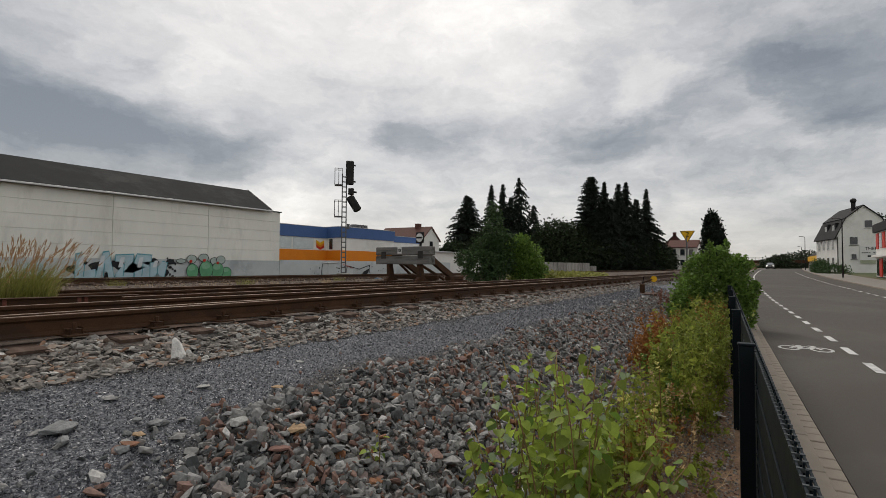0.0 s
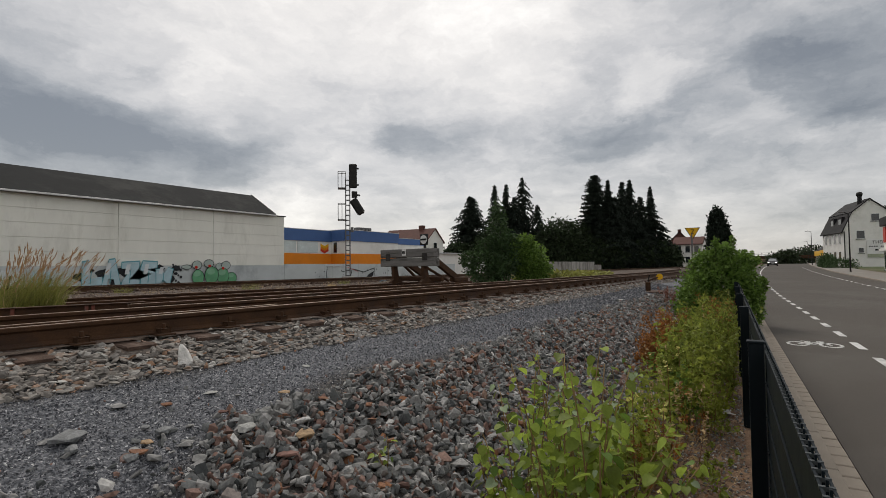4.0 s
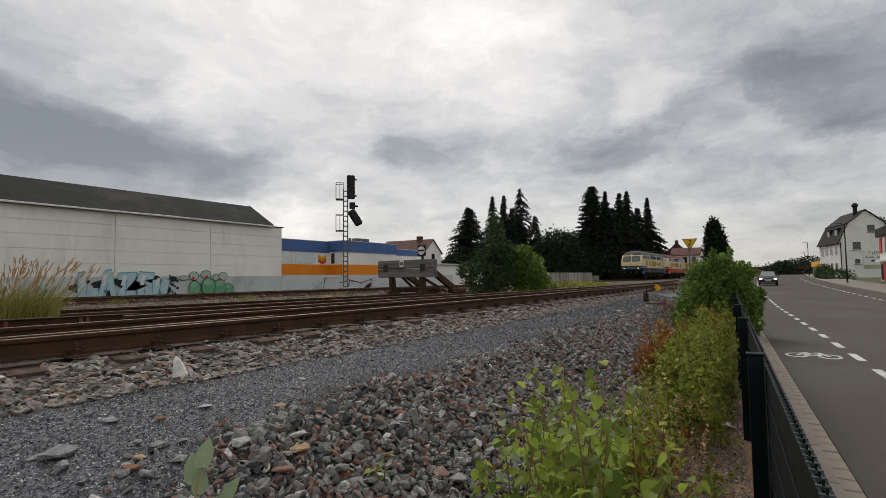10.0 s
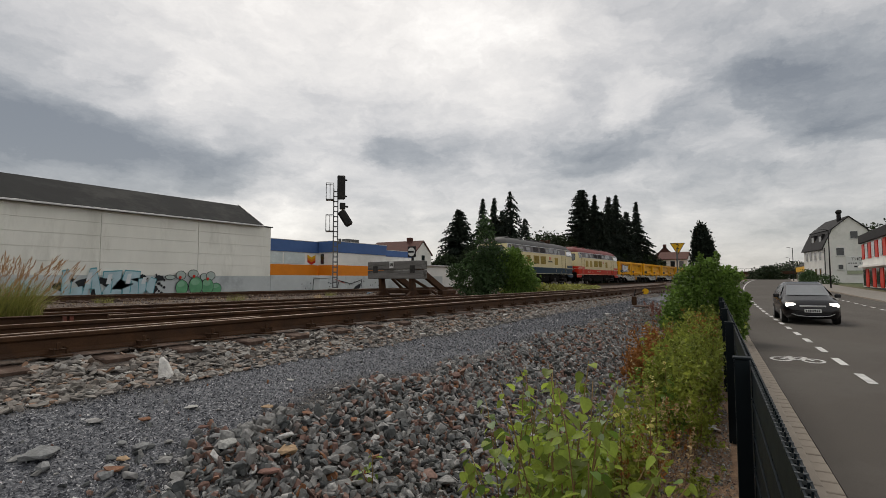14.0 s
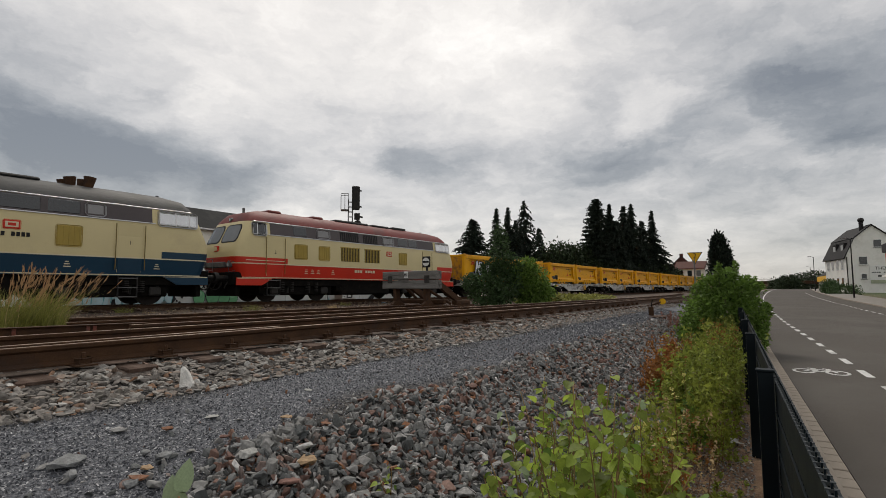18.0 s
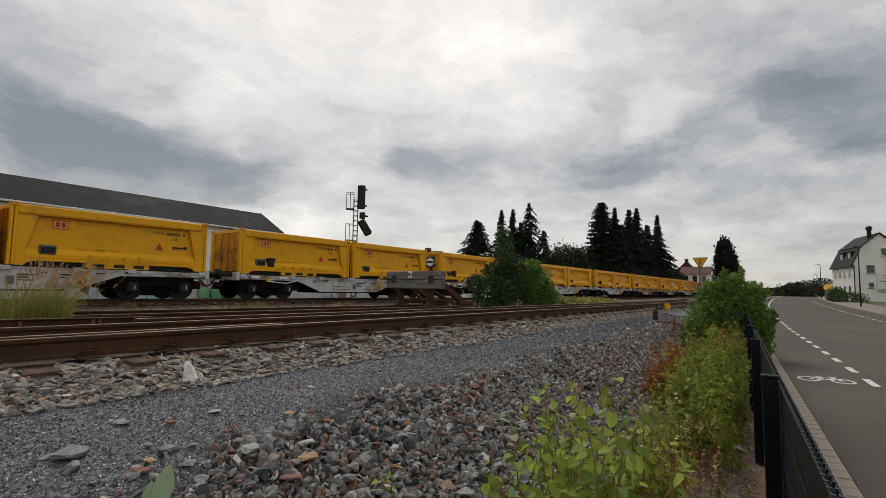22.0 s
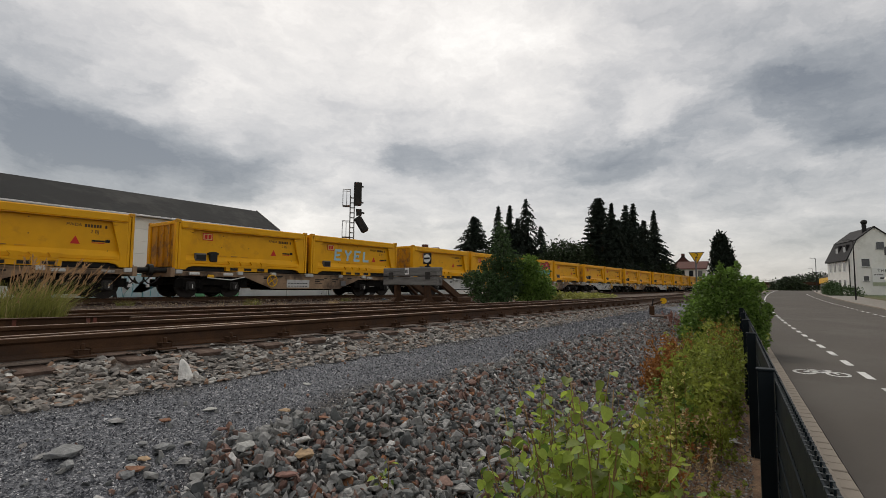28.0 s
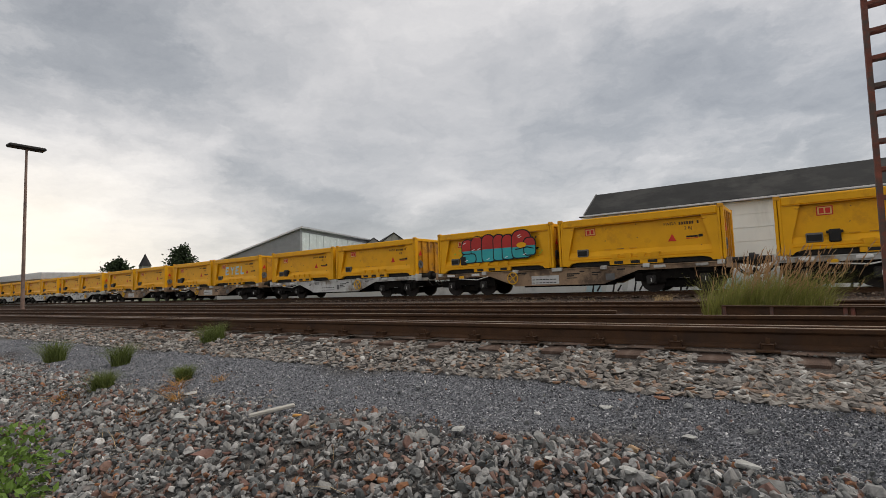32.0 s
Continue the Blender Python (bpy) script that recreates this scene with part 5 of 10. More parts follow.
def loco(name, label, lower, roof, grilles, panels, windows, upper_grilles, logo_x, digits, with_stacks, lit):
    L = 16.55
    ob = thing(name, label, "diesel locomotive")
    part("lower_body", loft([1.04, 1.3, 1.68], L), lower, ob)
    part("upper_body", loft([1.68, 2.15, 2.45, 2.9, 3.35, 3.52], L), M_CREAM, ob, "cream painted body side")
    part("roof", loft([3.52, 3.62, 3.8, 3.95, 4.06, 4.12, 4.17, 4.2], L, True), roof, ob)
    # trim lines
    side_panel(ob, "trim_line", 1.0, L - 1.0, 1.655, 1.695, M_STRIPE, 0.016, 0.004)
    side_panel(ob, "trim_line", 1.0, L - 1.0, 1.06, 1.095, M_STRIPE, 0.016, 0.004)
    side_panel(ob, "trim_line", 1.0, 2.9, 1.80, 1.83, M_STRIPE, 0.022, 0.004)
    side_panel(ob, "cab_band", 0.95, 3.05, 1.7, 1.95, lower, 0.014, 0.004)
    side_panel(ob, "cab_band", L - 2.4, L - 0.95, 1.7, 1.95, lower, 0.014, 0.004)
    side_panel(ob, "window_band", 2.15, L - 2.75, 2.98, 3.5, M_BAND, 0.028, 0.01, "dark umber window band")
    side_panel(ob, "rain_strip", 1.35, L - 1.35, 3.51, 3.545, M_ALU, 0.035, 0.006)
    side_panel(ob, "band_edge", 2.05, L - 2.65, 2.95, 2.985, M_ALU, 0.036, 0.004)
    for x0, x1 in windows:
        side_panel(ob, "engine_room_window", x0 - 0.04, x1 + 0.04, 3.0, 3.49, M_BLIND, 0.042, 0.1, "pale grey window")
    for x0, x1 in upper_grilles:
        g = side_panel(ob, "upper_grille", x0, x1, 3.0, 3.49, M_SIGNBLACK, 0.038, 0.02)
        for k in range(9):
            x = x0 + (x1 - x0) * (k + 0.5) / 9
            side_panel(g, "slat", x - 0.012, x + 0.012, 3.05, 3.45, M_BAND, 0.05, 0.004, both=False)
    for x0, x1 in grilles:
        g = side_panel(ob, "side_grille", x0, x1, 1.97, 2.68, M_SIGNBLACK, 0.012, 0.02)
        side_panel(ob, "grille_frame", x0 - 0.03, x1 + 0.03, 2.67, 2.71, M_OLIVE, 0.03, 0.006)
        n = int((x1 - x0) / 0.105)
        for k in range(n):
            x = x0 + (x1 - x0) * (k + 0.5) / n
            side_panel(g, "slat", x - 0.025, x + 0.025, 1.98, 2.67, M_OLIVE, 0.034, 0.008, both=False)
    for x0, x1 in panels:
        p = side_panel(ob, "side_panel", x0, x1, 1.95, 2.66, M_OLIVE, 0.022, 0.05, "olive yellow louvred panel")
        for k in range(5):
            x = x0 + (x1 - x0) * (k + 0.5) / 5
            side_panel(p, "rib", x - 0.02, x + 0.02, 2.0, 2.62, M_OLIVE, 0.034, 0.006, both=False)
    for x0, x1 in ((1.98, 2.82), (L - 3.85, L - 3.05)):
        d = side_panel(ob, "door", x0, x1, 1.15, 2.93, M_CREAM, 0.012, 0.02)
        lettering("door_number", "2" if x0 < 8 else "1", 0.2, M_SIGNBLACK, d, Matrix.Translation(((x0 + x1) / 2, -1.545, 2.2)) @ pose(0, 0, 0, 90, 0, 0))
        side_panel(d, "door_foot", x0 + 0.02, x1 - 0.02, 1.12, 1.66, lower, 0.018, 0.006)
        for s in (-1, 1):
            for xx in (x0 - 0.06, x1 + 0.06):
                part("handrail", rodded((xx, s * 1.585, 1.25), (xx, s * 1.565, 2.85), 0.016, 8), M_HANDRAIL, ob)
            for z in (0.95, 0.62, 0.3):
                part("step", boxed(x0 + 0.1, x1 - 0.1, *sorted((s * 1.2, s * 1.5)), z, z + 0.03), M_GREYSTEEL, ob)
            for xx in (x0 + 0.1, x1 - 0.1):
                part("step_hanger", boxed(xx - 0.02, xx + 0.02, *sorted((s * 1.44, s * 1.48)), 0.3, 1.1), M_BLACK, ob)
    for a, sgn in ((1.16, 1), (L - 1.16, -1)):
        x0, x1 = (1.3, 1.93) if sgn > 0 else (L - 2.52, L - 1.16)
        side_panel(ob, "window_frame", x0 - 0.05, x1 + 0.05, 2.88, 3.49, M_ALU, 0.012, 0.08)
        w = side_panel(ob, "cab_side_window", x0, x1, 2.93, 3.44, M_GLASS_DARK if sgn > 0 else M_SKYGLASS, 0.022, 0.06, "cab side window")
        if sgn < 0:
            for k in (0.44, 0.8):
                side_panel(w, "window_bar", x0 + (x1 - x0) * k - 0.02, x0 + (x1 - x0) * k + 0.02, 2.93, 3.44, M_ALU, 0.032, 0.004)
        else:
            side_panel(w, "window_bar", x0 + 0.2, x0 + 0.235, 2.93, 3.44, M_ALU, 0.032, 0.004)
    # cab fronts
    def nose_strip(end, sgn, z0, z1, proud):
        """A painted band carried round the cab front."""
        bm = bmesh.new()
        rows = []
        for z in (z0, (z0 + z1) / 2, z1):
            row = []
            for x, y, zz in [(1.02, 1.53, z)] + outline(z, L)[:8] + [(1.02, -1.53, z)]:
                row.append(bm.verts.new((end + sgn * (x - (proud if x < 1.0 else 0)), y + math.copysign(proud, y) * 0.8, zz)))
            rows.append(row)
        for a, b in zip(rows, rows[1:]):
            for i in range(len(a) - 1):
                bm.faces.new((a[i], a[i + 1], b[i + 1], b[i]))
        bmesh.ops.recalc_face_normals(bm, faces=bm.faces)
        for f in bm.faces:
            f.smooth = True
        return bm

    for end, sgn in ((0.0, 1), (L, -1)):
        part("nose_band", nose_strip(end, sgn, 1.69, 1.95, 0.012), lower, ob)
        part("nose_line", nose_strip(end, sgn, 1.655, 1.695, 0.018), M_STRIPE, ob)
        part("nose_line", nose_strip(end, sgn, 1.06, 1.095, 0.018), M_STRIPE, ob)
        for s in (-1, 1):
            def screen(y0, y1, z0, z1, proud, corner):
                """A pane curved round the cab front."""
                bm = bmesh.new()
                grid = []
                for iz in range(5):
                    row = []
                    for iy in range(9):
                        v, u = iz / 4, iy / 8
                        z = z0 + (z1 - z0) * v
                        y = y0 + (y1 - 0.06 * v - y0) * u
                        if iz in (0, 4) and iy in (0, 8):
                            z += corner if iz == 0 else -corner
                            y += corner if iy == 0 else -corner
                        o = outline(z, L)[:8]
                        xx = float(np.interp(y, [q[1] for q in o][::-1], [q[0] for q in o][::-1]))
                        row.append(bm.verts.new((end + sgn * (xx - proud), s * y, z)))
                    grid.append(row)
                fs = [bm.faces.new((grid[i][j], grid[i][j + 1], grid[i + 1][j + 1], grid[i + 1][j])) for i in range(4) for j in range(8)]
                r = bmesh.ops.extrude_face_region(bm, geom=fs)
                for v in [g for g in r["geom"] if isinstance(g, bmesh.types.BMVert)]:
                    v.co.x += sgn * (proud + 0.03)
                bmesh.ops.recalc_face_normals(bm, faces=bm.faces)
                return bm
            part("windscreen_rubber", screen(0.05, 1.24, 2.57, 3.38, 0.012, 0.05), M_SIGNBLACK, ob)
            part("windscreen", screen(0.10, 1.19, 2.62, 3.33, 0.020, 0.05), M_CABGLASS, ob, "raked windscreen pane")
            bm = bmesh.new()
            x = end + sgn * 0.5
            rod(bm, (x, s * 0.98, 1.62), (x + sgn * 0.25, s * 0.98, 1.62), 0.13, 16)
            part("headlamp_housing", bm, M_GREYSTEEL, ob)
            bm = bmesh.new()
            rod(bm, (x - sgn * 0.012, s * 0.98, 1.62), (x + sgn * 0.1, s * 0.98, 1.62), 0.078, 16)
            part("headlamp", bm, M_LAMP if (lit and sgn > 0) else M_GLASS_PALE, ob, "lit round headlamp" if (lit and sgn > 0) else "")
        bm = boxed(*sorted((end + sgn * 0.46, end + sgn * 0.65)), -0.72, 0.72, 1.5, 1.74, 0.03)
        part("lamp_panel", bm, M_GREYSTEEL, ob, "grey grille between the headlamps")
        bm = bmesh.new()
        rod(bm, (end + sgn * 1.08, 0, 3.66), (end + sgn * 1.4, 0, 3.66), 0.09, 14)
        part("top_lamp", bm, M_GREYSTEEL, ob, "round top lamp")
        part("top_lens", rodded((end + sgn * 1.07, 0, 3.66), (end + sgn * 1.1, 0, 3.66), 0.06, 14), M_LAMP if (lit and sgn > 0) else M_GLASS_PALE, ob)
        part("buffer_beam", boxed(*sorted((end + sgn * 0.55, end + sgn * 1.2)), -1.4, 1.4, 0.75, 1.3, 0.03), M_BOGIE, ob)
        buffers(ob, end + sgn * 0.6, -sgn)
        part("rail_guard", boxed(*sorted((end + sgn * 0.75, end + sgn * 0.95)), -1.2, 1.2, 0.28, 0.75, 0.03), M_BOGIE, ob)
        for s in (-1, 1):
            pts = [(end + sgn * 0.62, s * 1.25, 1.72), (end + sgn * 0.36, s * 1.3, 1.78), (end + sgn * 0.36, s * 1.3, 1.3), (end + sgn * 0.65, s * 1.25, 1.35)]
            part("grab_rail", tube(pts, 0.018), M_GREYSTEEL, ob)
        part("front_badge", boxed(*sorted((end + sgn * 0.48, end + sgn * 0.56)), -0.14, 0.14, 2.20, 2.44, 0.015), M_RED, ob, "small red rounded badge")
        part("badge_field", boxed(*sorted((end + sgn * 0.47, end + sgn * 0.54)), -0.11, 0.11, 2.23, 2.41, 0.01), M_CREAM, ob)
    # flank writing as bars, and the badge
    side_panel(ob, "badge", logo_x - 0.22, logo_x + 0.22, 2.38, 2.68, M_RED, 0.022, 0.04, "red outlined badge")
    side_panel(ob, "badge_field", logo_x - 0.17, logo_x + 0.17, 2.43, 2.63, M_STRIPE, 0.03, 0.02)
    side_panel(ob, "badge_bar", logo_x - 0.1, logo_x + 0.1, 2.48, 2.58, M_RED, 0.034, 0.01)
    dx, dz, dw, dm = digits
    for k in range(8):
        if k in (3,):
            continue
        side_panel(ob, "number_bar", dx - dw / 2 + k * dw / 8, dx - dw / 2 + (k + 0.7) * dw / 8, dz, dz + 0.13, dm, 0.02, 0.002, both=False)
    for x in (4.0, 4.35, 4.7, 5.6, 11.2, 13.9):
        for k in range(3):
            side_panel(ob, "data_bar", x + k * 0.02, x + 0.2 - k * 0.03, 1.3 + k * 0.08, 1.33 + k * 0.08, M_STRIPE, 0.02, 0.002, both=False)
    # body aprons that reach down round the buffer beams
    for end, sgn in ((0.0, 1), (L, -1)):
        for s in (-1, 1):
            bm = bmesh.new()
            prism(bm, [(end + sgn * 0.62, 1.06), (end + sgn * 2.35, 1.06), (end + sgn * 1.8, 0.74), (end + sgn * 0.62, 0.74)], 0.05, Matrix.Translation((0, s * 1.46, 0)))
            part("apron", bm, lower, ob)
            part("apron_line", boxed(*sorted((end + sgn * 0.66, end + sgn * 2.3)), *sorted((s * 1.486, s * 1.492)), 1.02, 1.055), M_STRIPE, ob)
        for k in range(5):
            part("brake_pipe", rodded((end + sgn * 0.57, -0.9 + 0.45 * k, 0.9), (end + sgn * 0.42, -0.88 + 0.44 * k, 0.62), 0.025, 6), M_SPRING, ob)
    # underneath
    bogie(ob, 3.9, 2.8, 0.5, True)
    bogie(ob, L - 3.9, 2.8, 0.5, True)
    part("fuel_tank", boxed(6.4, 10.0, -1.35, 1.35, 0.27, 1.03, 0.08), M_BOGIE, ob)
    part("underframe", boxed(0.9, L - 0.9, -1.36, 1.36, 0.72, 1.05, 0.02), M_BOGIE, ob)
    # plain near-black boxes added to close the bright gaps round the wheels
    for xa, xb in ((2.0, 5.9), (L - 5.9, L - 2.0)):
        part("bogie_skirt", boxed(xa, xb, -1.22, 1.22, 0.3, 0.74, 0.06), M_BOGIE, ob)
    for xx in (2.4, 3.3, 4.5, 5.4):
        for x in (xx, L - xx):
            for s in (-1, 1):
                part("damper", rodded((x, s * 1.2, 0.4), (x + 0.05, s * 1.2, 0.95), 0.06, 8), M_BLACK, ob)
    for x in (6.1, 10.4):
        for s in (-1, 1):
            part("air_tank", rodded((x, s * 1.1, 0.62), (x + 0.9, s * 1.1, 0.62), 0.22, 14), M_BOGIE, ob)
    # coil springs and axle boxes that stand out before the bogie filler boxes
    for xc in (3.9, L - 3.9):
        for s in (-1, 1):
            for j in (-0.95, -0.45, 0.45, 0.95):
                bm = bmesh.new()
                for q in range(6):
                    rod(bm, (xc + j, s * 1.31, 0.47 + q * 0.075), (xc + j, s * 1.31, 0.505 + q * 0.075), 0.1, 10)
                part("coil_spring", bm, M_SPRING, ob)
            for j in (-1.4, 1.4):
                bm = boxed(xc + j - 0.2, xc + j + 0.2, s * 1.3 - 0.12, s * 1.3 + 0.06, 0.34, 0.66, 0.05)
                rod(bm, (xc + j, s * 1.34, 0.5), (xc + j, s * 1.4, 0.5), 0.09, 12)
                part("axle_box_cover", bm, M_SPRING, ob)
    part("battery_box", boxed(10.1, 11.2, -1.38, 1.38, 0.5, 1.0, 0.04), M_BOGIE, ob)
    # roof gear
    for x0, x1 in ((2.6, 3.3), (5.1, 5.8), (6.6, 9.0), (9.3, 10.7)):
        part("roof_hatch", boxed(x0, x1, -0.6, 0.6, 4.1, 4.24, 0.05), M_BLACK if x0 > 6 else roof, ob)
    for x in (1.9, L - 1.9):
        part("horn", rodded((x, 0.3, 4.0), (x, 0.3, 4.32), 0.06, 10), M_GREYSTEEL, ob)
    if with_stacks:
        for k in (0, 1):
            for s in (-1, 1):
                part("exhaust_hood", rodded((11.6 + k * 0.5, s * 0.35, 4.1), (11.55 + k * 0.6, s * 0.35, 4.44 + 0.08 * k), 0.13, 10, 0.2), M_RUST, ob, "rusty exhaust hood")
    else:
        part("exhaust_cover", boxed(11.0, 12.2, -0.6, 0.6, 4.08, 4.27, 0.05), M_BLACK, ob)
    return ob


LEAD = loco("diesel_locomotive", "cream and ocean-blue diesel locomotive with a grey roof hauling the train", M_LOCOBLUE, M_LOCOROOF,
            [(4.70, 5.44), (6.14, 7.3), (7.62, 8.78)], [(3.26, 3.98), (10.95, 11.68)], [(3.22, 4.07), (4.63, 5.46), (8.86, 9.42), (11.75, 12.3)],
            [(6.15, 7.23), (7.62, 8.7)], 9.88, (9.88, 2.18, 0.95, M_SIGNBLACK), True, True)
SECOND = loco("diesel_locomotive", "cream and crimson diesel locomotive with a red roof, coupled second", M_LOCORED, M_REDROOF,
              [(6.2, 7.5), (7.85, 9.0)], [(3.4, 4.15), (4.8, 5.5), (10.55, 11.25)], [(4.72, 5.47), (9.25, 10.1)],
              [(6.16, 7.47), (7.76, 8.87)], 9.75, (7.9, 1.42, 1.5, M_STRIPE), False, False)
for x0, x1 in ((9.55, 10.55), (10.72, 11.6)):
    side_panel(LEAD, "dark_pane", x0, x1, 3.02, 3.47, M_GLASS_DARK, 0.042, 0.03, "dark engine room window")
for x0, x1 in ((3.34, 4.1), (10.48, 11.36), (11.42, 12.2)):
    side_panel(SECOND, "dark_pane", x0, x1, 3.02, 3.47, M_GLASS_DARK, 0.042, 0.03, "dark engine room window")
RIDERS += [(LEAD, 0.0, 0.0), (SECOND, 16.5, 0.0)]


def wagon(name, label, frame, wheel_at):
    L = 13.86
    ob = thing(name, label, "flat wagon")
    for s in (-1, 1):
        bm = bmesh.new()
        y = s * 1.2
        prism(bm, [(0.65, 1.0), (L - 0.65, 1.0), (L - 0.65, 0.86), (L - 3.7, 0.84), (L - 4.9, 0.40), (4.9, 0.40), (3.7, 0.84), (0.65, 0.86)], 0.05, Matrix.Translation((0, y, 0)))
        part("side_sill", bm, frame, ob)
        part("sill_flange", boxed(0.65, L - 0.65, y - 0.07, y + 0.07, 1.0, 1.04, 0.006), frame, ob)
        part("sill_foot", boxed(4.95, L - 4.95, y - 0.07, y + 0.07, 0.36, 0.40, 0.006), frame, ob)
        part("data_plate", boxed(5.75, 7.0, *sorted((y + s * 0.03, y + s * 0.045)), 0.42, 0.78, 0.004), M_WAGON, ob, "printed data field")
        bm = bmesh.new()
        for k in range(7):
            box(bm, 5.8 + 0.16 * k, 5.91 + 0.16 * k, *sorted((y + s * 0.047, y + s * 0.053)), 0.47, 0.50)
            box(bm, 5.8 + 0.16 * k, 5.92 + 0.16 * k, *sorted((y + s * 0.047, y + s * 0.053)), 0.60, 0.635)
        tagged(part("load_table", bm, M_SIGNBLACK, ob, "printed load table as bars"), kind="stuff")
        bm = bmesh.new()
        for k, (x, z, w) in enumerate(((4.55, 0.86, 0.3), (4.55, 0.79, 0.2), (5.1, 0.9, 0.42), (5.12, 0.84, 0.34), (7.35, 0.78, 0.55), (7.35, 0.7, 0.3), (7.35, 0.62, 0.44), (7.9, 0.86, 0.2), (8.4, 0.8, 0.36), (8.4, 0.72, 0.24), (9.4, 0.88, 0.3), (10.3, 0.93, 0.2))):
            box(bm, x, x + w, *sorted((y + s * 0.027, y + s * 0.033)), z, z + (0.05 if k % 3 else 0.035))
        tagged(part("flank_print", bm, M_SIGNBLACK, ob, "small black printed lines as bars"), kind="stuff")
        part("card_holder", boxed(8.95 if wheel_at < 6 else 7.1, 9.3 if wheel_at < 6 else 7.3, *sorted((y + s * 0.027, y + s * 0.05)), 0.5, 0.76, 0.008), M_GREYSTEEL, ob, "grey card holder")
        # rodding and a dark strut behind the sill
        part("strut", rodded((3.4, s * 1.08, 0.84), (5.3, s * 1.08, 0.45), 0.05, 8), M_BOGIE, ob)
        part("strut", rodded((L - 3.4, s * 1.08, 0.84), (L - 5.3, s * 1.08, 0.45), 0.05, 8), M_BOGIE, ob)
        for x in (1.5, 2.9, L - 2.9, L - 1.5):
            bm = boxed(x - 0.2, x + 0.2, *sorted((s * 1.2, s * 1.29)), 0.9, 1.0, 0.01)
            rod(bm, (x - 0.1, s * 1.29, 0.95), (x - 0.1, s * 1.33, 0.95), 0.03, 8), rod(bm, (x + 0.12, s * 1.29, 0.95), (x + 0.12, s * 1.33, 0.95), 0.03, 8)
            part("twist_lock", bm, M_SIGNWHITE if x < 3 else M_WAGON, ob)
        for x in (0.9, 3.4, 5.0, 6.85, 7.05, 8.9, 10.5, L - 0.9):
            part("container_lug", boxed(x - 0.12, x + 0.12, *sorted((s * 1.18, s * 1.33)), 0.93, 1.08, 0.015), M_WAGON, ob)
        # hand brake wheel
        bm = bmesh.new()
        cx, cz, yy = wheel_at, 0.72, s * 1.36
        n = 20
        for i in range(n):
            a, b = 2 * math.pi * i / n, 2 * math.pi * (i + 1) / n
            rod(bm, (cx + 0.25 * math.cos(a), yy, cz + 0.25 * math.sin(a)), (cx + 0.25 * math.cos(b), yy, cz + 0.25 * math.sin(b)), 0.022, 6)
        for i in range(4):
            a = math.pi / 2 * i + 0.6
            rod(bm, (cx, yy, cz), (cx + 0.25 * math.cos(a), yy, cz + 0.25 * math.sin(a)), 0.018, 6)
        rod(bm, (cx, yy, cz), (cx, s * 1.18, cz), 0.03, 8)
        part("brake_wheel", bm, M_SIGNYELLOW, ob, "yellow hand-brake wheel")
        bm = bmesh.new()
        rod(bm, (2.0, s * 1.3, 0.8), (3.0, s * 1.3, 0.72), 0.02, 6), rod(bm, (3.0, s * 1.3, 0.72), (3.6, s * 1.3, 0.85), 0.02, 6)
        part("brake_lever", bm, M_SIGNWHITE, ob)
        part("lever_grip", boxed(2.0, 2.28, s * 1.27 if s > 0 else -1.33, 1.33 if s > 0 else -1.27, 0.78, 0.92, 0.04), M_SIGNYELLOW, ob)
    for x in (0.6, L - 0.75):
        part("headstock", boxed(x, x + 0.15, -1.3, 1.3, 0.8, 1.15, 0.015), frame, ob)
    for x in np.arange(1.6, L - 1, 1.55):
        part("cross_beam", boxed(x - 0.06, x + 0.06, -1.17, 1.17, 0.86, 0.99), frame, ob)
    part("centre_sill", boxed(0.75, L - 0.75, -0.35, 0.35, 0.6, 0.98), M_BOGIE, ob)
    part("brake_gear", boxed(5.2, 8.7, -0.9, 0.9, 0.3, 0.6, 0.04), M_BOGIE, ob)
    bogie(ob, 2.35, 1.8, 0.46)
    bogie(ob, L - 2.35, 1.8, 0.46)
    buffers(ob, 0.6, -1), buffers(ob, L - 0.6, 1)
    return ob


M_BADGE = mat("faded_badge_ground", (0.66, 0.45, 0.16), 0.5, 0, 0.08, 3, 0.0, 60)


def serial_print(ob, x, z, y, s):
    """The owner's letters, then the container's serial number as bars in one printed line."""
    lettering("owner_mark", "FWDA", 0.15, M_PRINT, ob, Matrix.Translation((x if s < 0 else x + 0.4, y + s * 0.006, z + 0.075)) @ pose(0, 0, 0, 90, 0, 0 if s < 0 else 180))
    bm = bmesh.new()
    for k in range(8):
        if k != 6:
            a = x + 0.3 + k * 0.085
            box(bm, a, a + 0.06, *sorted((y, y + s * 0.008)), z + 0.02, z + 0.125)
    part("serial_print", bm, M_PRINT, ob)


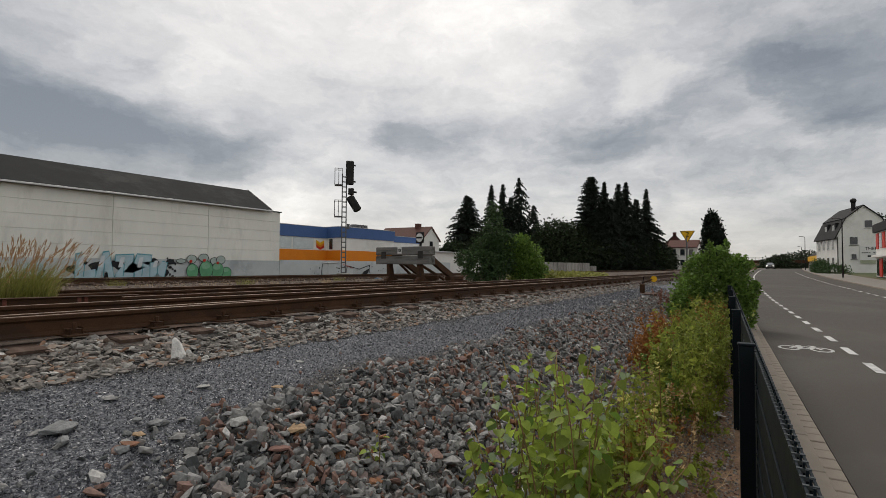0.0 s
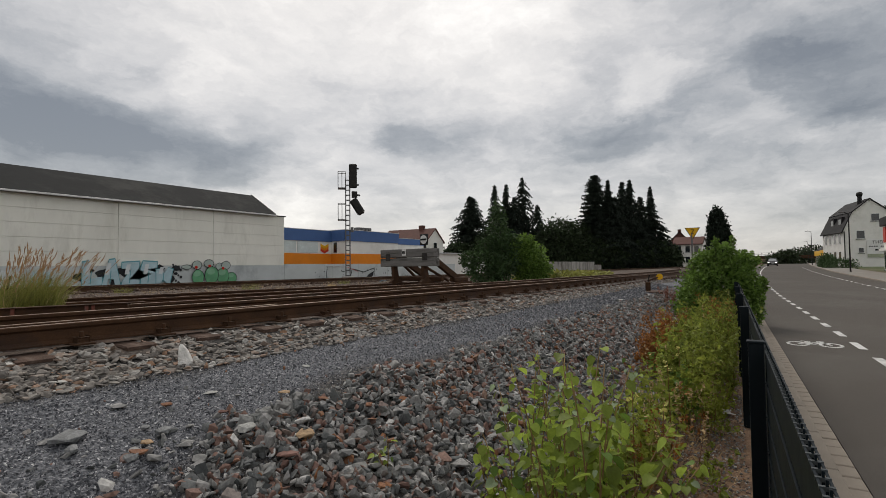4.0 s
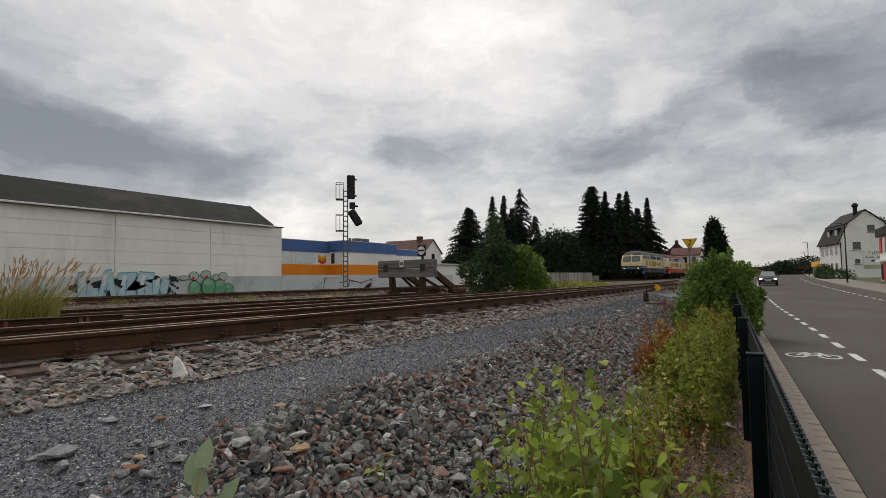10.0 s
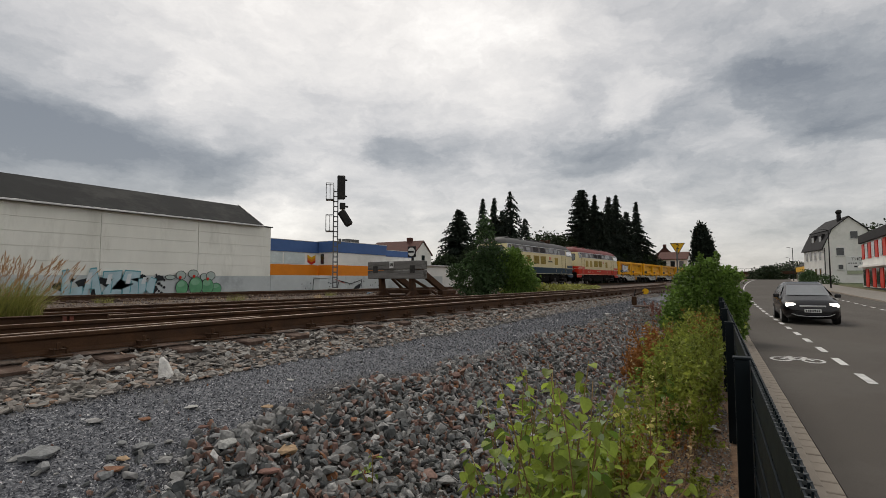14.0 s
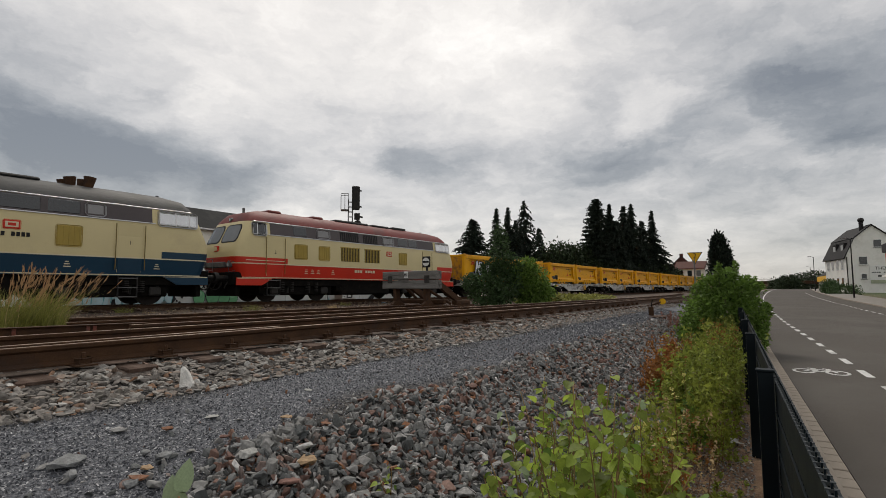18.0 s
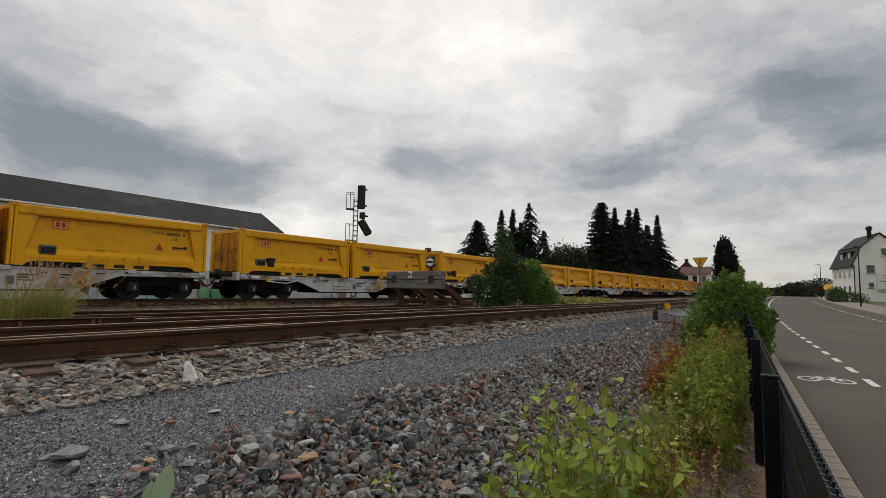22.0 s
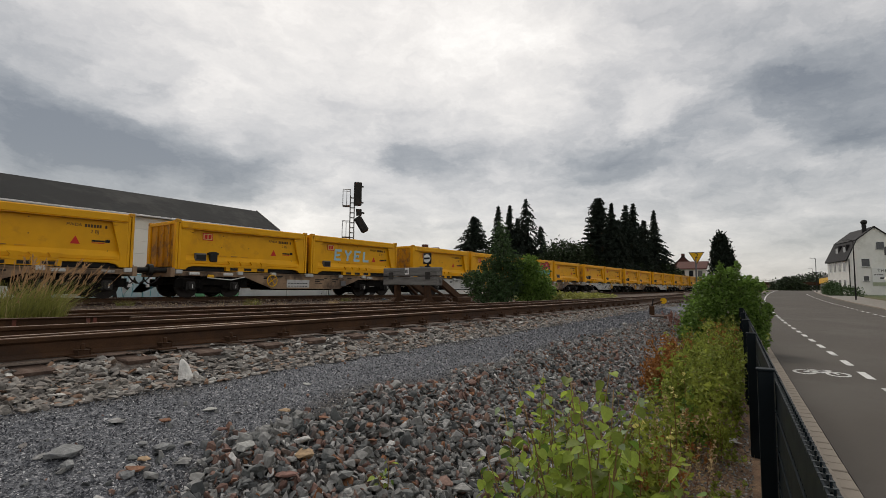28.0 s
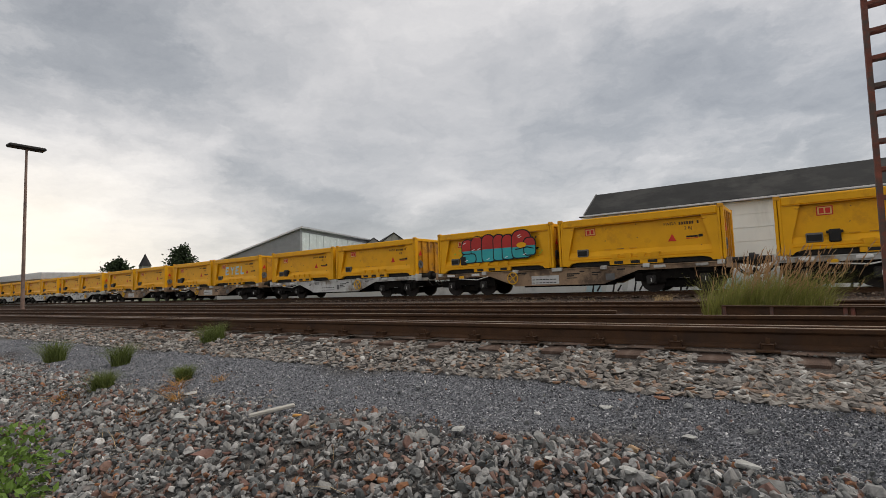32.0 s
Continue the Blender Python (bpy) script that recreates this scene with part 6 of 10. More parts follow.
def container(name, label, seed):
    """Open-topped spoil container: ribbed frame, sunken bellied flank."""
    ob = thing(name, label, "freight container")
    L, H = 6.06, 1.9
    # belly: flat upper flank, a bulge over the crease, tucked in below
    prof = [(0.14, -1.10), (0.26, -1.21), (0.36, -1.21), (0.50, -1.12), (0.56, -1.08), (H - 0.3, -1.08), (H - 0.3, -1.02), (0.5, -1.02), (0.3, -0.95), (0.3, 0.95), (0.5, 1.02), (H - 0.3, 1.02),
            (H - 0.3, 1.08), (0.56, 1.08), (0.50, 1.12), (0.36, 1.21), (0.26, 1.21), (0.14, 1.10)]
    bm = bmesh.new()
    a = [bm.verts.new((0.3, y, z)) for z, y in prof]
    b = [bm.verts.new((L - 0.3, y, z)) for z, y in prof]
    n = len(prof)
    for i in range(n):
        bm.faces.new((a[i], a[(i + 1) % n], b[(i + 1) % n], b[i]))
    bmesh.ops.recalc_face_normals(bm, faces=bm.faces)
    part("belly", bm, M_YELLOW, ob)
    part("floor_frame", boxed(0.35, L - 0.35, -1.06, 1.06, -0.03, 0.139, 0.01), M_BLACK, ob, "black floor frame")
    for s in (-1, 1):
        part("top_rail", boxed(0.2, L - 0.2, *sorted((s * 1.0, s * 1.25)), H - 0.3, H - 0.02, 0.03), M_YELLOW, ob)
        part("drip_edge", boxed(0.22, L - 0.22, *sorted((s * 1.1, s * 1.262)), H - 0.325, H - 0.3, 0.006), M_YELLOWDIRT, ob)
        # the bottom rail arches up towards the ends
        bm = bmesh.new()
        prism(bm, [(0.2, 0.0), (0.42, 0.0), (0.5, 0.09), (0.75, 0.15), (L - 0.75, 0.15), (L - 0.5, 0.09), (L - 0.42, 0.0), (L - 0.2, 0.0), (L - 0.2, 0.235), (0.2, 0.235)], 0.16, Matrix.Translation((0, s * 1.17, 0)))
        part("bottom_rail", bm, M_YELLOW, ob)
        for x, d in ((0.2, 1), (L - 0.2, -1)):
            bm = bmesh.new()
            prism(bm, [(x, 0.235), (x + d * 0.22, 0.235), (x + d * 0.22, 0.5), (x + d * 0.5, H - 0.3), (x, H - 0.3)], 0.1, Matrix.Translation((0, s * 1.17, 0)))
            part("gusset", bm, M_YELLOW, ob)
            bm = boxed(*sorted((x - d * 0.2, x - d * 0.11)), *sorted((s * 1.02, s * 1.25)), 0.0, H, 0.015)
            box(bm, *sorted((x - d * 0.09, x)), *sorted((s * 1.02, s * 1.24)), 0.0, H - 0.02, 0.015)
            part("corner_post", bm, M_YELLOW, ob)
            part("corner_casting", boxed(*sorted((x - d * 0.205, x - d * 0.02)), *sorted((s * 1.1, s * 1.256)), H - 0.12, H + 0.03, 0.02), M_YELLOWDIRT, ob)
            part("rope_hook", rodded((x + d * 0.3, s * 1.2, H - 0.42), (x + d * 0.46, s * 1.24, H - 0.44), 0.016, 6), M_YELLOWDIRT, ob)
        # lifting cups over the fork tunnel
        for k in range(4):
            x = 2.28 + k * 0.5
            bm = bmesh.new()
            prism(bm, [(x - 0.17, 0.40), (x + 0.17, 0.40), (x + 0.09, 0.30), (x + 0.12, 0.236), (x - 0.12, 0.236), (x - 0.09, 0.30)], 0.07, Matrix.Translation((0, s * 1.235, 0)))
            part("lifting_cup", bm, M_YELLOW, ob)
        tunnel = part("fork_tunnel", boxed(2.06, 4.0, *sorted((s * 1.065, s * 1.225)), -0.02, 0.148, 0.008), M_YELLOW, ob)
        # black plates stand in for the shade inside the fork openings
        for k in range(3):
            part("tunnel_mouth", boxed(2.24 + k * 0.62, 2.58 + k * 0.62, *sorted((s * 1.226, s * 1.231)), 0.01, 0.12), M_SIGNBLACK, tunnel)
        part("document_box", boxed(0.78, 1.22, *sorted((s * 1.1, s * 1.24)), 0.36, 0.66, 0.02), M_GREYSTEEL, ob, "grey document box")
        part("box_lid", boxed(0.81, 1.19, *sorted((s * 1.241, s * 1.25)), 0.40, 0.60, 0.004), M_BLACK, ob)
        if seed % 2 == 0:
            bm = boxed(1.36, 1.66, *sorted((s * 1.1, s * 1.28)), 0.34, 0.74, 0.03)
            box(bm, 1.30, 1.72, *sorted((s * 1.1, s * 1.25)), 0.62, 0.70, 0.01)
            part("lever_box", bm, M_BLACK, ob, "black lever box")
        # badge and printed marks
        yy = s * 1.083
        part("badge", boxed(1.10, 1.52, *sorted((yy, yy + s * 0.012)), 1.2, 1.49, 0.003), M_RED, ob, "red outlined badge")
        part("badge_field", boxed(1.13, 1.49, *sorted((yy + s * 0.013, yy + s * 0.017)), 1.23, 1.46), M_BADGE, ob)
        for x in (1.17, 1.33):
            part("badge_bar", boxed(x, x + 0.12, *sorted((yy + s * 0.018, yy + s * 0.022)), 1.26, 1.43), M_RED, ob)
        serial_print(ob, 4.30, 1.30, yy, s)
        lettering("class_mark", "2 BJ", 0.16, M_PRINT, ob, Matrix.Translation((4.90, yy + s * 0.006, 1.18)) @ pose(0, 0, 0, 90, 0, 0 if s < 0 else 180))
        bm = bmesh.new()
        prism(bm, [(-0.14, 0), (0.14, 0), (0, 0.27)], 0.012, Matrix.Translation((4.35, yy + s * 0.006, 0.74)))
        part("warning_triangle", bm, M_RED, ob, "red warning triangle")
        bm = boxed(4.82, 5.2, *sorted((yy, yy + s * 0.01)), 0.84, 0.90)
        box(bm, 5.22, 5.36, *sorted((yy, yy + s * 0.01)), 0.83, 0.93, 0.002)
        part("small_print", bm, M_SIGNBLACK, ob)
        part("small_print", boxed(4.82, 5.2, *sorted((yy, yy + s * 0.01)), 0.79, 0.815), M_RED, ob)
        for k in range(3):
            part("hinge_mark", boxed(1.85 + k * 0.48, 2.12 + k * 0.48, *sorted((s * 1.075, s * 1.115)), 0.59, 0.615), M_YELLOWDIRT, ob)
        bm = bmesh.new()
        for x, z in ((1.95, 1.42), (3.1, 1.5), (3.12, 0.98), (1.9, 0.95), (5.3, 0.55)):
            rod(bm, (x, s * 1.06, z), (x, s * 1.105, z), 0.018, 6)
        part("bolt_heads", bm, M_BLACK, ob)
    for x, d in ((0.0, 1), (L, -1)):
        part("end_wall", boxed(*sorted((x + d * 0.06, x + d * 0.12)), -1.05, 1.05, 0.1, H - 0.05, 0.01), M_YELLOWDIRT, ob, "scuffed ribbed end wall")
        for y in (-0.62, -0.1, 0.42):
            part("end_rib", boxed(*sorted((x + d * 0.0, x + d * 0.06)), y - 0.05, y + 0.05, 0.12, H - 0.1, 0.01), M_YELLOWDIRT, ob)
        if d < 0:
            bm = bmesh.new()
            prism(bm, [(-0.13, 0), (0.13, 0), (0, 0.25)], 0.012, Matrix.Translation((x + 0.008, -0.86, 1.0)) @ pose(0, 0, 0, 0, 0, 90))
            part("warning_triangle", bm, M_RED, ob, "red warning triangle")
            disc = part("class_disc", rodded((x - 0.02, -0.86, 0.55), (x + 0.014, -0.86, 0.55), 0.2, 18), M_GREYSTEEL, ob, "grey round class disc")
            lettering("letter", "A", 0.26, M_SIGNBLACK, disc, Matrix.Translation((x + 0.02, -0.86, 0.55)) @ pose(0, 0, 0, 90, 0, 90))
        part("end_top", boxed(*sorted((x + d * 0.0, x + d * 0.14)), -1.05, 1.05, H - 0.16, H - 0.02, 0.015), M_YELLOW, ob)
    return ob


def arcs(cx, cz, rx, rz, a0, a1, n=12):
    return [(cx + rx * math.cos(radians(a0 + (a1 - a0) * k / n)), cz + rz * math.sin(radians(a0 + (a1 - a0) * k / n))) for k in range(n + 1)]


def painted(ob, name, outline_pts, material, y, label="", thick=0.006):
    bm = bmesh.new()
    vs = [bm.verts.new((x, y, z)) for x, z in outline_pts]
    f = bm.faces.new(vs)
    bmesh.ops.triangulate(bm, faces=[f])
    return part(name, bm, material, ob, label)


M_TEAL = mat("teal_spray_paint", (0.03, 0.36, 0.38), 0.5, 0, 0.1, 2, 0.0, 60)
M_SPRAYRED = mat("red_spray_paint", (0.42, 0.03, 0.025), 0.5, 0, 0.15, 2, 0.0, 60)
M_SPRAYLIGHT = mat("pale_blue_spray_paint", (0.36, 0.55, 0.62), 0.6, 0, 0.1, 2, 0.0, 60)
M_SPRAYWHITE = mat("white_spray_paint", (0.68, 0.70, 0.72), 0.6, 0, 0.08, 2, 0.0, 60)
M_SPRAYLIME = mat("lime_spray_mist", (0.45, 0.48, 0.03), 0.6, 0, 0.2, 9, 0.0, 60)
M_SPRAYMAUVE = mat("mauve_spray_paint", (0.30, 0.30, 0.50), 0.6, 0, 0.1, 2, 0.0, 60)


def soft_box(x0, x1, z0, z1, top, foot, n=7):
    """Outline of a bubble letter: rounded corners, fatter at the top."""
    pts = []
    for cx, cz, r, a in ((x1 - foot, z0 + foot, foot, -90), (x1 - top, z1 - top, top, 0), (x0 + top, z1 - top, top, 90), (x0 + foot, z0 + foot, foot, 180)):
        pts += arcs(cx, cz, r, r, a, a + 90, n)
    return pts


def half_of(pts, split, above):
    """The part of an outline over (or under) a level line."""
    out = []
    for (xa, za), (xb, zb) in zip(pts, pts[1:] + pts[:1]):
        ina, inb = (za >= split) == above, (zb >= split) == above
        if ina:
            out.append((xa, za))
        if ina != inb and abs(zb - za) > 1e-9:
            k = (split - za) / (zb - za)
            out.append((xa + (xb - xa) * k, split))
    return out


def bubble_graffiti(ob):
    """Fat bubble letters, red above and teal below, with black outlines and white glints."""
    letters = [(1.46, 2.05, 0.86, 1.50, 0.26, 0.12, 0.98), (1.98, 2.60, 0.44, 1.60, 0.29, 0.12, 0.98), (1.46, 2.2, 0.44, 0.82, 0.16, 0.14, 1.5), (2.58, 3.22, 0.44, 1.64, 0.29, 0.16, 1.0),
               (3.20, 3.72, 0.48, 1.60, 0.24, 0.12, 1.0), (3.66, 4.2, 0.50, 1.56, 0.25, 0.12, 1.0), (4.16, 5.05, 0.52, 1.70, 0.36, 0.2, 0.98), (4.75, 5.26, 0.62, 1.34, 0.2, 0.14, 1.02)]
    for k, (x0, x1, z0, z1, top, foot, split) in enumerate(letters):
        painted(ob, "black_outline", soft_box(x0 - 0.05, x1 + 0.05, z0 - 0.05, z1 + 0.05, top + 0.03, foot + 0.03), M_SIGNBLACK, -1.246 - 0.006 * k, "black sprayed outline")
        body = soft_box(x0, x1, z0, z1, top, foot)
        if split < z1:
            painted(ob, "red_top", half_of(body, split, True), M_SPRAYRED, -1.249 - 0.006 * k, "red sprayed letter")
        painted(ob, "teal_foot", half_of(body, min(split, z1 + 1), False), M_TEAL, -1.249 - 0.006 * k, "teal sprayed letter")
    y = -1.298
    painted(ob, "yellow_eye", arcs(4.62, 1.06, 0.24, 0.12, 0, 360, 16)[:-1], M_YELLOW, y)
    painted(ob, "gap_mark", [(4.30, 0.9), (4.9, 0.98), (5.2, 0.9), (5.2, 0.86), (4.9, 0.93), (4.32, 0.86)], M_SIGNBLACK, y - 0.002)
    for x, z in ((1.62, 1.36), (2.1, 1.02), (2.42, 1.05), (4.5, 1.50), (4.55, 1.42), (2.9, 0.56), (3.85, 0.6), (4.75, 0.66), (1.7, 0.54)):
        painted(ob, "glint", [(x - 0.09, z - 0.03), (x + 0.07, z + 0.03), (x + 0.1, z + 0.01), (x - 0.05, z - 0.05)], M_SPRAYWHITE, y - 0.004)
    rng = np.random.default_rng(31)
    for k in range(9):
        x, z = (rng.uniform(0.9, 1.4), rng.uniform(0.8, 1.3)) if k < 4 else (rng.uniform(5.25, 5.6), rng.uniform(0.6, 1.4))
        painted(ob, "green_fleck", arcs(x, z, 0.07, 0.05, 0, 360, 8)[:-1], M_SPRAYLIME, -1.096, "pale green sprayed fleck")


def white_graffiti(ob):
    """Interlocked white letter shapes with mauve shading and black outlines."""
    rng = np.random.default_rng(5)
    for k in range(6):
        cx, cz = 1.6 + k * 0.46, 0.92 + 0.06 * math.sin(k * 2.1)
        a, grow = radians(rng.uniform(-14, 14)), rng.uniform(0.78, 0.98)
        shape = [(u * grow * 0.85, v * grow * 0.9) for u, v in LETTERS[(k * 2 + 1) % 5]]
        shape = [(u * math.cos(a) - v * math.sin(a), u * math.sin(a) + v * math.cos(a)) for u, v in shape]
        painted(ob, "black_outline", [(cx + 1.2 * u, cz + 1.16 * v) for u, v in shape], M_SIGNBLACK, -1.246 - 0.002 * k, "black sprayed outline")
        painted(ob, "mauve_fill", [(cx + 1.04 * u, cz + 1.03 * v) for u, v in shape], M_SPRAYMAUVE, -1.259 - 0.002 * k)
        painted(ob, "white_fill", [(cx + 0.9 * u, cz + 0.05 + 0.88 * v) for u, v in shape], M_SPRAYWHITE, -1.272 - 0.002 * k, "white sprayed shape")
    # blue shading strokes between and beyond the shapes
    for k, (x, z, w, h) in enumerate(((1.3, 0.52, 0.34, 0.10), (1.95, 0.58, 0.12, 0.26), (2.5, 1.28, 0.3, 0.09), (2.95, 0.55, 0.13, 0.28), (3.5, 0.6, 0.11, 0.3), (3.95, 1.22, 0.34, 0.1), (4.4, 0.55, 0.36, 0.12), (4.62, 0.72, 0.14, 0.2))):
        painted(ob, "blue_shading", [(x - w / 2, z - h / 2), (x + w / 2, z - h / 2 + 0.04), (x + w / 2 + 0.07, z + h / 2), (x - w / 2 + 0.05, z + h / 2 - 0.02)], M_SPRAYLIGHT, -1.29 - 0.002 * k, "pale blue sprayed shading")


def blue_tag(ob):
    """Four chunky pale blue letters."""
    strokes = {"E": [((0.05, 0), (0.05, 0.6)), ((0, 0.05), (0.42, 0.05)), ((0, 0.31), (0.36, 0.31)), ((0, 0.57), (0.44, 0.57))],
               "Y": [((0.22, 0), (0.22, 0.34)), ((0.22, 0.3), (0.02, 0.6)), ((0.22, 0.3), (0.44, 0.6))], "L": [((0.05, 0), (0.05, 0.6)), ((0, 0.05), (0.42, 0.05))]}
    for k, shape in enumerate("EYEL"):
        x, n = 1.55 + k * 0.66, 0
        for (xa, za), (xb, zb) in strokes[shape]:
            d = Vector((xb - xa, zb - za)).normalized() * 0.065
            pts = [(xa - d.y, za + d.x), (xb - d.y, zb + d.x), (xb + d.y, zb - d.x), (xa + d.y, za - d.x)]
            painted(ob, "blue_stroke", [(x + u + 0.08 * w, 0.72 + w * 0.9) for u, w in pts], M_SPRAYLIGHT, -1.092 - 0.003 * n, "pale blue sprayed stroke")
            n += 1


def build_wagons():
    clean = wagon("container_wagon", "light grey container flat wagon on two bogies", M_WAGON, 8.95)
    dirty = wagon("container_wagon", "brown-dusted container flat wagon on two bogies", M_WAGONDIRT, 4.9)
    boxes = [container("spoil_container", "yellow open-topped spoil container with ribbed ends", k) for k in (0, 1)]
    used = set()

    def fresh(ob, key):
        if key not in used:
            used.add(key)
            return ob
        c = copy_thing(ob, pose(0, 0, 0))
        return c

    kinds = "ccccccddcdcdcdd"
    plain = [fresh(b, b.name) for b in boxes]
    for k in range(15):
        base = clean if kinds[k] == "c" else dirty
        w = fresh(base, base.name)
        tagged(w, group="container wagons of the train")
        RIDERS.append((w, 33.35 + 13.795 * k, 0.0))
        for j in (0, 1):
            b = plain[j] if k == 14 else copy_thing(boxes[j], pose(0, 0, 0))
            tagged(b, group="containers on the train")
            if k == 0 and j == 0:
                tagged(b, "yellow spoil container with white and black graffiti"), white_graffiti(b)
            if k == 9 and j == 0:
                tagged(b, "yellow spoil container with red and teal bubble graffiti"), bubble_graffiti(b)
            if k == 7 and j == 1:
                tagged(b, "yellow spoil container with a pale blue sprayed tag"), blue_tag(b)
            RIDERS.append((b, 33.35 + 13.795 * k + 0.745 + j * 6.31, 1.1))


build_wagons()

# ---------------------------------------------------------------- things beside the line and the road
M_RUBBED = mat("rubbed_dark_timber", (0.04, 0.037, 0.034), 0.8, 0, 0.4, 9, 0.3, 40)


def buffer_stop():
    ob = thing("buffer_stop", "weathered timber and riveted steel buffer stop", "buffer stop", (13.0, float(side_track(13.0)) + 0.35, -0.1), -4.0)
    for k in (0, 1):
        part("timber_beam", boxed(-0.14, 0.16, -1.2, 1.2, 0.55 + k * 0.3, 0.83 + k * 0.3, 0.02), M_WOODBEAM, ob, "cracked grey timber beam")
    for y in (-0.82, 0.82):
        part("buffer_plate", boxed(-0.147, -0.138, y - 0.11, y + 0.11, 0.74, 0.98, 0.004), M_RUBBED, ob, "dark rubbed buffer mark")
        bm = bmesh.new()
        prism(bm, [(0.0, -0.1), (0.72, -0.1), (0.6, 0.04), (0.44, 0.14), (0.34, 0.62), (0.16, 0.62), (0.2, 0.14), (0.06, 0.04)], 0.12, Matrix.Translation((-0.25, y * 0.82, 0)))
        part("front_bracket", bm, M_RUST, ob)
        bm = bmesh.new()
        v, f = sweep([(0.1, y * 0.82, 1.0), (1.0, y * 0.82, 0.52), (1.9, y * 0.82, 0.06)], [(-0.07, -0.11), (0.07, -0.11), (0.07, 0.11), (-0.07, 0.11)])
        raw("raking_strut", v, f, M_RUST, ob)
        part("foot_plate", boxed(1.5, 2.35, y * 0.82 - 0.12, y * 0.82 + 0.12, 0.0, 0.16, 0.03), M_RUST, ob)
        part("ground_rail", boxed(-0.6, 2.6, y * 0.88 - 0.05, y * 0.88 + 0.05, -0.16, 0.0, 0.01), M_RUST, ob)
        part("inner_strut", rodded((0.2, y * 0.5, 0.6), (1.3, y * 0.82, 0.04), 0.05, 8), M_RUST, ob)
    part("cross_tie", boxed(0.5, 0.65, -1.0, 1.0, 0.05, 0.2, 0.02), M_RUST, ob)
    pl = part("number_plate", boxed(-0.165, -0.15, -0.02, 0.16, 0.9, 1.12, 0.006), M_SIGNWHITE, ob, "small white number plate")
    for k in range(3):
        part("number_bar", boxed(-0.17, -0.1655, 0.005 + k * 0.05, 0.035 + k * 0.05, 0.96, 1.06), M_SIGNBLACK, pl)
    part("sign_post", boxed(0.0, 0.05, -0.72, -0.66, 1.1, 1.3), M_BLACK, ob)
    sg = part("stop_sign", boxed(-0.03, 0.0, -0.86, -0.52, 1.24, 1.6, 0.02), M_SIGNBLACK, ob, "black board with a white barred disc")
    bm = bmesh.new()
    rod(bm, (-0.045, -0.69, 1.42), (-0.031, -0.69, 1.42), 0.14, 20)
    part("disc", bm, M_SIGNWHITE, sg)
    part("bar", boxed(-0.052, -0.046, -0.82, -0.56, 1.39, 1.45), M_SIGNBLACK, sg)


buffer_stop()


def lattice_mast():
    """Tall ladder-like mast of two channels and battens, set in the track bed."""
    ob = thing("lattice_mast", "tall narrow red-lead lattice mast with battens", "mast", (1.45, 9.75, -0.15), -4)
    top, H = 0.26, 9.0
    def half(z):
        return 0.245 - 0.105 * z / H
    for s in (-1, 1):
        v, f = [], []
        bm = bmesh.new()
        for z0, z1 in ((0, H),):
            a = [bm.verts.new((s * half(z) + dx, dy, z)) for z in (z0, z1) for dx, dy in ((-0.035, -0.08), (0.035, -0.08), (0.035, 0.08), (-0.035, 0.08))]
            for i in range(4):
                j = (i + 1) % 4
                bm.faces.new((a[i], a[j], a[4 + j], a[4 + i]))
            bm.faces.new(a[4:])
        bmesh.ops.recalc_face_normals(bm, faces=bm.faces)
        part("channel", bm, M_REDLEAD, ob)
    z = 0.38
    while z < H:
        h = half(z)
        part("batten", boxed(-h + 0.03, h - 0.03, -0.075, -0.06, z - 0.045, z + 0.02, 0.004), M_REDLEAD, ob)
        part("batten", boxed(-h + 0.03, h - 0.03, 0.06, 0.075, z - 0.045, z + 0.02, 0.004), M_REDLEAD, ob)
        z += 0.42
    part("relay_box", boxed(-0.2, 0.2, -0.1, -0.076, 0.78, 1.28, 0.01), M_REDLEAD, ob)
    part("meter", boxed(-0.05, 0.06, -0.15, -0.102, 0.98, 1.18, 0.01), M_GREYSTEEL, ob, "grey fixture on the plate")
    part("centre_leg", boxed(-0.04, 0.04, -0.03, 0.03, 0, 0.8, 0.004), M_REDLEAD, ob)
    part("footing", boxed(-0.35, 0.35, -0.25, 0.25, -0.3, 0.02, 0.03), M_CONCRETE, ob)


lattice_mast()


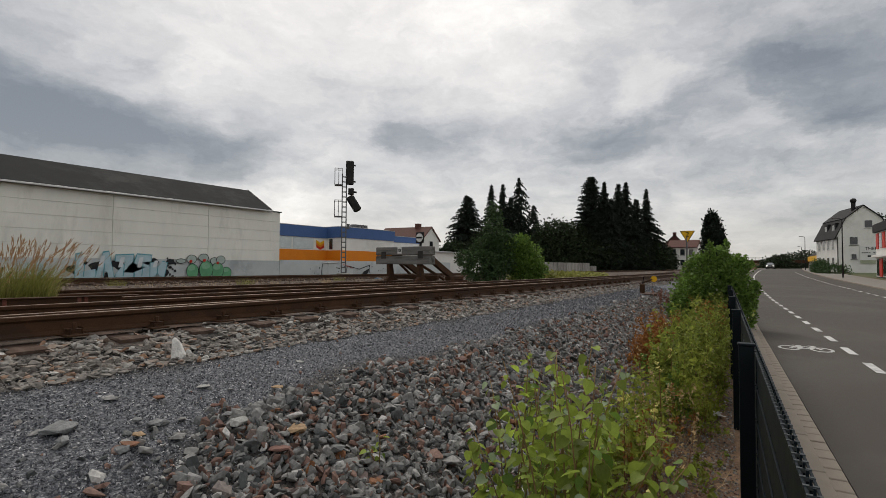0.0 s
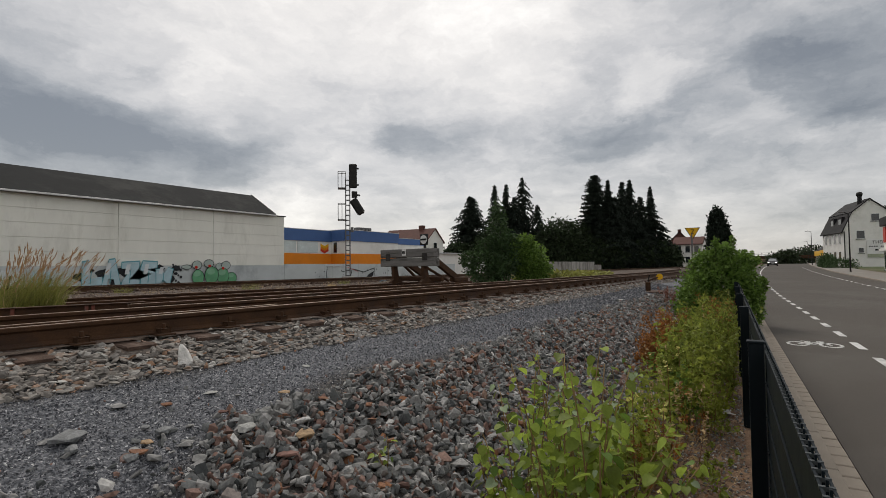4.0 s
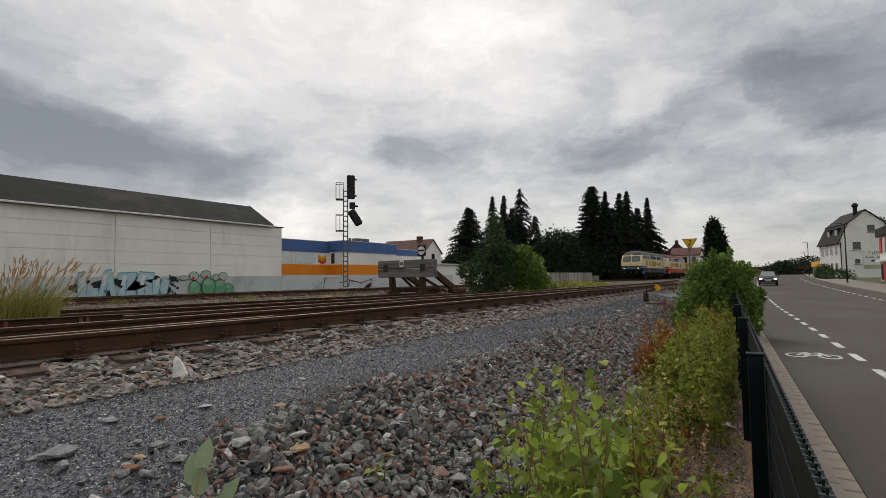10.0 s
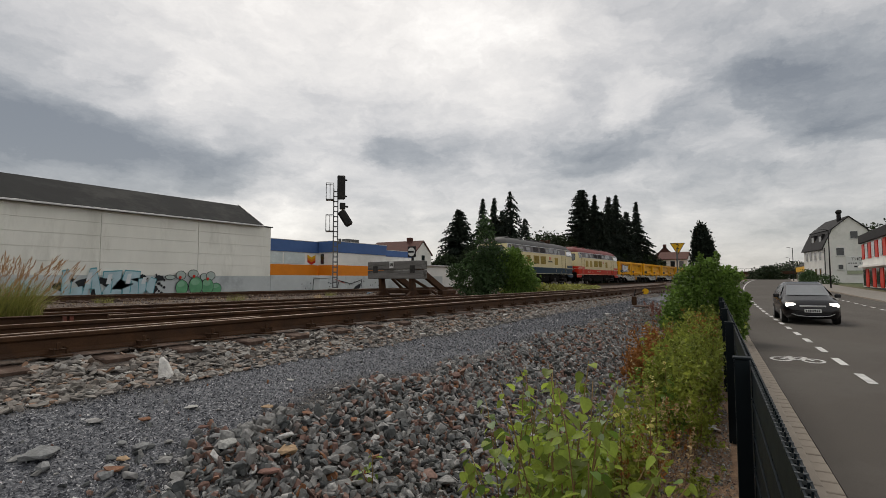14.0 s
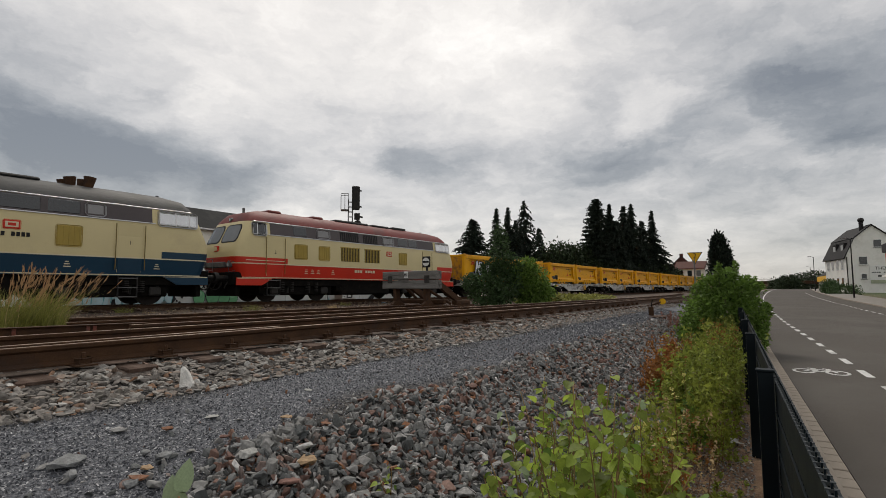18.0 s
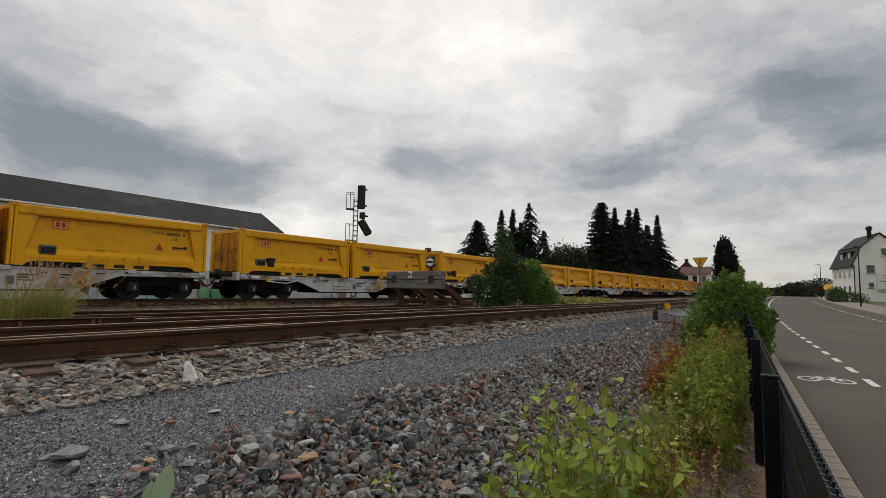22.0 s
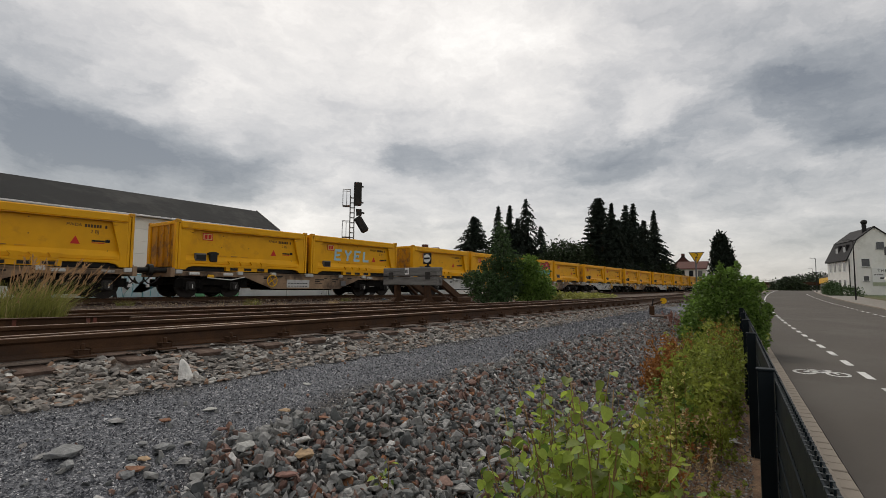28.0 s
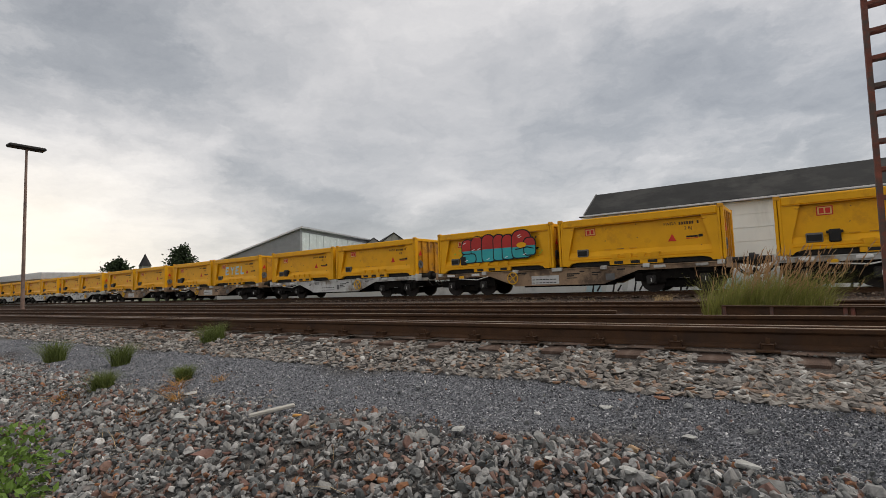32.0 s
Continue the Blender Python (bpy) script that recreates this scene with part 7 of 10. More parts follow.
def signal():
    """Colour-light signal on a slim lattice post with two caged platforms, seen from behind and beside."""
    ob = thing("railway_signal", "dark colour-light railway signal on a lattice post", "railway signal", (22.55, 22.47, -0.4), -45)
    for s in (-1, 1):
        part("post_channel", boxed(s * 0.13 - 0.035, s * 0.13 + 0.035, -0.06, 0.06, 0, 6.6, 0.006), M_GREYSTEEL, ob)
    for k in range(20):
        z = 0.3 + k * 0.32
        part("batten", boxed(-0.095, 0.095, -0.065, -0.05, z, z + 0.07), M_GREYSTEEL, ob)
    hd = part("signal_head", boxed(0.08, 0.58, -0.22, -0.07, 5.9, 7.45, 0.06), M_BLACK, ob, "black signal screen")
    for z in (6.15, 7.2):
        part("lamp_hood", rodded((0.42, -0.1, z), (0.68, 0.12, z), 0.07, 12, 0.05), M_BLACK, hd)
    part("speed_box", boxed(0.24, 0.6, -0.2, 0.15, 5.3, 5.7, 0.03), M_BLACK, ob)
    part("speed_hood", rodded((0.5, 0.1, 5.52), (0.76, 0.25, 5.5), 0.06, 10), M_BLACK, ob)
    bm = boxed(-0.26, 0.26, -0.12, 0.12, -0.55, 0.55, 0.1, Matrix.Translation((0.6, -0.1, 4.72)) @ pose(0, 0, 0, 0, -32, 0))
    part("distant_head", bm, M_BLACK, ob, "tilted distant signal screen")
    part("lamp_hood", rodded((0.62, 0.0, 4.4), (1.0, 0.2, 4.36), 0.07, 12, 0.04), M_BLACK, ob)
    part("junction_box", boxed(0.18, 0.36, -0.08, 0.08, 3.1, 3.42, 0.02), M_GREYSTEEL, ob)
    for zb in (3.85, 5.86):
        cage = part("platform", boxed(-0.6, -0.1, -0.3, 0.3, zb, zb + 0.05), M_GREYSTEEL, ob)
        for x, y in ((-0.6, -0.3), (-0.6, 0.3), (-0.36, -0.3), (-0.36, 0.3), (-0.14, -0.3), (-0.14, 0.3)):
            part("baluster", rodded((x, y, zb), (x, y, zb + 1.05), 0.018, 6), M_GREYSTEEL, cage)
        part("handrail", tube([(-0.12, -0.3, zb + 1.05), (-0.6, -0.3, zb + 1.05), (-0.6, 0.3, zb + 1.05), (-0.12, 0.3, zb + 1.05)], 0.02), M_GREYSTEEL, cage)
    part("footing", boxed(-0.4, 0.4, -0.4, 0.4, -0.3, 0.3, 0.05), M_CONCRETE, ob)
    cab = thing("relay_cabinet", "pale grey trackside relay cabinet", "cabinet", (21.6, 22.7, -0.45))
    part("body", boxed(-0.35, 0.35, -0.25, 0.25, 0, 0.95, 0.02), M_SOCKEL, cab)
    part("lid", boxed(-0.4, 0.4, -0.3, 0.3, 0.952, 1.02, 0.015), M_METALEDGE, cab)


signal()


def fence():
    ob = tagged(new("fence"), "dark green-black double-rod mesh fence on flat posts", "fence", kind="structure")
    ang = math.degrees(math.atan(0.067))
    step = 2.72
    post = None
    bar = None
    for k in range(-2, 9):
        x = 3.50 + step * k / math.hypot(1, 0.067)
        y = float(fence_y(x))
        if post is None:
            post = part("post", boxed(-0.03, 0.03, -0.04, 0.04, ROAD_Z - 0.3, -0.055, 0.004), M_FENCE, ob)
            capm = part("post_cap", boxed(-0.036, 0.036, -0.046, 0.046, -0.055, -0.04, 0.004), M_FENCE, ob)
        if k > -2:
            o, c = post.copy(), capm.copy()
            scene.collection.objects.link(o), scene.collection.objects.link(c)
        else:
            o, c = post, capm
        # posts stand on the railway side of the mesh
        o.matrix_basis = pose(x, y - 0.008, 0, 0, 0, ang)
        c.matrix_basis = pose(x, y - 0.008, 0, 0, 0, ang)
    # panels: flat side boards, with paired horizontal rods and fine uprights
    for k in range(-2, 8):
        x0 = 3.50 + step * k
        panel = new("mesh_panel")
        panel.parent = ob
        panel.matrix_basis = pose(x0, float(fence_y(x0)) - 0.058, 0, 0, 0, ang if x0 < 30 else ang * 0.8)
        def strips():
            bm = bmesh.new()
            for z in (-0.09, -0.29, -0.49, -0.69, -0.89, -1.09, -1.27):
                for yy in (-0.018, 0.006):
                    box(bm, 0.02, step - 0.02, yy - 0.003, yy + 0.003, z - 0.003, z + 0.003)
            return bm
        part("rods", strips(), M_FENCE, panel)
        bm = bmesh.new()
        n = 48
        for i in range(n):
            xx = 0.03 + (step - 0.06) * i / (n - 1)
            box(bm, xx - 0.003, xx + 0.003, -0.009, -0.003, -1.3, -0.07)
        part("uprights", bm, M_FENCE, panel)
        # woven privacy strips between the rods
        for z in (-0.29, -0.49, -0.69, -0.89, -1.09):
            part("privacy_strip", boxed(0.03, step - 0.03, -0.014, -0.01 + 0.012, z + 0.014, z + 0.186), M_FENCE, panel)
        # wire ends along the top, a lighter grey than the panel
        bm = bmesh.new()
        for i in range(0, n):
            xx = 0.03 + (step - 0.06) * i / (n - 1)
            box(bm, xx - 0.005, xx + 0.005, -0.022, 0.01, -0.095, -0.085)
        part("top_clips", bm, M_FENCELIGHT, panel, "lighter grey wire ends")


fence()


def triangle_sign():
    ob = thing("speed_board", "yellow triangular railway board with a black 2", "sign", (27.5, 3.4, -0.6), 0)
    face = pose(0, 0, 0, 0, 0, -82)
    part("pole", rodded((0, 0.03, 0), (0, 0.03, 2.55), 0.04, 10), M_GREYSTEEL, ob)
    bm = bmesh.new()
    prism(bm, [(-0.35, 0.30), (0, -0.31), (0.35, 0.30)], 0.02, Matrix.Translation((0, 0, 2.55)) @ face)
    part("black_board", bm, M_SIGNBLACK, ob)
    bm = bmesh.new()
    prism(bm, [(-0.30, 0.27), (0, -0.25), (0.30, 0.27)], 0.012, Matrix.Translation((0, 0, 2.55)) @ face @ Matrix.Translation((0, -0.018, 0)))
    part("yellow_field", bm, M_SIGNYELLOW, ob, "yellow triangle")
    lettering("numeral", "2", 0.36, M_SIGNBLACK, ob, Matrix.Translation((0, 0, 2.66)) @ face @ Matrix.Translation((0, -0.03, 0)) @ pose(0, 0, 0, 90, 0, 0))


triangle_sign()


def point_lever():
    ob = thing("point_lever", "rusty point lever with a yellow disc weight", "point lever", (17.6, 3.55, -0.42), 10)
    part("stand", boxed(-0.09, 0.09, -0.08, 0.08, -0.05, 0.26, 0.02), M_RUST, ob)
    part("lever", rodded((0, 0, 0.2), (-0.06, -0.05, 0.5), 0.018, 8), M_BLACK, ob)
    part("arm", rodded((0, 0, 0.3), (0.1, -0.32, 0.42), 0.03, 8), M_RUST, ob)
    bm = bmesh.new()
    rod(bm, (0.07, -0.36, 0.43), (0.13, -0.36, 0.43), 0.10, 22)
    part("weight_disc", bm, M_SIGNYELLOW, ob, "yellow round counterweight")
    part("base_plate", boxed(-0.5, 0.5, -0.45, 0.3, -0.12, -0.04, 0.01), M_SLEEPER, ob)


point_lever()


def street_lamp(x, off, h, arm=0.5):
    y = float(fence_y(x)) + off
    ob = thing("street_lamp", "slim dark street lamp beside the pavement", "street lamp", (x, y, ROAD_Z + 0.08 + float(rise(x))), 0, "street lamps along the road")
    part("pole", rodded((0, 0, 0), (0, 0, h), 0.085, 10, 0.05), M_BLACK, ob)
    part("arm", rodded((0, 0, h - 0.05), (0, arm, h + 0.12), 0.035, 8), M_BLACK, ob)
    part("head", boxed(-0.12, 0.12, arm - 0.1, arm + 0.5, h + 0.06, h + 0.16, 0.03), M_GREYSTEEL, ob)


for lx, ly, lh in ((74, -7.2, 6.9), (126, -6.2, 6.9), (194, -8.6, 6.9), (262, -11.2, 6.9)):
    street_lamp(lx, ly - float(fence_y(lx)), lh)


M_RUSTPOLE = mat("faded_red_brown_paint", (0.22, 0.15, 0.12), 0.75, 0, 0.25, 3, 0.1, 60, second=(0.12, 0.09, 0.08), amount=0.4)


def yard_lamp():
    ob = thing("yard_lamp", "tall rusty yard lamp with a double flat head", "lamp post", (-29.3, 8.45, -0.4), 0)
    part("pole", rodded((0, 0, 0), (0, 0, 8.0), 0.085, 12, 0.05), M_RUSTPOLE, ob, "faded red-brown steel pole")
    part("head", boxed(-0.25, 0.25, -0.72, 0.72, 7.96, 8.12, 0.05), M_BLACK, ob)
    part("footing", boxed(-0.25, 0.25, -0.25, 0.25, -0.2, 0.18, 0.04), M_SIGNWHITE, ob)


yard_lamp()

# houses along the road and behind the trees
def white_house_body():
    """Tall rendered house under a dark gambrel roof, its gable towards the railway."""
    w, d, eave, kink, ridge = 7.7, 10.7, 6.6, 9.7, 11.9
    ob = thing("white_house", "white rendered house with a steep dark gambrel roof", "house", (112.3, -13.82, -0.5), 12.0)
    part("wall", boxed(0, d, -w / 2, w / 2, -1.0, eave), M_WHITE, ob)
    bm = bmesh.new()
    prism(bm, [(-w / 2, 0), (-w / 2 + 1.3, kink - eave), (0, ridge - eave), (w / 2 - 1.3, kink - eave), (w / 2, 0)], d - 0.02, Matrix.Translation((d / 2, 0, eave)) @ pose(0, 0, 0, 0, 0, 90))
    part("gable", bm, M_WHITE, ob)
    for s in (-1, 1):
        for a, b in (((w / 2 + 0.25, -0.5), (w / 2 - 1.3, kink - eave)), ((w / 2 - 1.25, kink - eave - 0.05), (0, ridge - eave))):
            bm = bmesh.new()
            prism(bm, [(s * a[0], a[1]), (s * b[0], b[1]), (s * b[0], b[1] + 0.2), (s * (a[0] + 0.15), a[1] + 0.1)], d + 0.5, Matrix.Translation((d / 2, 0, eave)) @ pose(0, 0, 0, 0, 0, 90))
            part("roof", bm, M_DARKTILE, ob)
    for side, along, z, ww, hh in [("gable", -0.7, 8.1, 1.05, 1.2), ("gable", 1.43, 5.1, 1.1, 1.3), ("gable", 1.43, 2.6, 0.7, 0.8)] + [("left", a, z, 0.9, 1.6) for a in (1.8, 4.2, 6.6, 9.0) for z in (1.2, 4.3)]:
        if side == "gable":
            win = part("window", boxed(-0.05, 0.03, along - ww / 2 - 0.1, along + ww / 2 + 0.1, z - 0.1, z + hh + 0.1, 0.01), M_SIGNWHITE, ob)
            part("pane", boxed(-0.07, -0.052, along - ww / 2, along + ww / 2, z, z + hh), M_GLASS_DARK, win)
            part("sill", boxed(-0.16, 0.0, along - ww / 2 - 0.14, along + ww / 2 + 0.14, z - 0.17, z - 0.11, 0.01), M_GREYSTEEL, win)
        else:
            win = part("window", boxed(along - ww / 2 - 0.1, along + ww / 2 + 0.1, w / 2 - 0.03, w / 2 + 0.05, z - 0.1, z + hh + 0.1, 0.01), M_SIGNWHITE, ob)
            part("pane", boxed(along - ww / 2, along + ww / 2, w / 2 + 0.052, w / 2 + 0.07, z, z + hh), M_GLASS_DARK, win)
    for a in (2.6, 6.4):
        dm = part("dormer", boxed(a - 0.9, a + 0.9, w / 2 - 1.9, w / 2 - 0.35, eave + 0.5, eave + 2.5, 0.02), M_DARKTILE, ob)
        part("pane", boxed(a - 0.6, a + 0.6, w / 2 - 0.345, w / 2 - 0.32, eave + 0.8, eave + 2.1), M_GLASS_DARK, dm)
    part("chimney", rodded((1.4, 0.9, ridge - 1.6), (1.4, 0.9, ridge + 0.7), 0.34, 10), M_DARKTILE, ob, "dark round chimney")
    part("chimney_cowl", tube([(1.4, 0.9, ridge + 0.65), (1.4, 0.9, ridge + 0.8), (1.4, 0.9, ridge + 1.1), (1.4, 0.9, ridge + 1.4), (1.4, 0.9, ridge + 1.5)], [0.28, 0.42, 0.5, 0.38, 0.12], 12), M_BLACK, ob, "round black cowl")
    part("downpipe", rodded((-0.12, w / 2 - 0.1, -0.8), (-0.12, w / 2 - 0.1, 6.4), 0.07, 8), M_BLACK, ob)
    return ob


white_house = white_house_body()


def billboard(parent):
    ob = part("billboard", boxed(-0.12, -0.06, -3.2, 0.63, 1.7, 4.85, 0.02), M_SIGNWHITE, parent, "white advertising board with a picture of a house")
    part("meadow", boxed(-0.13, -0.122, -3.15, 0.58, 1.75, 2.35), mat("printed_meadow", (0.34, 0.37, 0.26), 0.6, 0, 0.2, 2, 0.0, 60), ob)
    part("picture_house", boxed(-0.14, -0.131, -1.6, -0.6, 2.5, 2.9), M_SIGNWHITE, ob)
    part("picture_roof", boxed(-0.14, -0.131, -1.75, -0.45, 2.9, 3.2), M_DARKTILE, ob)
    for k in range(9):
        if k != 4:
            part("text_bar", boxed(-0.13, -0.122, 0.1 - 0.32 * k, 0.34 - 0.32 * k, 3.55, 3.75), M_GREYSTEEL, ob)
    lettering("headline", "THERM", 0.75, M_SIGNBLACK, ob, Matrix.Translation((-0.13, -1.3, 4.35)) @ pose(0, 0, 0, 90, 0, -90))


billboard(white_house)


def red_shop():
    """Two-storey shop front along the road: dark parapet, white bands, red panels between the windows."""
    ob = thing("red_fronted_shop", "white shop with tall red facade panels and a black parapet", "shop", (84.3, -11.6, -0.9), 0)
    part("wall", boxed(-34, 0, -11, 0, -0.5, 5.9), M_WHITE, ob)
    part("parapet", boxed(-34.3, 0.3, -11.3, 0.3, 5.9, 6.95, 0.03), M_DARKTILE, ob, "black sheet parapet")
    part("plinth", boxed(-34, 0.05, -11, 0.06, -0.5, 0.25), M_BLACK, ob)
    part("canopy", boxed(-34.2, 0.1, 0.0, 0.5, 2.7, 3.0, 0.02), M_WHITE, ob, "white fascia band")
    x = -0.6
    while x > -33:
        part("red_panel", boxed(x - 1.5, x, 0.005, 0.1, 3.8, 5.75, 0.01), M_RED, ob, "red facade panel")
        part("window", boxed(x - 3.7, x - 2.1, 0.004, 0.06, 3.9, 5.7, 0.01), M_GLASS_DARK, ob)
        part("window", boxed(x - 1.5, x, 0.004, 0.06, 0.4, 2.5, 0.01), M_GLASS_DARK, ob)
        part("red_panel", boxed(x - 3.9, x - 2.1, 0.005, 0.1, 0.3, 2.55, 0.01), M_RED, ob)
        x -= 4.3


red_shop()
house("brick_house", "brown brick house with a dark tiled roof behind trees", (130, 19.0, 0), 8, 5.5, 10, 5.4, 8.2, M_TILE, M_DARKTILE, [("gable", -1.5, 3, 1.1, 1.3), ("gable", 1.5, 3, 1.1, 1.3)], (3, 0, 0.8, 0.8))
house("pale_house", "pale rendered house with a red tiled roof", (127, 13.4, 0), 90, 7.5, 6, 5.0, 6.6, M_WHITE, M_TILE,
      [("gable", a, z, 0.9, 1.3) for a in (-2.2, 0, 2.2) for z in (0.8, 3.2)] + [("left", a, z, 0.9, 1.3) for a in (1.2, 3, 4.8) for z in (0.8, 3.2)], None)
house("red_roofed_house", "white gabled house with red-brown roof behind the store", (66.6, 46.5, 0), 95, 5.4, 9, 4.7, 6.7, M_WHITE, M_TILE, [("gable", 0, 3.2, 1.0, 1.2)], (2.5, 0, 0.8, 0.7))


def bridge():
    ob = thing("railway_bridge", "dark railway bridge over the road with a low railing", "bridge", (205, 0, -1.3), 0)
    part("deck", boxed(-3, 3, -30, 40, 3.3, 4.3, 0.05), M_RUST, ob)
    part("abutment", boxed(-3, 3, 0, 40, -0.5, 3.3), M_WAGONDIRT, ob)
    part("abutment", boxed(-3, 3, -30, -11, -0.5, 3.3), M_WAGONDIRT, ob)
    bm = bmesh.new()
    for y in np.arange(-22, 40, 2.0):
        box(bm, -3.0, -2.9, y - 0.04, y + 0.04, 4.3, 5.3)
    for z in (4.8, 5.3):
        box(bm, -3.0, -2.92, -22, 40, z - 0.03, z + 0.03)
    part("railing", bm, M_BLACK, ob)


bridge()


M_SHEDGREY = mat("grey_corrugated_sheet", (0.26, 0.27, 0.28), 0.6, 0.1, 0.12, 1, 0.1, 40)


def left_sheds():
    ob = thing("grey_monopitch_shed", "grey sheet-clad shed with white strip windows", "shed", (-57.2, 48.4, -0.5), 108.0)
    # its own x runs along the windowed side, y away from it, the roof falls with y
    n, ln, dp, h0, h1 = 12, 26.0, 17.0, 9.8, 4.9
    bm = bmesh.new()
    prism(bm, [(0, 0), (dp, 0), (dp, h1), (0, h0)], ln, Matrix.Translation((ln / 2, 0, 0)) @ pose(0, 0, 0, 0, 0, 90))
    part("wall", bm, M_SHEDGREY, ob)
    bm = bmesh.new()
    prism(bm, [(-0.5, h0 + 0.15), (dp + 0.4, h1 - 0.1), (dp + 0.4, h1 + 0.1), (-0.5, h0 + 0.4)], ln + 0.8, Matrix.Translation((ln / 2, 0, 0)) @ pose(0, 0, 0, 0, 0, 90))
    part("roof", bm, M_METALEDGE, ob)
    for k in range(n):
        x = 0.4 + k * (ln - 0.8) / n
        part("strip_window", boxed(x + 0.06, x + (ln - 0.8) / n - 0.06, -0.06, -0.004, 6.0, h0 - 0.4, 0.01), M_GLASS_PALE, ob, "pale translucent strip window")
    for x, y, r in ((-54.4, 66.5, 10.2), (-58.6, 66.0, 9.6)):
        house("dark_gabled_shed", "low dark-roofed gabled shed", (x, y, -0.5), 140, 7, 14, r - 2.6, r, M_CONCRETE, M_DARKTILE, [], None)
    ch = thing("church_spire", "small dark church spire far off", "church", (-170, 80, 0))
    part("tower", boxed(-1.3, 1.3, -1.3, 1.3, 0, 10), M_CONCRETE, ch)
    part("spire", rodded((0, 0, 10), (0, 0, 14.0), 2.0, 8, 0.05), M_DARKTILE, ch)
    far = thing("long_grey_shed", "long low grey shed at the far end of the yard", "shed", (-105, 26, -0.5))
    part("wall", boxed(-22, 22, 0, 12, 0, 3.6), M_CONCRETE, far)
    part("roof", boxed(-22.5, 22.5, -0.5, 12.5, 3.6, 4.6, 0.1), M_METALEDGE, far)


left_sheds()


def concrete_wall():
    ob = tagged(new("concrete_wall"), "weathered grey concrete wall beyond the line", "wall", kind="structure")
    for k in range(8):
        x = 52 + k * 3.0
        y = float(train_y(x)) + 5.2
        h = 1.28 if k < 7 else 0.85
        part("wall_block", boxed(x + 0.01, x + 2.99, y - 0.2, y + 0.2, -0.7, h - 0.35, 0.02), M_CONCRETE, ob)


concrete_wall()


def hatchback():
    """Dark compact people carrier with its headlamps lit, driving towards the railway side."""
    ob = thing("dark_car", "dark grey compact car driving with lit headlamps", "car")
    paint = mat("dark_metallic_car_paint", (0.009, 0.008, 0.009), 0.22, 0.2, 0.1, 2, 0.0, 80, spec=0.6)
    # sections from the front (+x) to the back: x, half width, lower z, shoulder z, roof half width, roof z
    secs = [(2.18, 0.62, 0.32, 0.62, 0.55, 0.66), (2.1, 0.78, 0.24, 0.74, 0.66, 0.78), (1.75, 0.9, 0.2, 0.86, 0.74, 0.93), (1.1, 0.91, 0.2, 0.95, 0.76, 1.05),
            (0.35, 0.915, 0.2, 1.0, 0.66, 1.46), (-0.3, 0.915, 0.2, 1.02, 0.65, 1.6), (-1.2, 0.91, 0.2, 1.03, 0.63, 1.58), (-1.85, 0.89, 0.22, 1.03, 0.6, 1.42), (-2.1, 0.84, 0.28, 1.0, 0.62, 1.06), (-2.18, 0.75, 0.36, 0.8, 0.6, 0.85)]
    bm = bmesh.new()
    rings = []
    for x, w, z0, zs, rw, zr in secs:
        ring = [(x, -w * 0.9, z0), (x, -w, z0 + 0.18), (x, -w, zs - 0.1), (x, -w * 0.95, zs), (x, -rw, zr - 0.06), (x, -rw * 0.8, zr), (x, rw * 0.8, zr), (x, rw, zr - 0.06), (x, w * 0.95, zs), (x, w, zs - 0.1), (x, w, z0 + 0.18), (x, w * 0.9, z0)]
        rings.append([bm.verts.new(p) for p in ring])
    for a, b in zip(rings, rings[1:]):
        for i in range(12):
            j = (i + 1) % 12
            bm.faces.new((a[i], a[j], b[j], b[i]))
    bm.faces.new(rings[0]), bm.faces.new(rings[-1][::-1])
    bmesh.ops.recalc_face_normals(bm, faces=bm.faces)
    for f in bm.faces:
        f.smooth = True
    part("body", bm, paint, ob)
    bm = bmesh.new()
    vs = [bm.verts.new(p) for p in ((1.06, -0.7, 1.07), (1.06, 0.7, 1.07), (0.42, 0.6, 1.45), (0.42, -0.6, 1.45))]
    bm.faces.new(vs)
    for v in bm.verts:
        v.co.x += 0.03
        v.co.z += 0.015
    # the pale grey base paints in part of the sky's reflection
    part("windscreen", bm, mat("sky_pale_windscreen", (0.24, 0.25, 0.255), 0.05, 0, 0.1, 2, 0, 40, spec=1.0), ob, "sloping windscreen, sky reflection partly put into its pale colour")
    for s in (-1, 1):
        bm = bmesh.new()
        bm.faces.new([bm.verts.new((x, s * y, z)) for x, y, z in ((0.75, 0.865, 1.05), (-1.75, 0.865, 1.06), (-1.5, 0.665, 1.46), (0.2, 0.685, 1.42))])
        part("side_window", bm, M_GLASS_DARK, ob)
        bm = boxed(1.92, 2.12, *sorted((s * 0.46, s * 0.82)), 0.64, 0.8, 0.05)
        part("headlamp", bm, M_CARLAMP, ob, "lit headlamp")
        part("mirror", boxed(0.72, 0.86, *sorted((s * 0.9, s * 1.1)), 0.98, 1.12, 0.03), paint, ob)
        for x in (1.35, -1.3):
            w = part("wheel", rodded((x, s * 0.72, 0.32), (x, s * 0.92, 0.32), 0.325, 20), M_BLACK, ob)
            part("rim", rodded((x, s * 0.915, 0.32), (x, s * 0.93, 0.32), 0.21, 16), M_METALEDGE, w)
    part("grille", boxed(2.1, 2.2, -0.55, 0.55, 0.34, 0.5, 0.02), M_SIGNBLACK, ob)
    part("bumper_trim", tube([(2.14, -0.66, 0.42), (2.2, -0.5, 0.34), (2.215, -0.2, 0.31), (2.215, 0.2, 0.31), (2.2, 0.5, 0.34), (2.14, 0.66, 0.42)], 0.016), M_ALU, ob, "curved chrome bumper line")
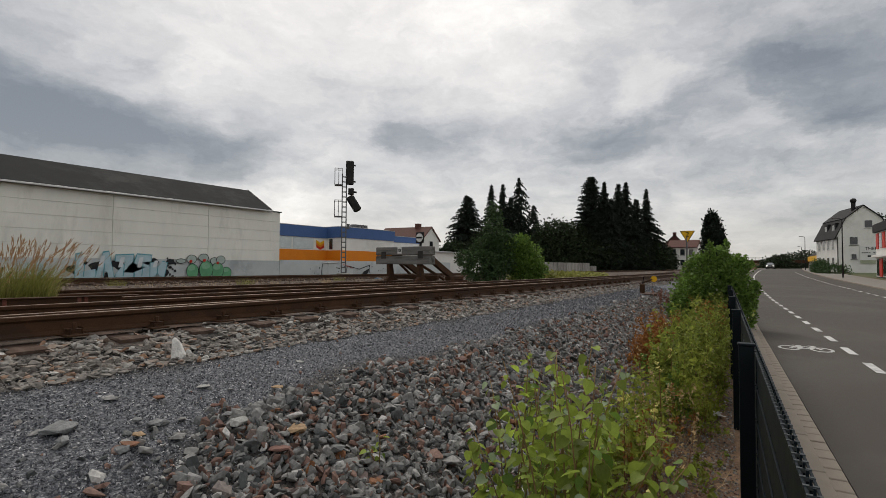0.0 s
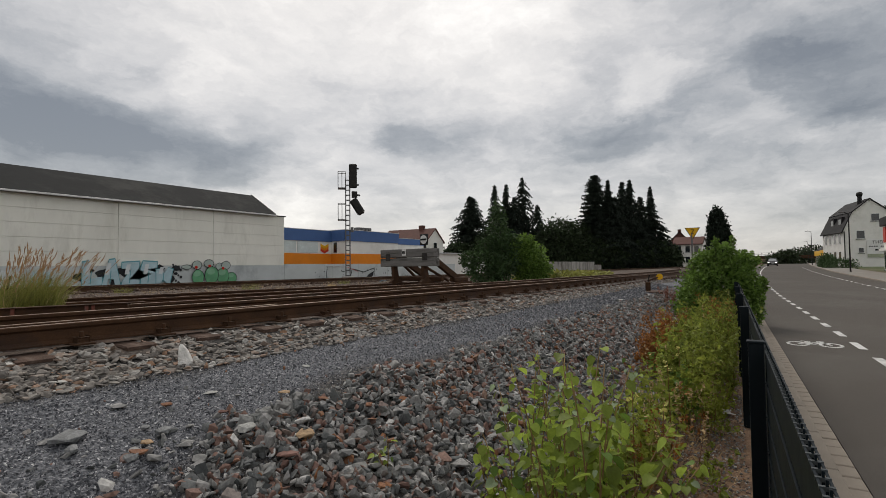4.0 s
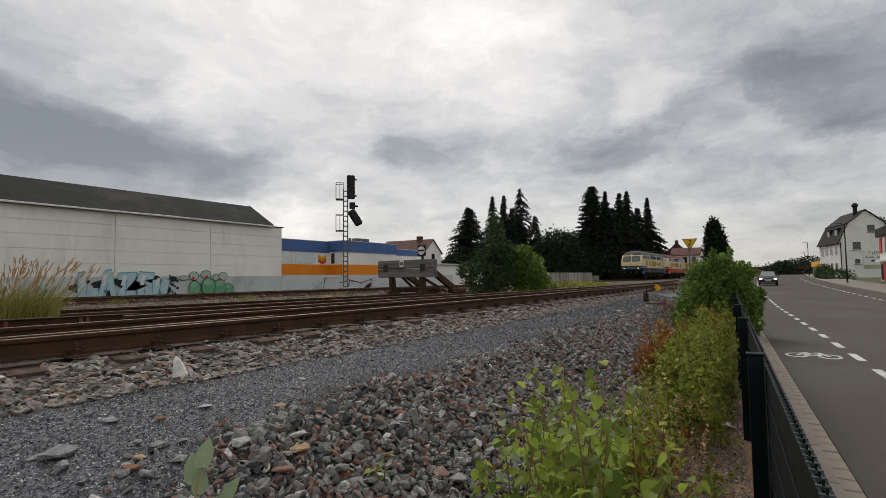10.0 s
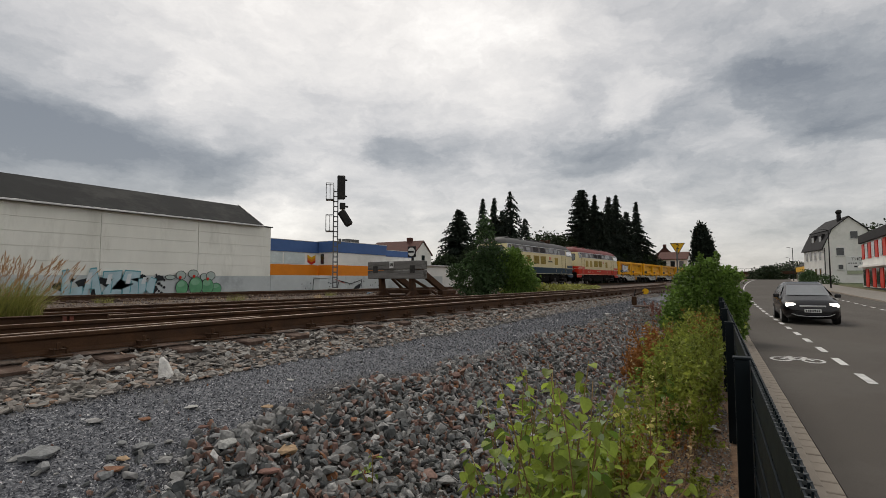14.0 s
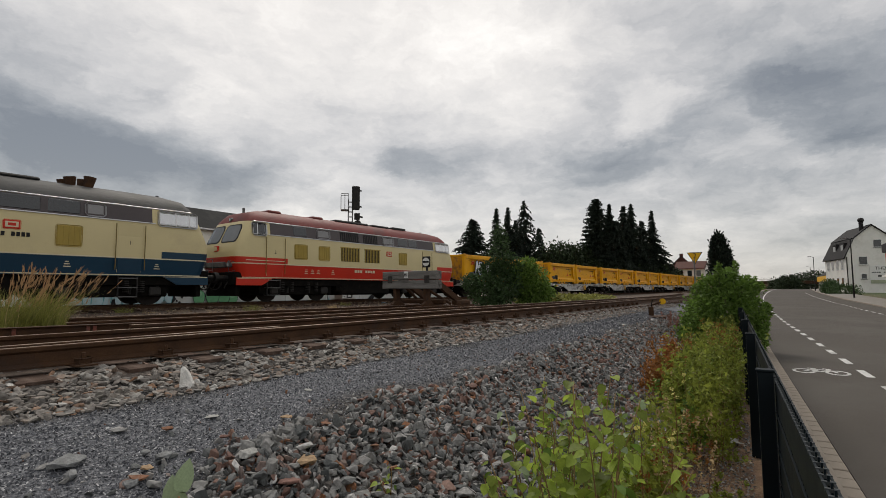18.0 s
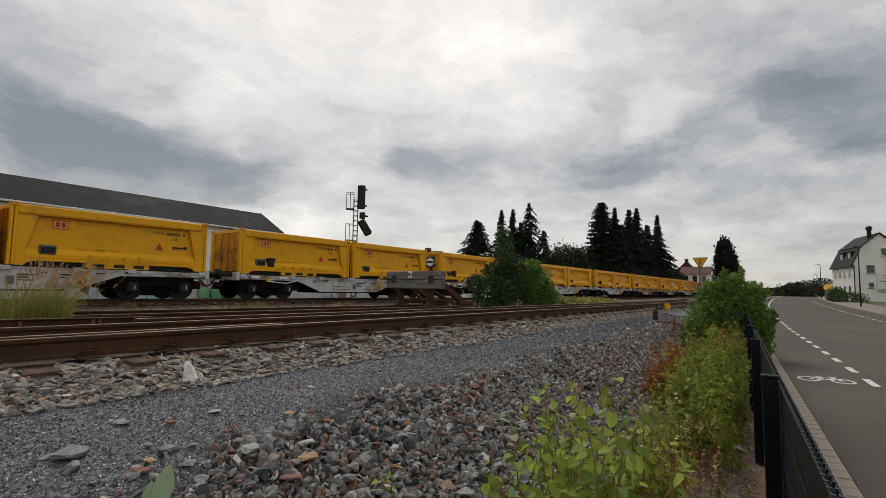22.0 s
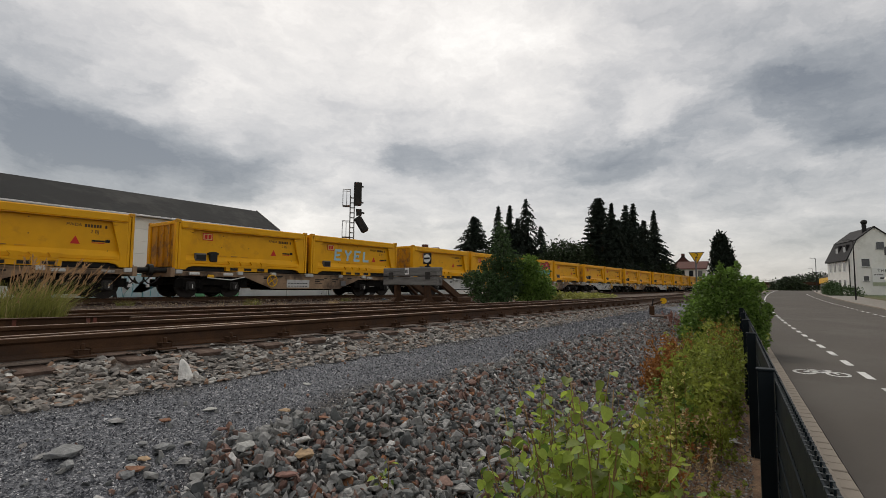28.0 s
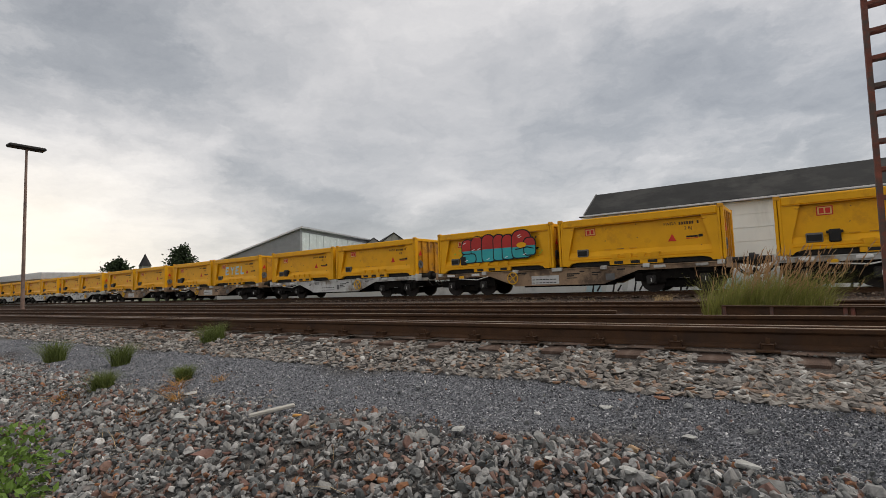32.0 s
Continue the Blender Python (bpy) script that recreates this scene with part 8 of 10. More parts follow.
    part("upper_grille", boxed(2.12, 2.2, -0.4, 0.4, 0.66, 0.72, 0.01), M_ALU, ob)
    pl = part("plate", boxed(2.2, 2.225, -0.26, 0.26, 0.46, 0.58, 0.004), M_SIGNWHITE, ob, "white registration plate")
    for k in range(7):
        part("plate_bar", boxed(2.226, 2.23, -0.22 + k * 0.065, -0.18 + k * 0.065, 0.49, 0.55), M_SIGNBLACK, pl)
    return ob


CAR = hatchback()
CAR_ROWS = [(0, 150), (2, 139), (4, 125), (6, 108), (8, 88), (9, 78), (10, 68), (11, 57), (12, 46.3), (13, 36), (13.5, 30.7), (14, 25.3), (15, 14.3), (16, 3), (18, -20), (22, -52), (27, -68), (32, -76)]



def corner_shop():
    ob = thing("corner_shop", "low dark roadside shop with a yellow fascia", "shop", (150, -14.5, -0.8), 2)
    part("wall", boxed(0, 20, -4, 4.6, 0, 4.4), M_CONCRETE, ob)
    part("fascia", boxed(-0.2, 20, 4.6, 4.9, 3.0, 4.3, 0.02), M_SIGNYELLOW, ob, "yellow fascia board")
    part("fascia", boxed(-0.3, 0.0, 0.5, 4.9, 3.0, 4.3, 0.02), M_SIGNYELLOW, ob)
    bm = bmesh.new()
    prism(bm, [(-4.4, 0), (4.8, 0), (0, 3.0)], 20.5, Matrix.Translation((10, 0, 4.45)) @ pose(0, 0, 0, 0, 0, 90))
    part("roof", bm, M_DARKTILE, ob)


corner_shop()
# ---------------------------------------------------------------- plants
def conifer(place, h, r, seed, crown_mat, name="spruce", label="tall dark spruce with drooping ragged branches", bare=0.06, droop=0.35, dense=1.0, power=0.85):
    """Whorls of boughs round a tapered trunk; each bough carries pairs of drooping sprays."""
    rng = np.random.default_rng(seed)
    ob = thing(name, label, "tree", place, 0, "conifers behind the line")
    part("trunk", rodded((0, 0, 0), (0, 0, h * 0.985), 0.016 * h, 8, 0.015), M_BARK, ob)
    levels = int(h * 2.4)
    t = bare + (1 - bare) * (np.arange(levels) + rng.uniform(0, 0.8, levels)) / levels
    nb = np.maximum(4, ((5 + 9 * (1 - t)) * dense)).astype(int)
    t = np.repeat(t, nb)
    a = rng.uniform(0, 2 * math.pi, len(t))
    ln = (r * (1 - t) ** power * (0.85 + 0.25 * np.sin(a * 2 + seed) * np.sin(t * 9 + seed)) + 0.1) * rng.uniform(0.55, 1.15, len(t))
    m = np.maximum(3, (ln / 0.17)).astype(int)
    k = np.concatenate([np.arange(q) for q in m])
    t, a, ln, m = (np.repeat(v, m) for v in (t, a, ln, m))
    q = (k + rng.uniform(0.1, 1, len(k))) / m
    d = np.stack([np.cos(a), np.sin(a), np.zeros(len(a))], 1)
    p = d * (ln * q)[:, None]
    p[:, 2] += h * t - droop * ln * q * q + 0.10 * np.sin(q * 3)
    p, d, q = np.repeat(p, 3, 0), np.repeat(d, 3, 0), np.repeat(q, 3)
    n = len(p)
    out = d * rng.uniform(0.3, 1.0, (n, 1)) + rng.normal(0, 0.5, (n, 3)) + np.array((0, 0, -0.3 - droop * 0.5))
    out /= np.linalg.norm(out, axis=1, keepdims=True)
    side = np.cross(out, rng.normal(size=(n, 3)))
    side /= np.linalg.norm(side, axis=1, keepdims=True) + 1e-9
    s = (0.17 + 0.13 * (1 - q) + rng.uniform(0, 0.12, n))[:, None]
    quads("crown", p + rng.normal(0, 0.07, (n, 3)), side * s * 0.34, out * s * 1.2, crown_mat, ob, 0.2)
    return ob


def leafy(name, label, category, place, lobes, leaf, count, material, seed, trunk=None, twigs=0, group="", droop=0.2):
    """A shrub or broadleaf crown: leaves on the shells of several lobes (x, y, z, rx, ry, rz)."""
    rng = np.random.default_rng(seed)
    ob = thing(name, label, category, place, 0, group)
    if trunk:
        th, tr = trunk
        part("trunk", rodded((0, 0, 0), (0, 0, th), tr, 8, tr * 0.5), M_BARK, ob)
    bm = bmesh.new()
    vol = np.array([l[3] * l[4] * l[5] for l in lobes]) ** 0.67
    pick = rng.choice(len(lobes), count, p=vol / vol.sum())
    L = np.array(lobes)[pick]
    d = rng.normal(size=(count, 3))
    d /= np.linalg.norm(d, axis=1, keepdims=True)
    rad = rng.uniform(0.55, 1.0, (count, 1)) ** 0.6 * (1 + 0.16 * np.sin(d[:, :1] * 7 + d[:, 1:2] * 5) + rng.normal(0, 0.13, (count, 1)))
    c = L[:, :3] + d * L[:, 3:] * rad
    c[:, 2] = np.maximum(c[:, 2], 0.02)
    out = d + rng.normal(0, 0.6, (count, 3)) + np.array((0, 0, -droop))
    out /= np.linalg.norm(out, axis=1, keepdims=True)
    side = np.cross(out, rng.normal(size=(count, 3)) + np.array((0, 0, 1.2)))
    side /= np.linalg.norm(side, axis=1, keepdims=True) + 1e-9
    s = leaf * rng.uniform(0.6, 1.35, (count, 1))
    quads("crown", c, side * s * 0.5, out * s * 0.8, material, ob, 0.15)
    n = max(3, len(lobes))
    for l in lobes:
        for _ in range(3):
            e = Vector(l[:3]) + Vector(rng.normal(0, 0.5, 3)) * min(l[3:]) * 0.8
            rod(bm, (l[0] * 0.15, l[1] * 0.15, 0.0), e, 0.02 * max(l[5], 0.5), 5, 0.006)
    part("branch_frame", bm, M_BARK, ob)
    return ob


def at_az(az, dist, z=-0.4):
    return (dist * math.sin(radians(az)), dist * math.cos(radians(az)), z)


CON = [(59.3, 92, 13.9, 6.4, 2.0, 0.1, 0.62), (62.1, 96, 16.3, 5.2, 1.5, 0.3, 0.85), (63.4, 98, 16.9, 4.6, 1.4, 0.35, 0.85), (64.3, 97, 14.2, 4.6, 1.2, 0.4, 0.75), (65.3, 100, 18.4, 6.2, 0.7, 0.8, 0.5),
       (66.9, 103, 13.4, 5.0, 0.6, 0.7, 0.5), (73.2, 102, 18.7, 5.6, 2.6, 0.0, 0.55), (74.65, 104, 17.6, 5.6, 1.8, 0.25, 0.85), (76.1, 106, 17.6, 6.6, 2.0, 0.25, 0.85), (76.9, 108, 18.2, 6.4, 1.9, 0.3, 0.9),
       (77.9, 110, 15.0, 5.6, 1.5, 0.3, 0.75), (78.95, 112, 17.1, 6.4, 1.4, 0.3, 1.0), (75.3, 103, 14.2, 6.0, 1.6, 0.3, 0.6)]
for i, (az, d, h, r, dense, droop, power) in enumerate(CON):
    conifer(at_az(az, d), h, r, 40 + i, M_NEEDLE, dense=dense, power=power, droop=droop)
leafy("columnar_cypress", "tall dark columnar conifer beside the road", "tree", at_az(85.2, 104, -0.8), [(0, 0, 4.6, 2.0, 2.0, 4.6), (0.2, 0, 7.6, 1.7, 1.7, 3.2), (-0.2, 0.1, 9.7, 1.1, 1.1, 2.0), (0.5, -0.3, 6.0, 1.7, 1.7, 2.4)], 0.3, 9000, M_NEEDLE, 71, (9, 0.2), droop=-0.8)
# broadleaf belt under and between the conifers
for i, (az, d, w, h) in enumerate(((57.8, 88, 3, 5.2), (61.2, 90, 3.4, 7.5), (67.9, 98, 3.6, 7.0), (69.2, 98, 4.8, 9.9), (70.9, 100, 4.2, 9.4), (72.6, 100, 3.6, 6.5), (74.8, 102, 3.6, 6.0), (77.0, 106, 3.8, 6.0), (79.4, 112, 4.0, 6.0),
                                   (80.6, 116, 2.6, 5.0), (66.0, 95, 3.4, 6.5), (63.6, 92, 3.2, 6.5))):
    leafy("broadleaf_tree", "dense dark green broadleaf tree behind the line", "tree", at_az(az, d), [(0, 0, h * 0.3, w, w, h * 0.32), (0.5, 0, h * 0.62, w * 0.85, w * 0.85, h * 0.36), (-w * 0.5, 0.4, h * 0.5, w * 0.6, w * 0.6, h * 0.3)],
          0.34, 9000, M_FARTREE, 100 + i, (h * 0.5, 0.18), group="broadleaf trees behind the line")
# trees round the bridge and behind the white house
for i, (az, d, w, h) in enumerate(((90.9, 175, 3.6, 5.6), (92.0, 215, 6, 7.0), (92.9, 220, 6, 8.0), (90.2, 190, 4, 5.0), (98.0, 150, 5, 11), (98.6, 135, 5.5, 13), (100.5, 125, 5, 12), (102.5, 120, 5.5, 12))):
    leafy("roadside_tree", "dark green roadside tree far along the road", "tree", at_az(az, d, -1.2), [(0, 0, h * 0.35, w, w, h * 0.35), (0.3, 0, h * 0.65, w * 0.8, w * 0.8, h * 0.34)], 0.4, 2600, M_FARTREE, 130 + i, (h * 0.5, 0.2),
          group="trees along the road")
# left distance
for i, (az, d, w, h) in enumerate(((-61.6, 94, 2.5, 9.1), (-67.1, 96, 2.4, 7.0), (-79.5, 120, 5, 6), (-82, 130, 6, 6.5))):
    leafy("yard_tree", "dark tree behind the far end of the yard", "tree", at_az(az, d), [(0, 0, h * 0.55, w, w, h * 0.35), (0.7, 0, h * 0.8, w * 0.4, w * 0.4, h * 0.2), (-0.9, 0, h * 0.76, w * 0.4, w * 0.4, h * 0.2)], 0.3, 3200, M_FARTREE, 150 + i, (h * 0.5, 0.2),
          group="trees beyond the yard")
leafy("bramble", "low green bramble on the bank", "shrub", (-5.2, 1.5, -1.0), [(0, 0, 0.12, 0.45, 0.3, 0.16), (-0.7, 0.3, 0.12, 0.5, 0.3, 0.16), (-1.3, 0.7, 0.1, 0.5, 0.3, 0.14), (0.5, -0.1, 0.06, 0.3, 0.2, 0.08)], 0.04, 1300, M_BUSH, 205)
# hedge by the white house
for i, (x, y, w, h) in enumerate(((97, -8.2, 2.6, 2.3), (104, -7.2, 1.5, 3.0), (110, -7.4, 1.6, 3.2))):
    leafy("front_hedge", "clipped dark green shrub before the white house", "shrub", (x, y, -1.15), [(0, 0, h * 0.45, w, w * 0.8, h * 0.5)], 0.16, 2600, M_DARKBUSH, 170 + i)
# shrubs near the buffer stop
leafy("dark_shrub", "dark green shrub beside the buffer stop", "shrub", (20.8, 10.7, -0.35), [(0, 0, 1.1, 0.8, 0.8, 1.1), (-0.1, 0.1, 2.5, 0.45, 0.45, 1.2), (-0.8, 0.4, 0.7, 0.9, 0.9, 0.8), (-1.2, 1.0, 1.1, 0.5, 0.5, 0.4), (-0.5, 0.5, 1.7, 0.45, 0.45, 0.4), (0.3, -0.3, 1.8, 0.5, 0.5, 0.6)], 0.08, 10500, M_DARKBUSH, 201)
leafy("green_shrub", "fresh green leafy shrub beside the buffer stop", "shrub", (22.0, 9.95, -0.35), [(0, 0, 1.0, 1.0, 0.9, 1.0), (0.5, -0.2, 0.6, 0.9, 0.8, 0.65), (-0.5, 0.1, 1.35, 0.7, 0.6, 0.75), (-0.2, -0.1, 1.9, 0.4, 0.4, 0.4)], 0.08, 10000, M_BUSH, 202)
# low herbs between the tracks beyond the shrubs
leafy("low_herbs", "low pale green herbs between the tracks", "herbs", (31, 11.5, -0.4), [(0, 0, 0.12, 5, 1.6, 0.35), (6, 0.5, 0.1, 4, 1.6, 0.3), (-3, 0.3, 0.18, 2.5, 1.2, 0.4)], 0.16, 5000, M_GRASS, 203)
# big shrub over the fence
leafy("fence_shrub", "large bright green shrub growing through the fence", "shrub", (15.6, 1.25, -1.25), [(0, 0, 1.1, 0.9, 0.6, 0.7), (0.4, -0.35, 1.55, 0.6, 0.45, 0.4), (-0.5, 0.45, 0.95, 0.8, 0.5, 0.6), (0.1, -0.55, 0.9, 0.6, 0.35, 0.6),
      (-0.3, 0.25, 1.7, 0.45, 0.4, 0.38), (0.75, -0.42, 1.3, 0.45, 0.3, 0.36), (0.0, -0.1, 2.0, 0.35, 0.28, 0.25), (0.5, -0.55, 1.85, 0.3, 0.22, 0.2), (-0.6, 0.6, 0.5, 0.7, 0.5, 0.5), (0.2, -0.75, 0.35, 0.4, 0.22, 0.4), (-0.5, 0.05, 2.1, 0.1, 0.1, 0.28),
      (0.2, -0.3, 2.25, 0.1, 0.08, 0.22), (0.8, -0.8, 1.75, 0.28, 0.12, 0.12), (-0.2, 0.65, 1.55, 0.14, 0.14, 0.3), (0.5, -0.95, 1.1, 0.25, 0.14, 0.2), (0.3, -0.9, 0.75, 0.2, 0.12, 0.25)], 0.06, 19500, M_BUSH, 204)


def blades(name, label, category, spots, material, seed, height, width, count, head=None, lean=0.35, kind="", group="", wind=0.0, parent=None):
    """Grass: bent blades round each spot (x, y, radius)."""
    rng = np.random.default_rng(seed)
    v, f = [], []
    hv = []
    for sx, sy, sr in spots:
        for _ in range(count):
            a, q = rng.uniform(0, 2 * math.pi), rng.uniform(0, 1) ** 0.5
            x, y = sx + sr * q * math.cos(a), sy + sr * q * math.sin(a)
            z = float(ground_z(x, y)) - 0.02
            h = height * rng.uniform(0.55, 1.1)
            dx, dy = rng.normal(0, lean, 2) * h
            dx += wind * h
            w = width * rng.uniform(0.6, 1.2)
            sa = rng.uniform(0, math.pi)
            ox, oy = w * math.cos(sa), w * math.sin(sa)
            b = len(v)
            for t in (0, 0.5, 1.0):
                k = w * (1 - t * 0.9) / w
                cx, cy, cz = x + dx * t * t, y + dy * t * t, z + h * t * (1 - 0.15 * t)
                v += [(cx - ox * k, cy - oy * k, cz), (cx + ox * k, cy + oy * k, cz)]
            f += [(b, b + 1, b + 3), (b, b + 3, b + 2), (b + 2, b + 3, b + 5), (b + 2, b + 5, b + 4)]
            if head and rng.uniform() < head:
                hv.append((x + dx, y + dy, z + h * 0.85, dx, dy, h))
    ob = tri_mesh(name, v, f, material, parent)
    tagged(ob, label, "" if parent else category, group, kind)
    if hv:
        hv = np.array(hv)
        n = len(hv) * 6
        base = np.repeat(hv, 6, 0)
        t = rng.uniform(0, 1, (n, 1))
        dirn = np.stack([base[:, 3], base[:, 4], base[:, 5] * 0.9], 1)
        c = base[:, :3] + dirn * 0.26 * (t - 0.4)
        al = dirn * 0.06 + rng.normal(0, 0.01, (n, 3))
        ac = np.cross(al, rng.normal(size=(n, 3)))
        ac = ac / (np.linalg.norm(ac, axis=1, keepdims=True) + 1e-9) * 0.008
        tagged(quads("seed_plume", c, ac, al, M_PLUME, ob), kind="stuff")
    return ob


for label, spots, seed in (("tall green grass clump with straw-coloured heads by the mast", [(-0.25, 8.6, 0.36), (0.15, 8.7, 0.32), (-0.75, 8.6, 0.36), (-0.45, 8.8, 0.3)], 301),
                           ("tall green grass clump with straw-coloured heads by the channel", [(2.2, 8.6, 0.26), (2.6, 8.65, 0.26)], 302)):
    clump = blades("grass_clump", label, "grass", spots, M_GRASS, seed, 0.8, 0.006, 640, lean=0.3, wind=0.18)
    blades("stalk_tuft", "bleached stalks with drooping seed plumes", "", spots, M_STRAW, seed + 5, 0.98, 0.003, 60, 0.95, 0.2, wind=0.28, parent=clump)
for i, (x, y, r, h) in enumerate(((-8.9, 3.02, 0.12, 0.38), (-7.35, 3.22, 0.1, 0.33), (-5.5, 3.05, 0.07, 0.2), (-6.2, 2.55, 0.09, 0.24), (-7.1, 4.35, 0.16, 0.3))):
    blades("grass_tuft", "small green grass tuft in the gravel", "grass", [(x, y, r)], M_TUFT, 310 + i, h, 0.004, 700, lean=0.42, group="grass tufts in the gravel")
for i, (x, y, r) in enumerate(((-6.3, 2.35, 0.14), (-5.2, 2.75, 0.1), (-5.0, 2.35, 0.08))):
    blades("dry_tuft", "small withered orange-brown weed in the gravel", "weed", [(x, y, r)], M_RUSTWEED, 330 + i, 0.1, 0.006, 90, lean=0.8, group="withered weeds in the gravel")
for i, (x, y, r) in enumerate(((-5.35, 2.9, 0.07), (-4.85, 2.62, 0.06), (-6.5, 2.3, 0.06), (-4.95, 3.1, 0.05))):
    blades("straw_tuft", "small collapsed tuft of golden dry grass in the gravel", "grass", [(x, y, r)], M_GOLD, 340 + i, 0.14, 0.004, 50, lean=1.1, wind=0.5, group="dry tufts in the gravel")
rng_s = np.random.default_rng(77)
for i, (x, y, r, h) in enumerate(((11.3, 16.3, 0.35, 0.34), (13.2, 14.0, 0.16, 0.3), (7.9, 18.6, 0.3, 0.28), (-3.2, 17.6, 0.3, 0.3), (17.2, 17.4, 0.3, 0.25))):
    blades("dry_grass_tuft", "small yellowing grass tuft by the running line", "grass", [(x, y, r)], M_STRAW if i % 2 else M_GRASS, 370 + i, h, 0.004, 160, lean=0.45, group="grass tufts by the running line")
rng_d = np.random.default_rng(88)
blades("line_grass", "thin dry grass along the running line", "grass", [(float(x), float(train_y(x)) - float(u), 0.3) for x, u in zip(rng_d.uniform(-14, 24, 70), rng_d.uniform(1.9, 3.4, 70))], M_STRAW, 380, 0.16, 0.004, 16, lean=0.6, kind="stuff")
blades("fallen_straws", "broken bleached straws lying among the stones", "straw", [(float(x), float(y), 0.3) for x, y in zip(rng_s.uniform(-5.5, -1.5, 26), rng_s.uniform(1.4, 2.5, 26))], M_STRAW, 350, 0.16, 0.003, 5, lean=1.6, kind="stuff")
blades("fallen_straws", "dry straws lying on the roadside soil", "straw", [(float(x), float(fence_y(x)) + 0.14 + 0.5 * float(u), 0.3) for x, u in zip(rng_s.uniform(2.6, 9, 60), rng_s.uniform(0, 1, 60))], M_STRAW, 351, 0.12, 0.0025, 9, lean=1.8, kind="stuff")
blades("dry_stalks", "dry straw stalks between the rails", "grass", [(x, 13.5 + 0.4 * math.sin(x * 3), 0.25) for x in (8, 10.5, 4)], M_STRAW, 320, 0.3, 0.004, 60)


def weeds():
    """The overgrown strip between bank and fence: stalks with small leaves along them."""
    rng = np.random.default_rng(400)

    def patch(name, label, n, x0, x1, w0, w1, m, h0, h1, leaf, per, spread=0.12, tip=0.0):
        x = x0 + (x1 - x0) * rng.uniform(0, 1, n) ** 1.25
        w = rng.uniform(w0, w1, n)
        y = fence_y(x) + w / 4.9 * (rail_a(x) - fence_y(x))
        base = np.stack([x, y, ground_z(x, y)], 1)
        h = rng.uniform(h0, h1, n) * (0.55 + 0.45 * np.sin(x * 1.7 + y * 2.3) ** 2)
        top = np.stack([rng.normal(0, 0.14, n), rng.normal(0, 0.14, n), np.ones(n)], 1) * h[:, None]
        t = rng.uniform(0.12, 1.0, (n, per, 1)) ** (0.8 if not tip else 0.35)
        c = base[:, None] + top[:, None] * t + rng.normal(0, 1, (n, per, 3)) * spread * (1.15 - t) * h[:, None, None]
        c = c.reshape(-1, 3)
        k = len(c)
        al = rng.normal(0, 1, (k, 3)) + (0, 0, 0.35)
        al /= np.linalg.norm(al, axis=1, keepdims=True)
        ac = np.cross(al, rng.normal(size=(k, 3)))
        ac /= np.linalg.norm(ac, axis=1, keepdims=True)
        s = leaf * rng.uniform(0.5, 1.4, (k, 1))
        tagged(quads(name, c, ac * s * 0.38, al * s * 0.8, m, None, 0.15), label, "weeds", kind="stuff")
        v, f = [], []
        for p, d in zip(base, top):
            q = len(v)
            e = p + d
            v += [(p[0] - 0.002, p[1], p[2]), (p[0] + 0.002, p[1], p[2]), tuple(e), (p[0], p[1] - 0.002, p[2]), (p[0], p[1] + 0.002, p[2])]
            f += [(q, q + 1, q + 2), (q + 3, q + 4, q + 2)]
        tagged(tri_mesh("weed_stalks", v, f, M_TWIG), "thin brown stalks of the roadside weeds", "weeds", kind="stuff")

    patch("weeds", "loose green weeds along the fence", 270, 6.4, 14.5, 0.42, 1.05, M_WEED, 0.35, 1.05, 0.042, 38)
    patch("fence_weeds", "airy yellow-green weeds close against the fence", 190, 7.2, 14.6, 0.12, 0.5, M_WEED, 0.5, 1.2, 0.04, 36)
    patch("fence_weeds", "sparse yellow-green herbs at the foot of the fence", 18, 5.6, 7.6, 0.15, 0.5, M_LIMEWEED, 0.2, 0.6, 0.04, 30)
    patch("lime_weeds", "pale yellow-green flowering herbs along the fence", 170, 5.6, 14.0, 0.3, 1.0, M_LIMEWEED, 0.6, 1.15, 0.036, 34, 0.08)
    patch("near_weeds", "sparse green herbs between sapling and fence", 40, 3.6, 5.8, 0.6, 1.0, M_LIMEWEED, 0.35, 0.85, 0.045, 30, 0.14)
    patch("near_weeds", "rust-tinged seeding weeds between sapling and fence", 12, 3.6, 5.8, 0.5, 1.0, M_RUSTWEED, 0.3, 0.65, 0.025, 34, 0.22, 1.0)
    patch("light_weeds", "fresh green herbs along the fence", 120, 5.6, 14.5, 0.42, 1.0, M_BUSH, 0.3, 0.75, 0.05, 34)
    patch("dry_weeds", "rusty brown seeding dock along the bank", 130, 7.2, 10.4, 1.02, 1.42, M_RUSTWEED, 0.45, 0.9, 0.032, 60, 0.2, 1.0)
    patch("low_weeds", "low sparse weeds at the foot of the bank", 150, 1.3, 5.0, 0.75, 1.3, M_WEED, 0.15, 0.42, 0.035, 22, 0.2)
    patch("low_weeds", "low sparse weeds in the roadside soil", 70, 2.2, 7.0, 0.1, 0.5, M_WEED, 0.06, 0.22, 0.03, 16, 0.3)
    patch("dry_grass", "bleached dry grass among the weeds", 130, 4.0, 14.0, 0.35, 1.1, M_STRAW, 0.35, 0.8, 0.022, 22, 0.06, 1.0)
    patch("dry_weeds", "rusty brown seeding dock close to the fence", 22, 10.0, 12.6, 0.25, 0.6, M_RUSTWEED, 0.7, 1.15, 0.028, 60, 0.2, 1.0)
    patch("pink_grass", "thin reddish seeding grass on the bank", 16, 15.5, 17.0, 2.0, 2.5, M_PINK, 0.4, 0.6, 0.025, 60, 0.12, 1.0)


weeds()


